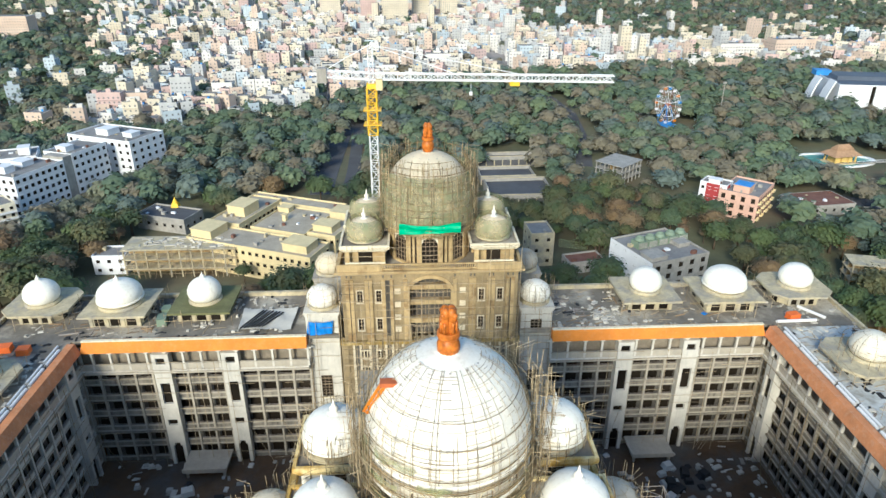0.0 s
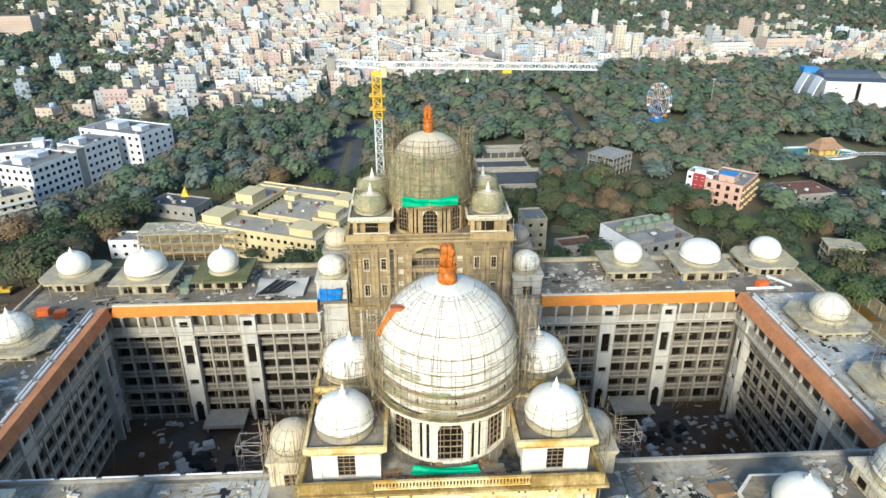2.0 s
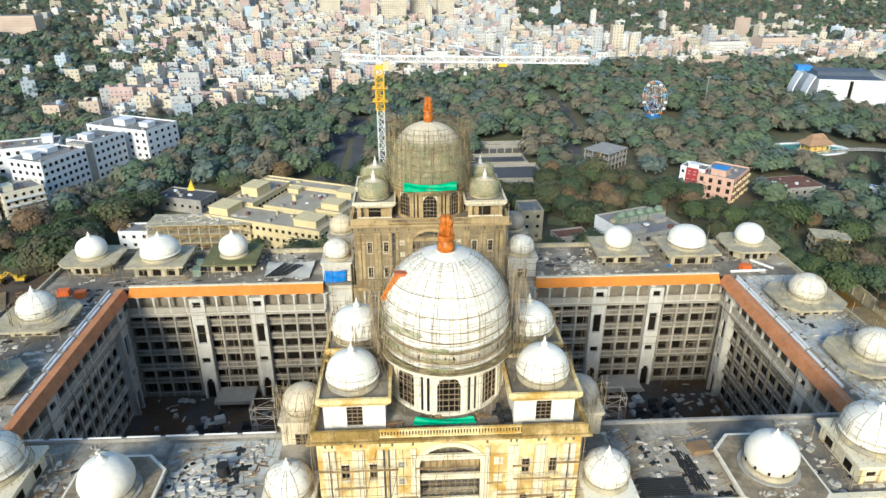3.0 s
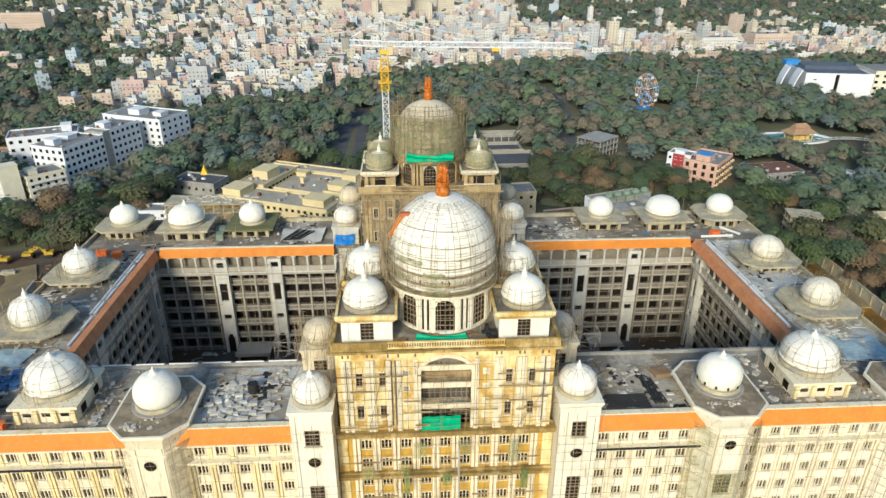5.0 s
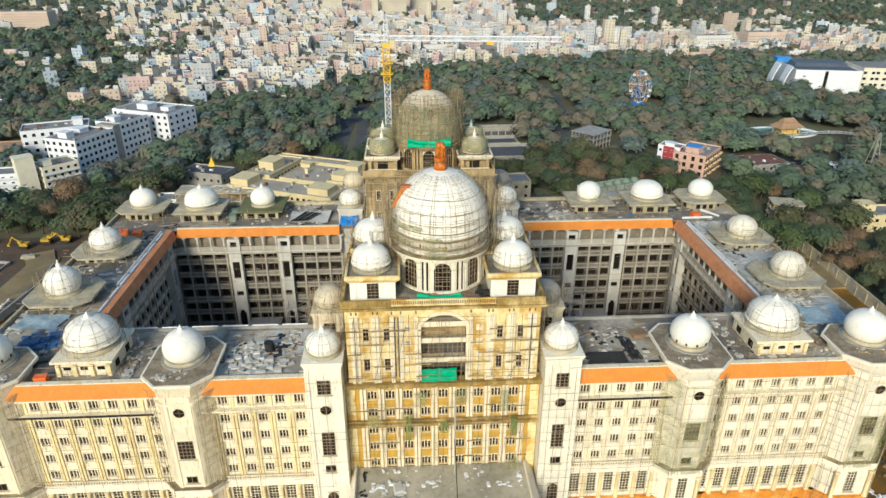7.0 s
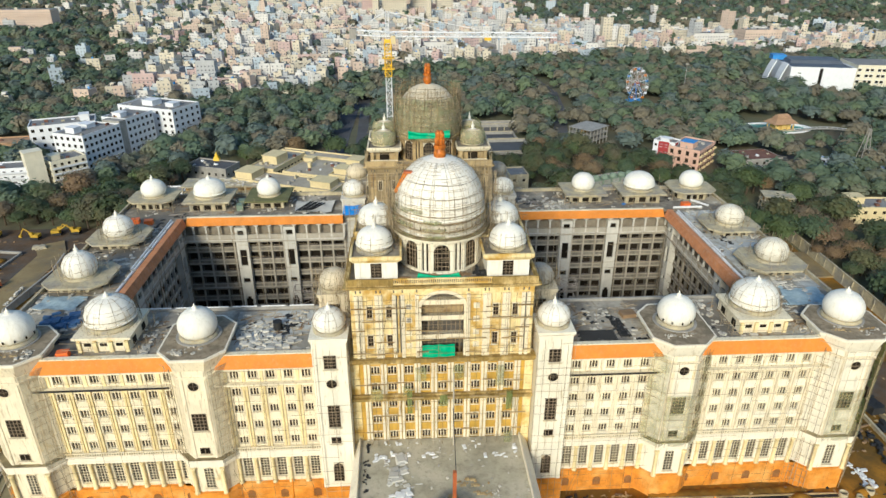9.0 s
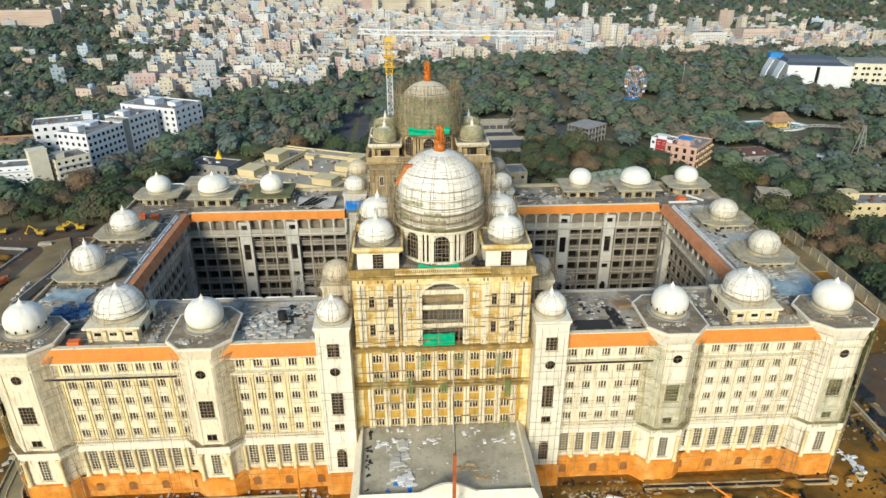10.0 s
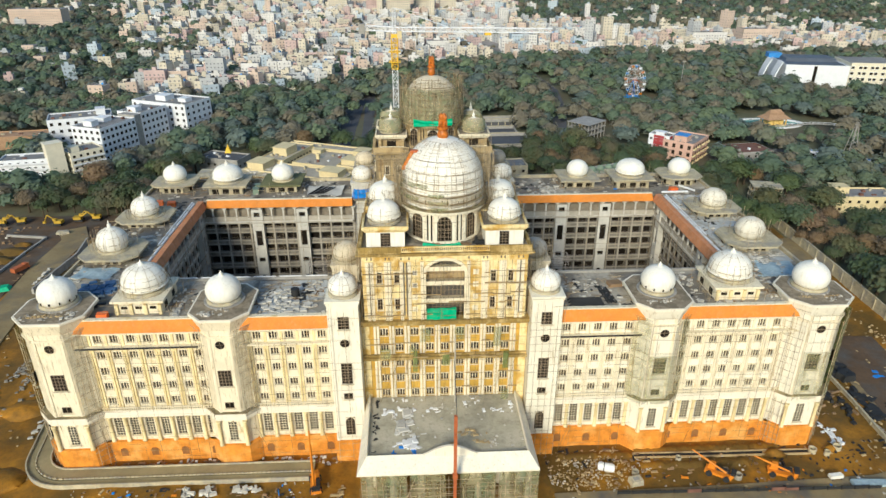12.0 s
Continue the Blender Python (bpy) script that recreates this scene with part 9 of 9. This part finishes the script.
def leaf_cloud(rg, clusters, leaves, size, flat=0.75, core=(10, 5)):
    """Leaf quads in uneven clumps within a crown of radius 1; most face outwards."""
    k = np.arange(clusters) + 0.5
    z = 1.0 - 1.3 * k / clusters + rg.uniform(-0.09, 0.09, clusters)
    a = k * 2.39996 + rg.uniform(-0.5, 0.5, clusters)
    ring = np.sqrt(np.clip(1.0 - z * z, 0.02, 1.0))
    v = np.stack([ring * np.cos(a), ring * np.sin(a), z], axis=1)
    c = v * rg.uniform(0.40, 0.74, (clusters, 1)) * np.array((1, 1, flat))
    rc = rg.uniform(0.26, 0.46, (clusters, 1, 1))
    o = rg.normal(size=(clusters, leaves, 3))
    o /= np.linalg.norm(o, axis=2)[:, :, None]
    p = c[:, None, :] + o * rc * rg.uniform(0.45, 1.15, (clusters, leaves, 1)) * np.array((1, 1, 0.85))
    out = p / (np.linalg.norm(p, axis=2)[:, :, None] + 1e-6)
    nrm = 0.7 * out + 0.15 * o + 0.22 * rg.normal(size=p.shape) + np.array((0, -0.25, 0.7))
    nrm /= np.linalg.norm(nrm, axis=2)[:, :, None]
    t = np.cross(nrm, rg.normal(size=p.shape))
    t /= np.linalg.norm(t, axis=2)[:, :, None]
    s2 = np.cross(nrm, t)
    s = size * rg.uniform(0.55, 1.35, (clusters, leaves, 1))
    q = np.stack([p - t * s - s2 * s * 0.7, p + t * s - s2 * s * 0.6, p + t * s * 0.6 + s2 * s, p - t * s * 0.75 + s2 * s * 0.8], axis=2).reshape(-1, 4, 3)
    # the dense inner foliage, a lumpy mass behind the loose leaves
    na, nz = core
    lum = rg.uniform(0.52, 0.72, (nz + 1, na))
    el = np.linspace(-0.45, 1.45, nz + 1)[:, None]
    az = (np.arange(na) * 2 * np.pi / na)[None, :] + 0.3 * np.arange(nz + 1)[:, None]
    g = np.stack([lum * np.cos(el) * np.cos(az), lum * np.cos(el) * np.sin(az), lum * np.sin(el) * flat * 1.15], axis=2)
    h = np.roll(g, -1, axis=1)
    inner = np.stack([g[:-1], h[:-1], h[1:], g[1:]], axis=2).reshape(-1, 4, 3)
    return np.concatenate([q, inner])


rg = np.random.default_rng(5)
CROWNS = [quads_mesh("crown", leaf_cloud(rg, 44, 32, 0.064), LEAF) for _ in range(5)] + [quads_mesh("crown", leaf_cloud(rg, 46, 26, 0.045, 0.8), LEAFD) for _ in range(2)]


def trunk_mesh(seed):
    r = random.Random(seed)
    b = Mesh()
    b.lathe(0, 0, [(0.07, 0), (0.05, 0.2), (0.04, 0.55), (0.015, 0.95)], 7)
    for i in range(5):
        a = r.uniform(0, 6.28)
        z = r.uniform(0.35, 0.6)
        b.tube((0, 0, z), (0.45 * math.cos(a), 0.45 * math.sin(a), z + r.uniform(0.25, 0.5)), 0.02)
    return b.data("trunk", [BARK])


TRUNKS = [trunk_mesh(i) for i in range(3)]
rng = random.Random(99)
trees = []
yy = 98.0
while yy < 620:
    k = yy + 128
    xx = -0.70 * k - 20
    while xx < 0.78 * k + 20:
        x, y = xx + rng.uniform(-3.4, 3.4), yy + rng.uniform(-3.4, 3.4)
        if (y > 104 or abs(x) > 155) and clear(x, y, 3.0) and y < edge_y(x) + 12 and rng.random() < 0.94 and not (abs(x) < 150 and y < (150 if x > -60 else 140)) and not (-225 < x < -60 and y < 157):
            trees.append((x, y))
        xx += 8.3
    yy += 8.2
for yy in np.arange(-30, 98, 9.0):
    for xx in np.arange(156, 260, 9.0):
        trees.append((xx + rng.uniform(-3, 3), yy + rng.uniform(-3, 3)))
    for xx in np.arange(-300, -150, 9.5):
        if rng.random() < 0.8 and yy > 70 and xx < -225:
            trees.append((xx + rng.uniform(-3, 3), yy + rng.uniform(-3, 3)))
for x, y in ((-64, 170), (-52, 158), (-118, 150), (-126, 160), (-104, 146), (60, 150), (112, 148), (122, 156), (70, 200), (118, 140), (132, 148), (-100, 158), (141, 137), (134, 128), (143, 126), (126, 134), (139, 146)):
    trees.append((x, y))
trees = [q for q in trees if in_view(*q)]
trees.sort(key=lambda q: q[0] ** 2 + (q[1] - 60) ** 2)
for i, (x, y) in enumerate(trees[:300]):
    dry = rng.random() < 0.22
    r = rng.choice((3.6, 4.6, 5.4, 6.2, 7.4, 8.4)) * rng.uniform(0.9, 1.1)
    h = 4.5 + r * rng.uniform(0.8, 1.2)
    t = new("tree")
    t.matrix_basis = pose(x, y, 0, 0, 0, rng.uniform(0, 360))
    tagged(t, "brown half-bare broadleaf tree" if dry else "dense green broadleaf tree in the park", "tree", "park trees")
    part("trunk", TRUNKS[i % 3], None, t, "", Matrix.Diagonal((r * 1.1, r * 1.1, h, 1)))
    part("crown", CROWNS[5 + i % 2] if dry else CROWNS[i % 5], None, t, "", Matrix.Translation((0, 0, h * 0.66)) @ Matrix.Diagonal((r, r, r * rng.uniform(0.75, 1.0), 1)))
far = [[] for _ in LEAFF]
clouds = [leaf_cloud(rg, 22, 8, 0.118, core=(8, 4)) for _ in range(6)]
far_clouds = [leaf_cloud(rg, 10, 5, 0.20, core=(6, 3)) for _ in range(6)]
more = []
yy = 400.0
while yy < 1700:
    k = yy + 128
    xx = -0.70 * k - 20
    st = 16 + (yy - 400) * 0.012
    while xx < 0.78 * k + 20:
        x, y = xx + rng.uniform(-7, 7), yy + rng.uniform(-7, 7)
        p = 0.34 if y < 900 else 0.22
        if x < -230:
            p = 0.9 if y < 640 or x < -0.40 * (y + 128) else 0.5
        if (x > 240 and y > 740) or (y > 880 and x > 0.15 * (y + 113)):
            p = 0.9
        if y > edge_y(x) and rng.random() < p and clear(x, y, 4):
            more.append((x, y))
            if p == 0.9:
                more.extend((x + rng.uniform(-9, 9), y + rng.uniform(-9, 9)) for _ in range(2 if y < 1100 else 1))
        xx += st
    yy += st
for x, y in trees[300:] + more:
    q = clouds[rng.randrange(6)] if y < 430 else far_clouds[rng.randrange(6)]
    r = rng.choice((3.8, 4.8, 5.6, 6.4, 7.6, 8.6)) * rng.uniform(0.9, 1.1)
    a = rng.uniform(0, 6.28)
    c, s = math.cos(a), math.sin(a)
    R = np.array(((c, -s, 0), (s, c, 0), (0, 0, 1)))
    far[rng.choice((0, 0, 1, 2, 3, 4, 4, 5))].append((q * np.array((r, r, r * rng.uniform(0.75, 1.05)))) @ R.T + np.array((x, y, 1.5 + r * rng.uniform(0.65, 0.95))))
for q, m, tone in zip(far, LEAFF, ("deep green", "fresh green", "grey-green", "olive", "dry brown", "hazy green")):
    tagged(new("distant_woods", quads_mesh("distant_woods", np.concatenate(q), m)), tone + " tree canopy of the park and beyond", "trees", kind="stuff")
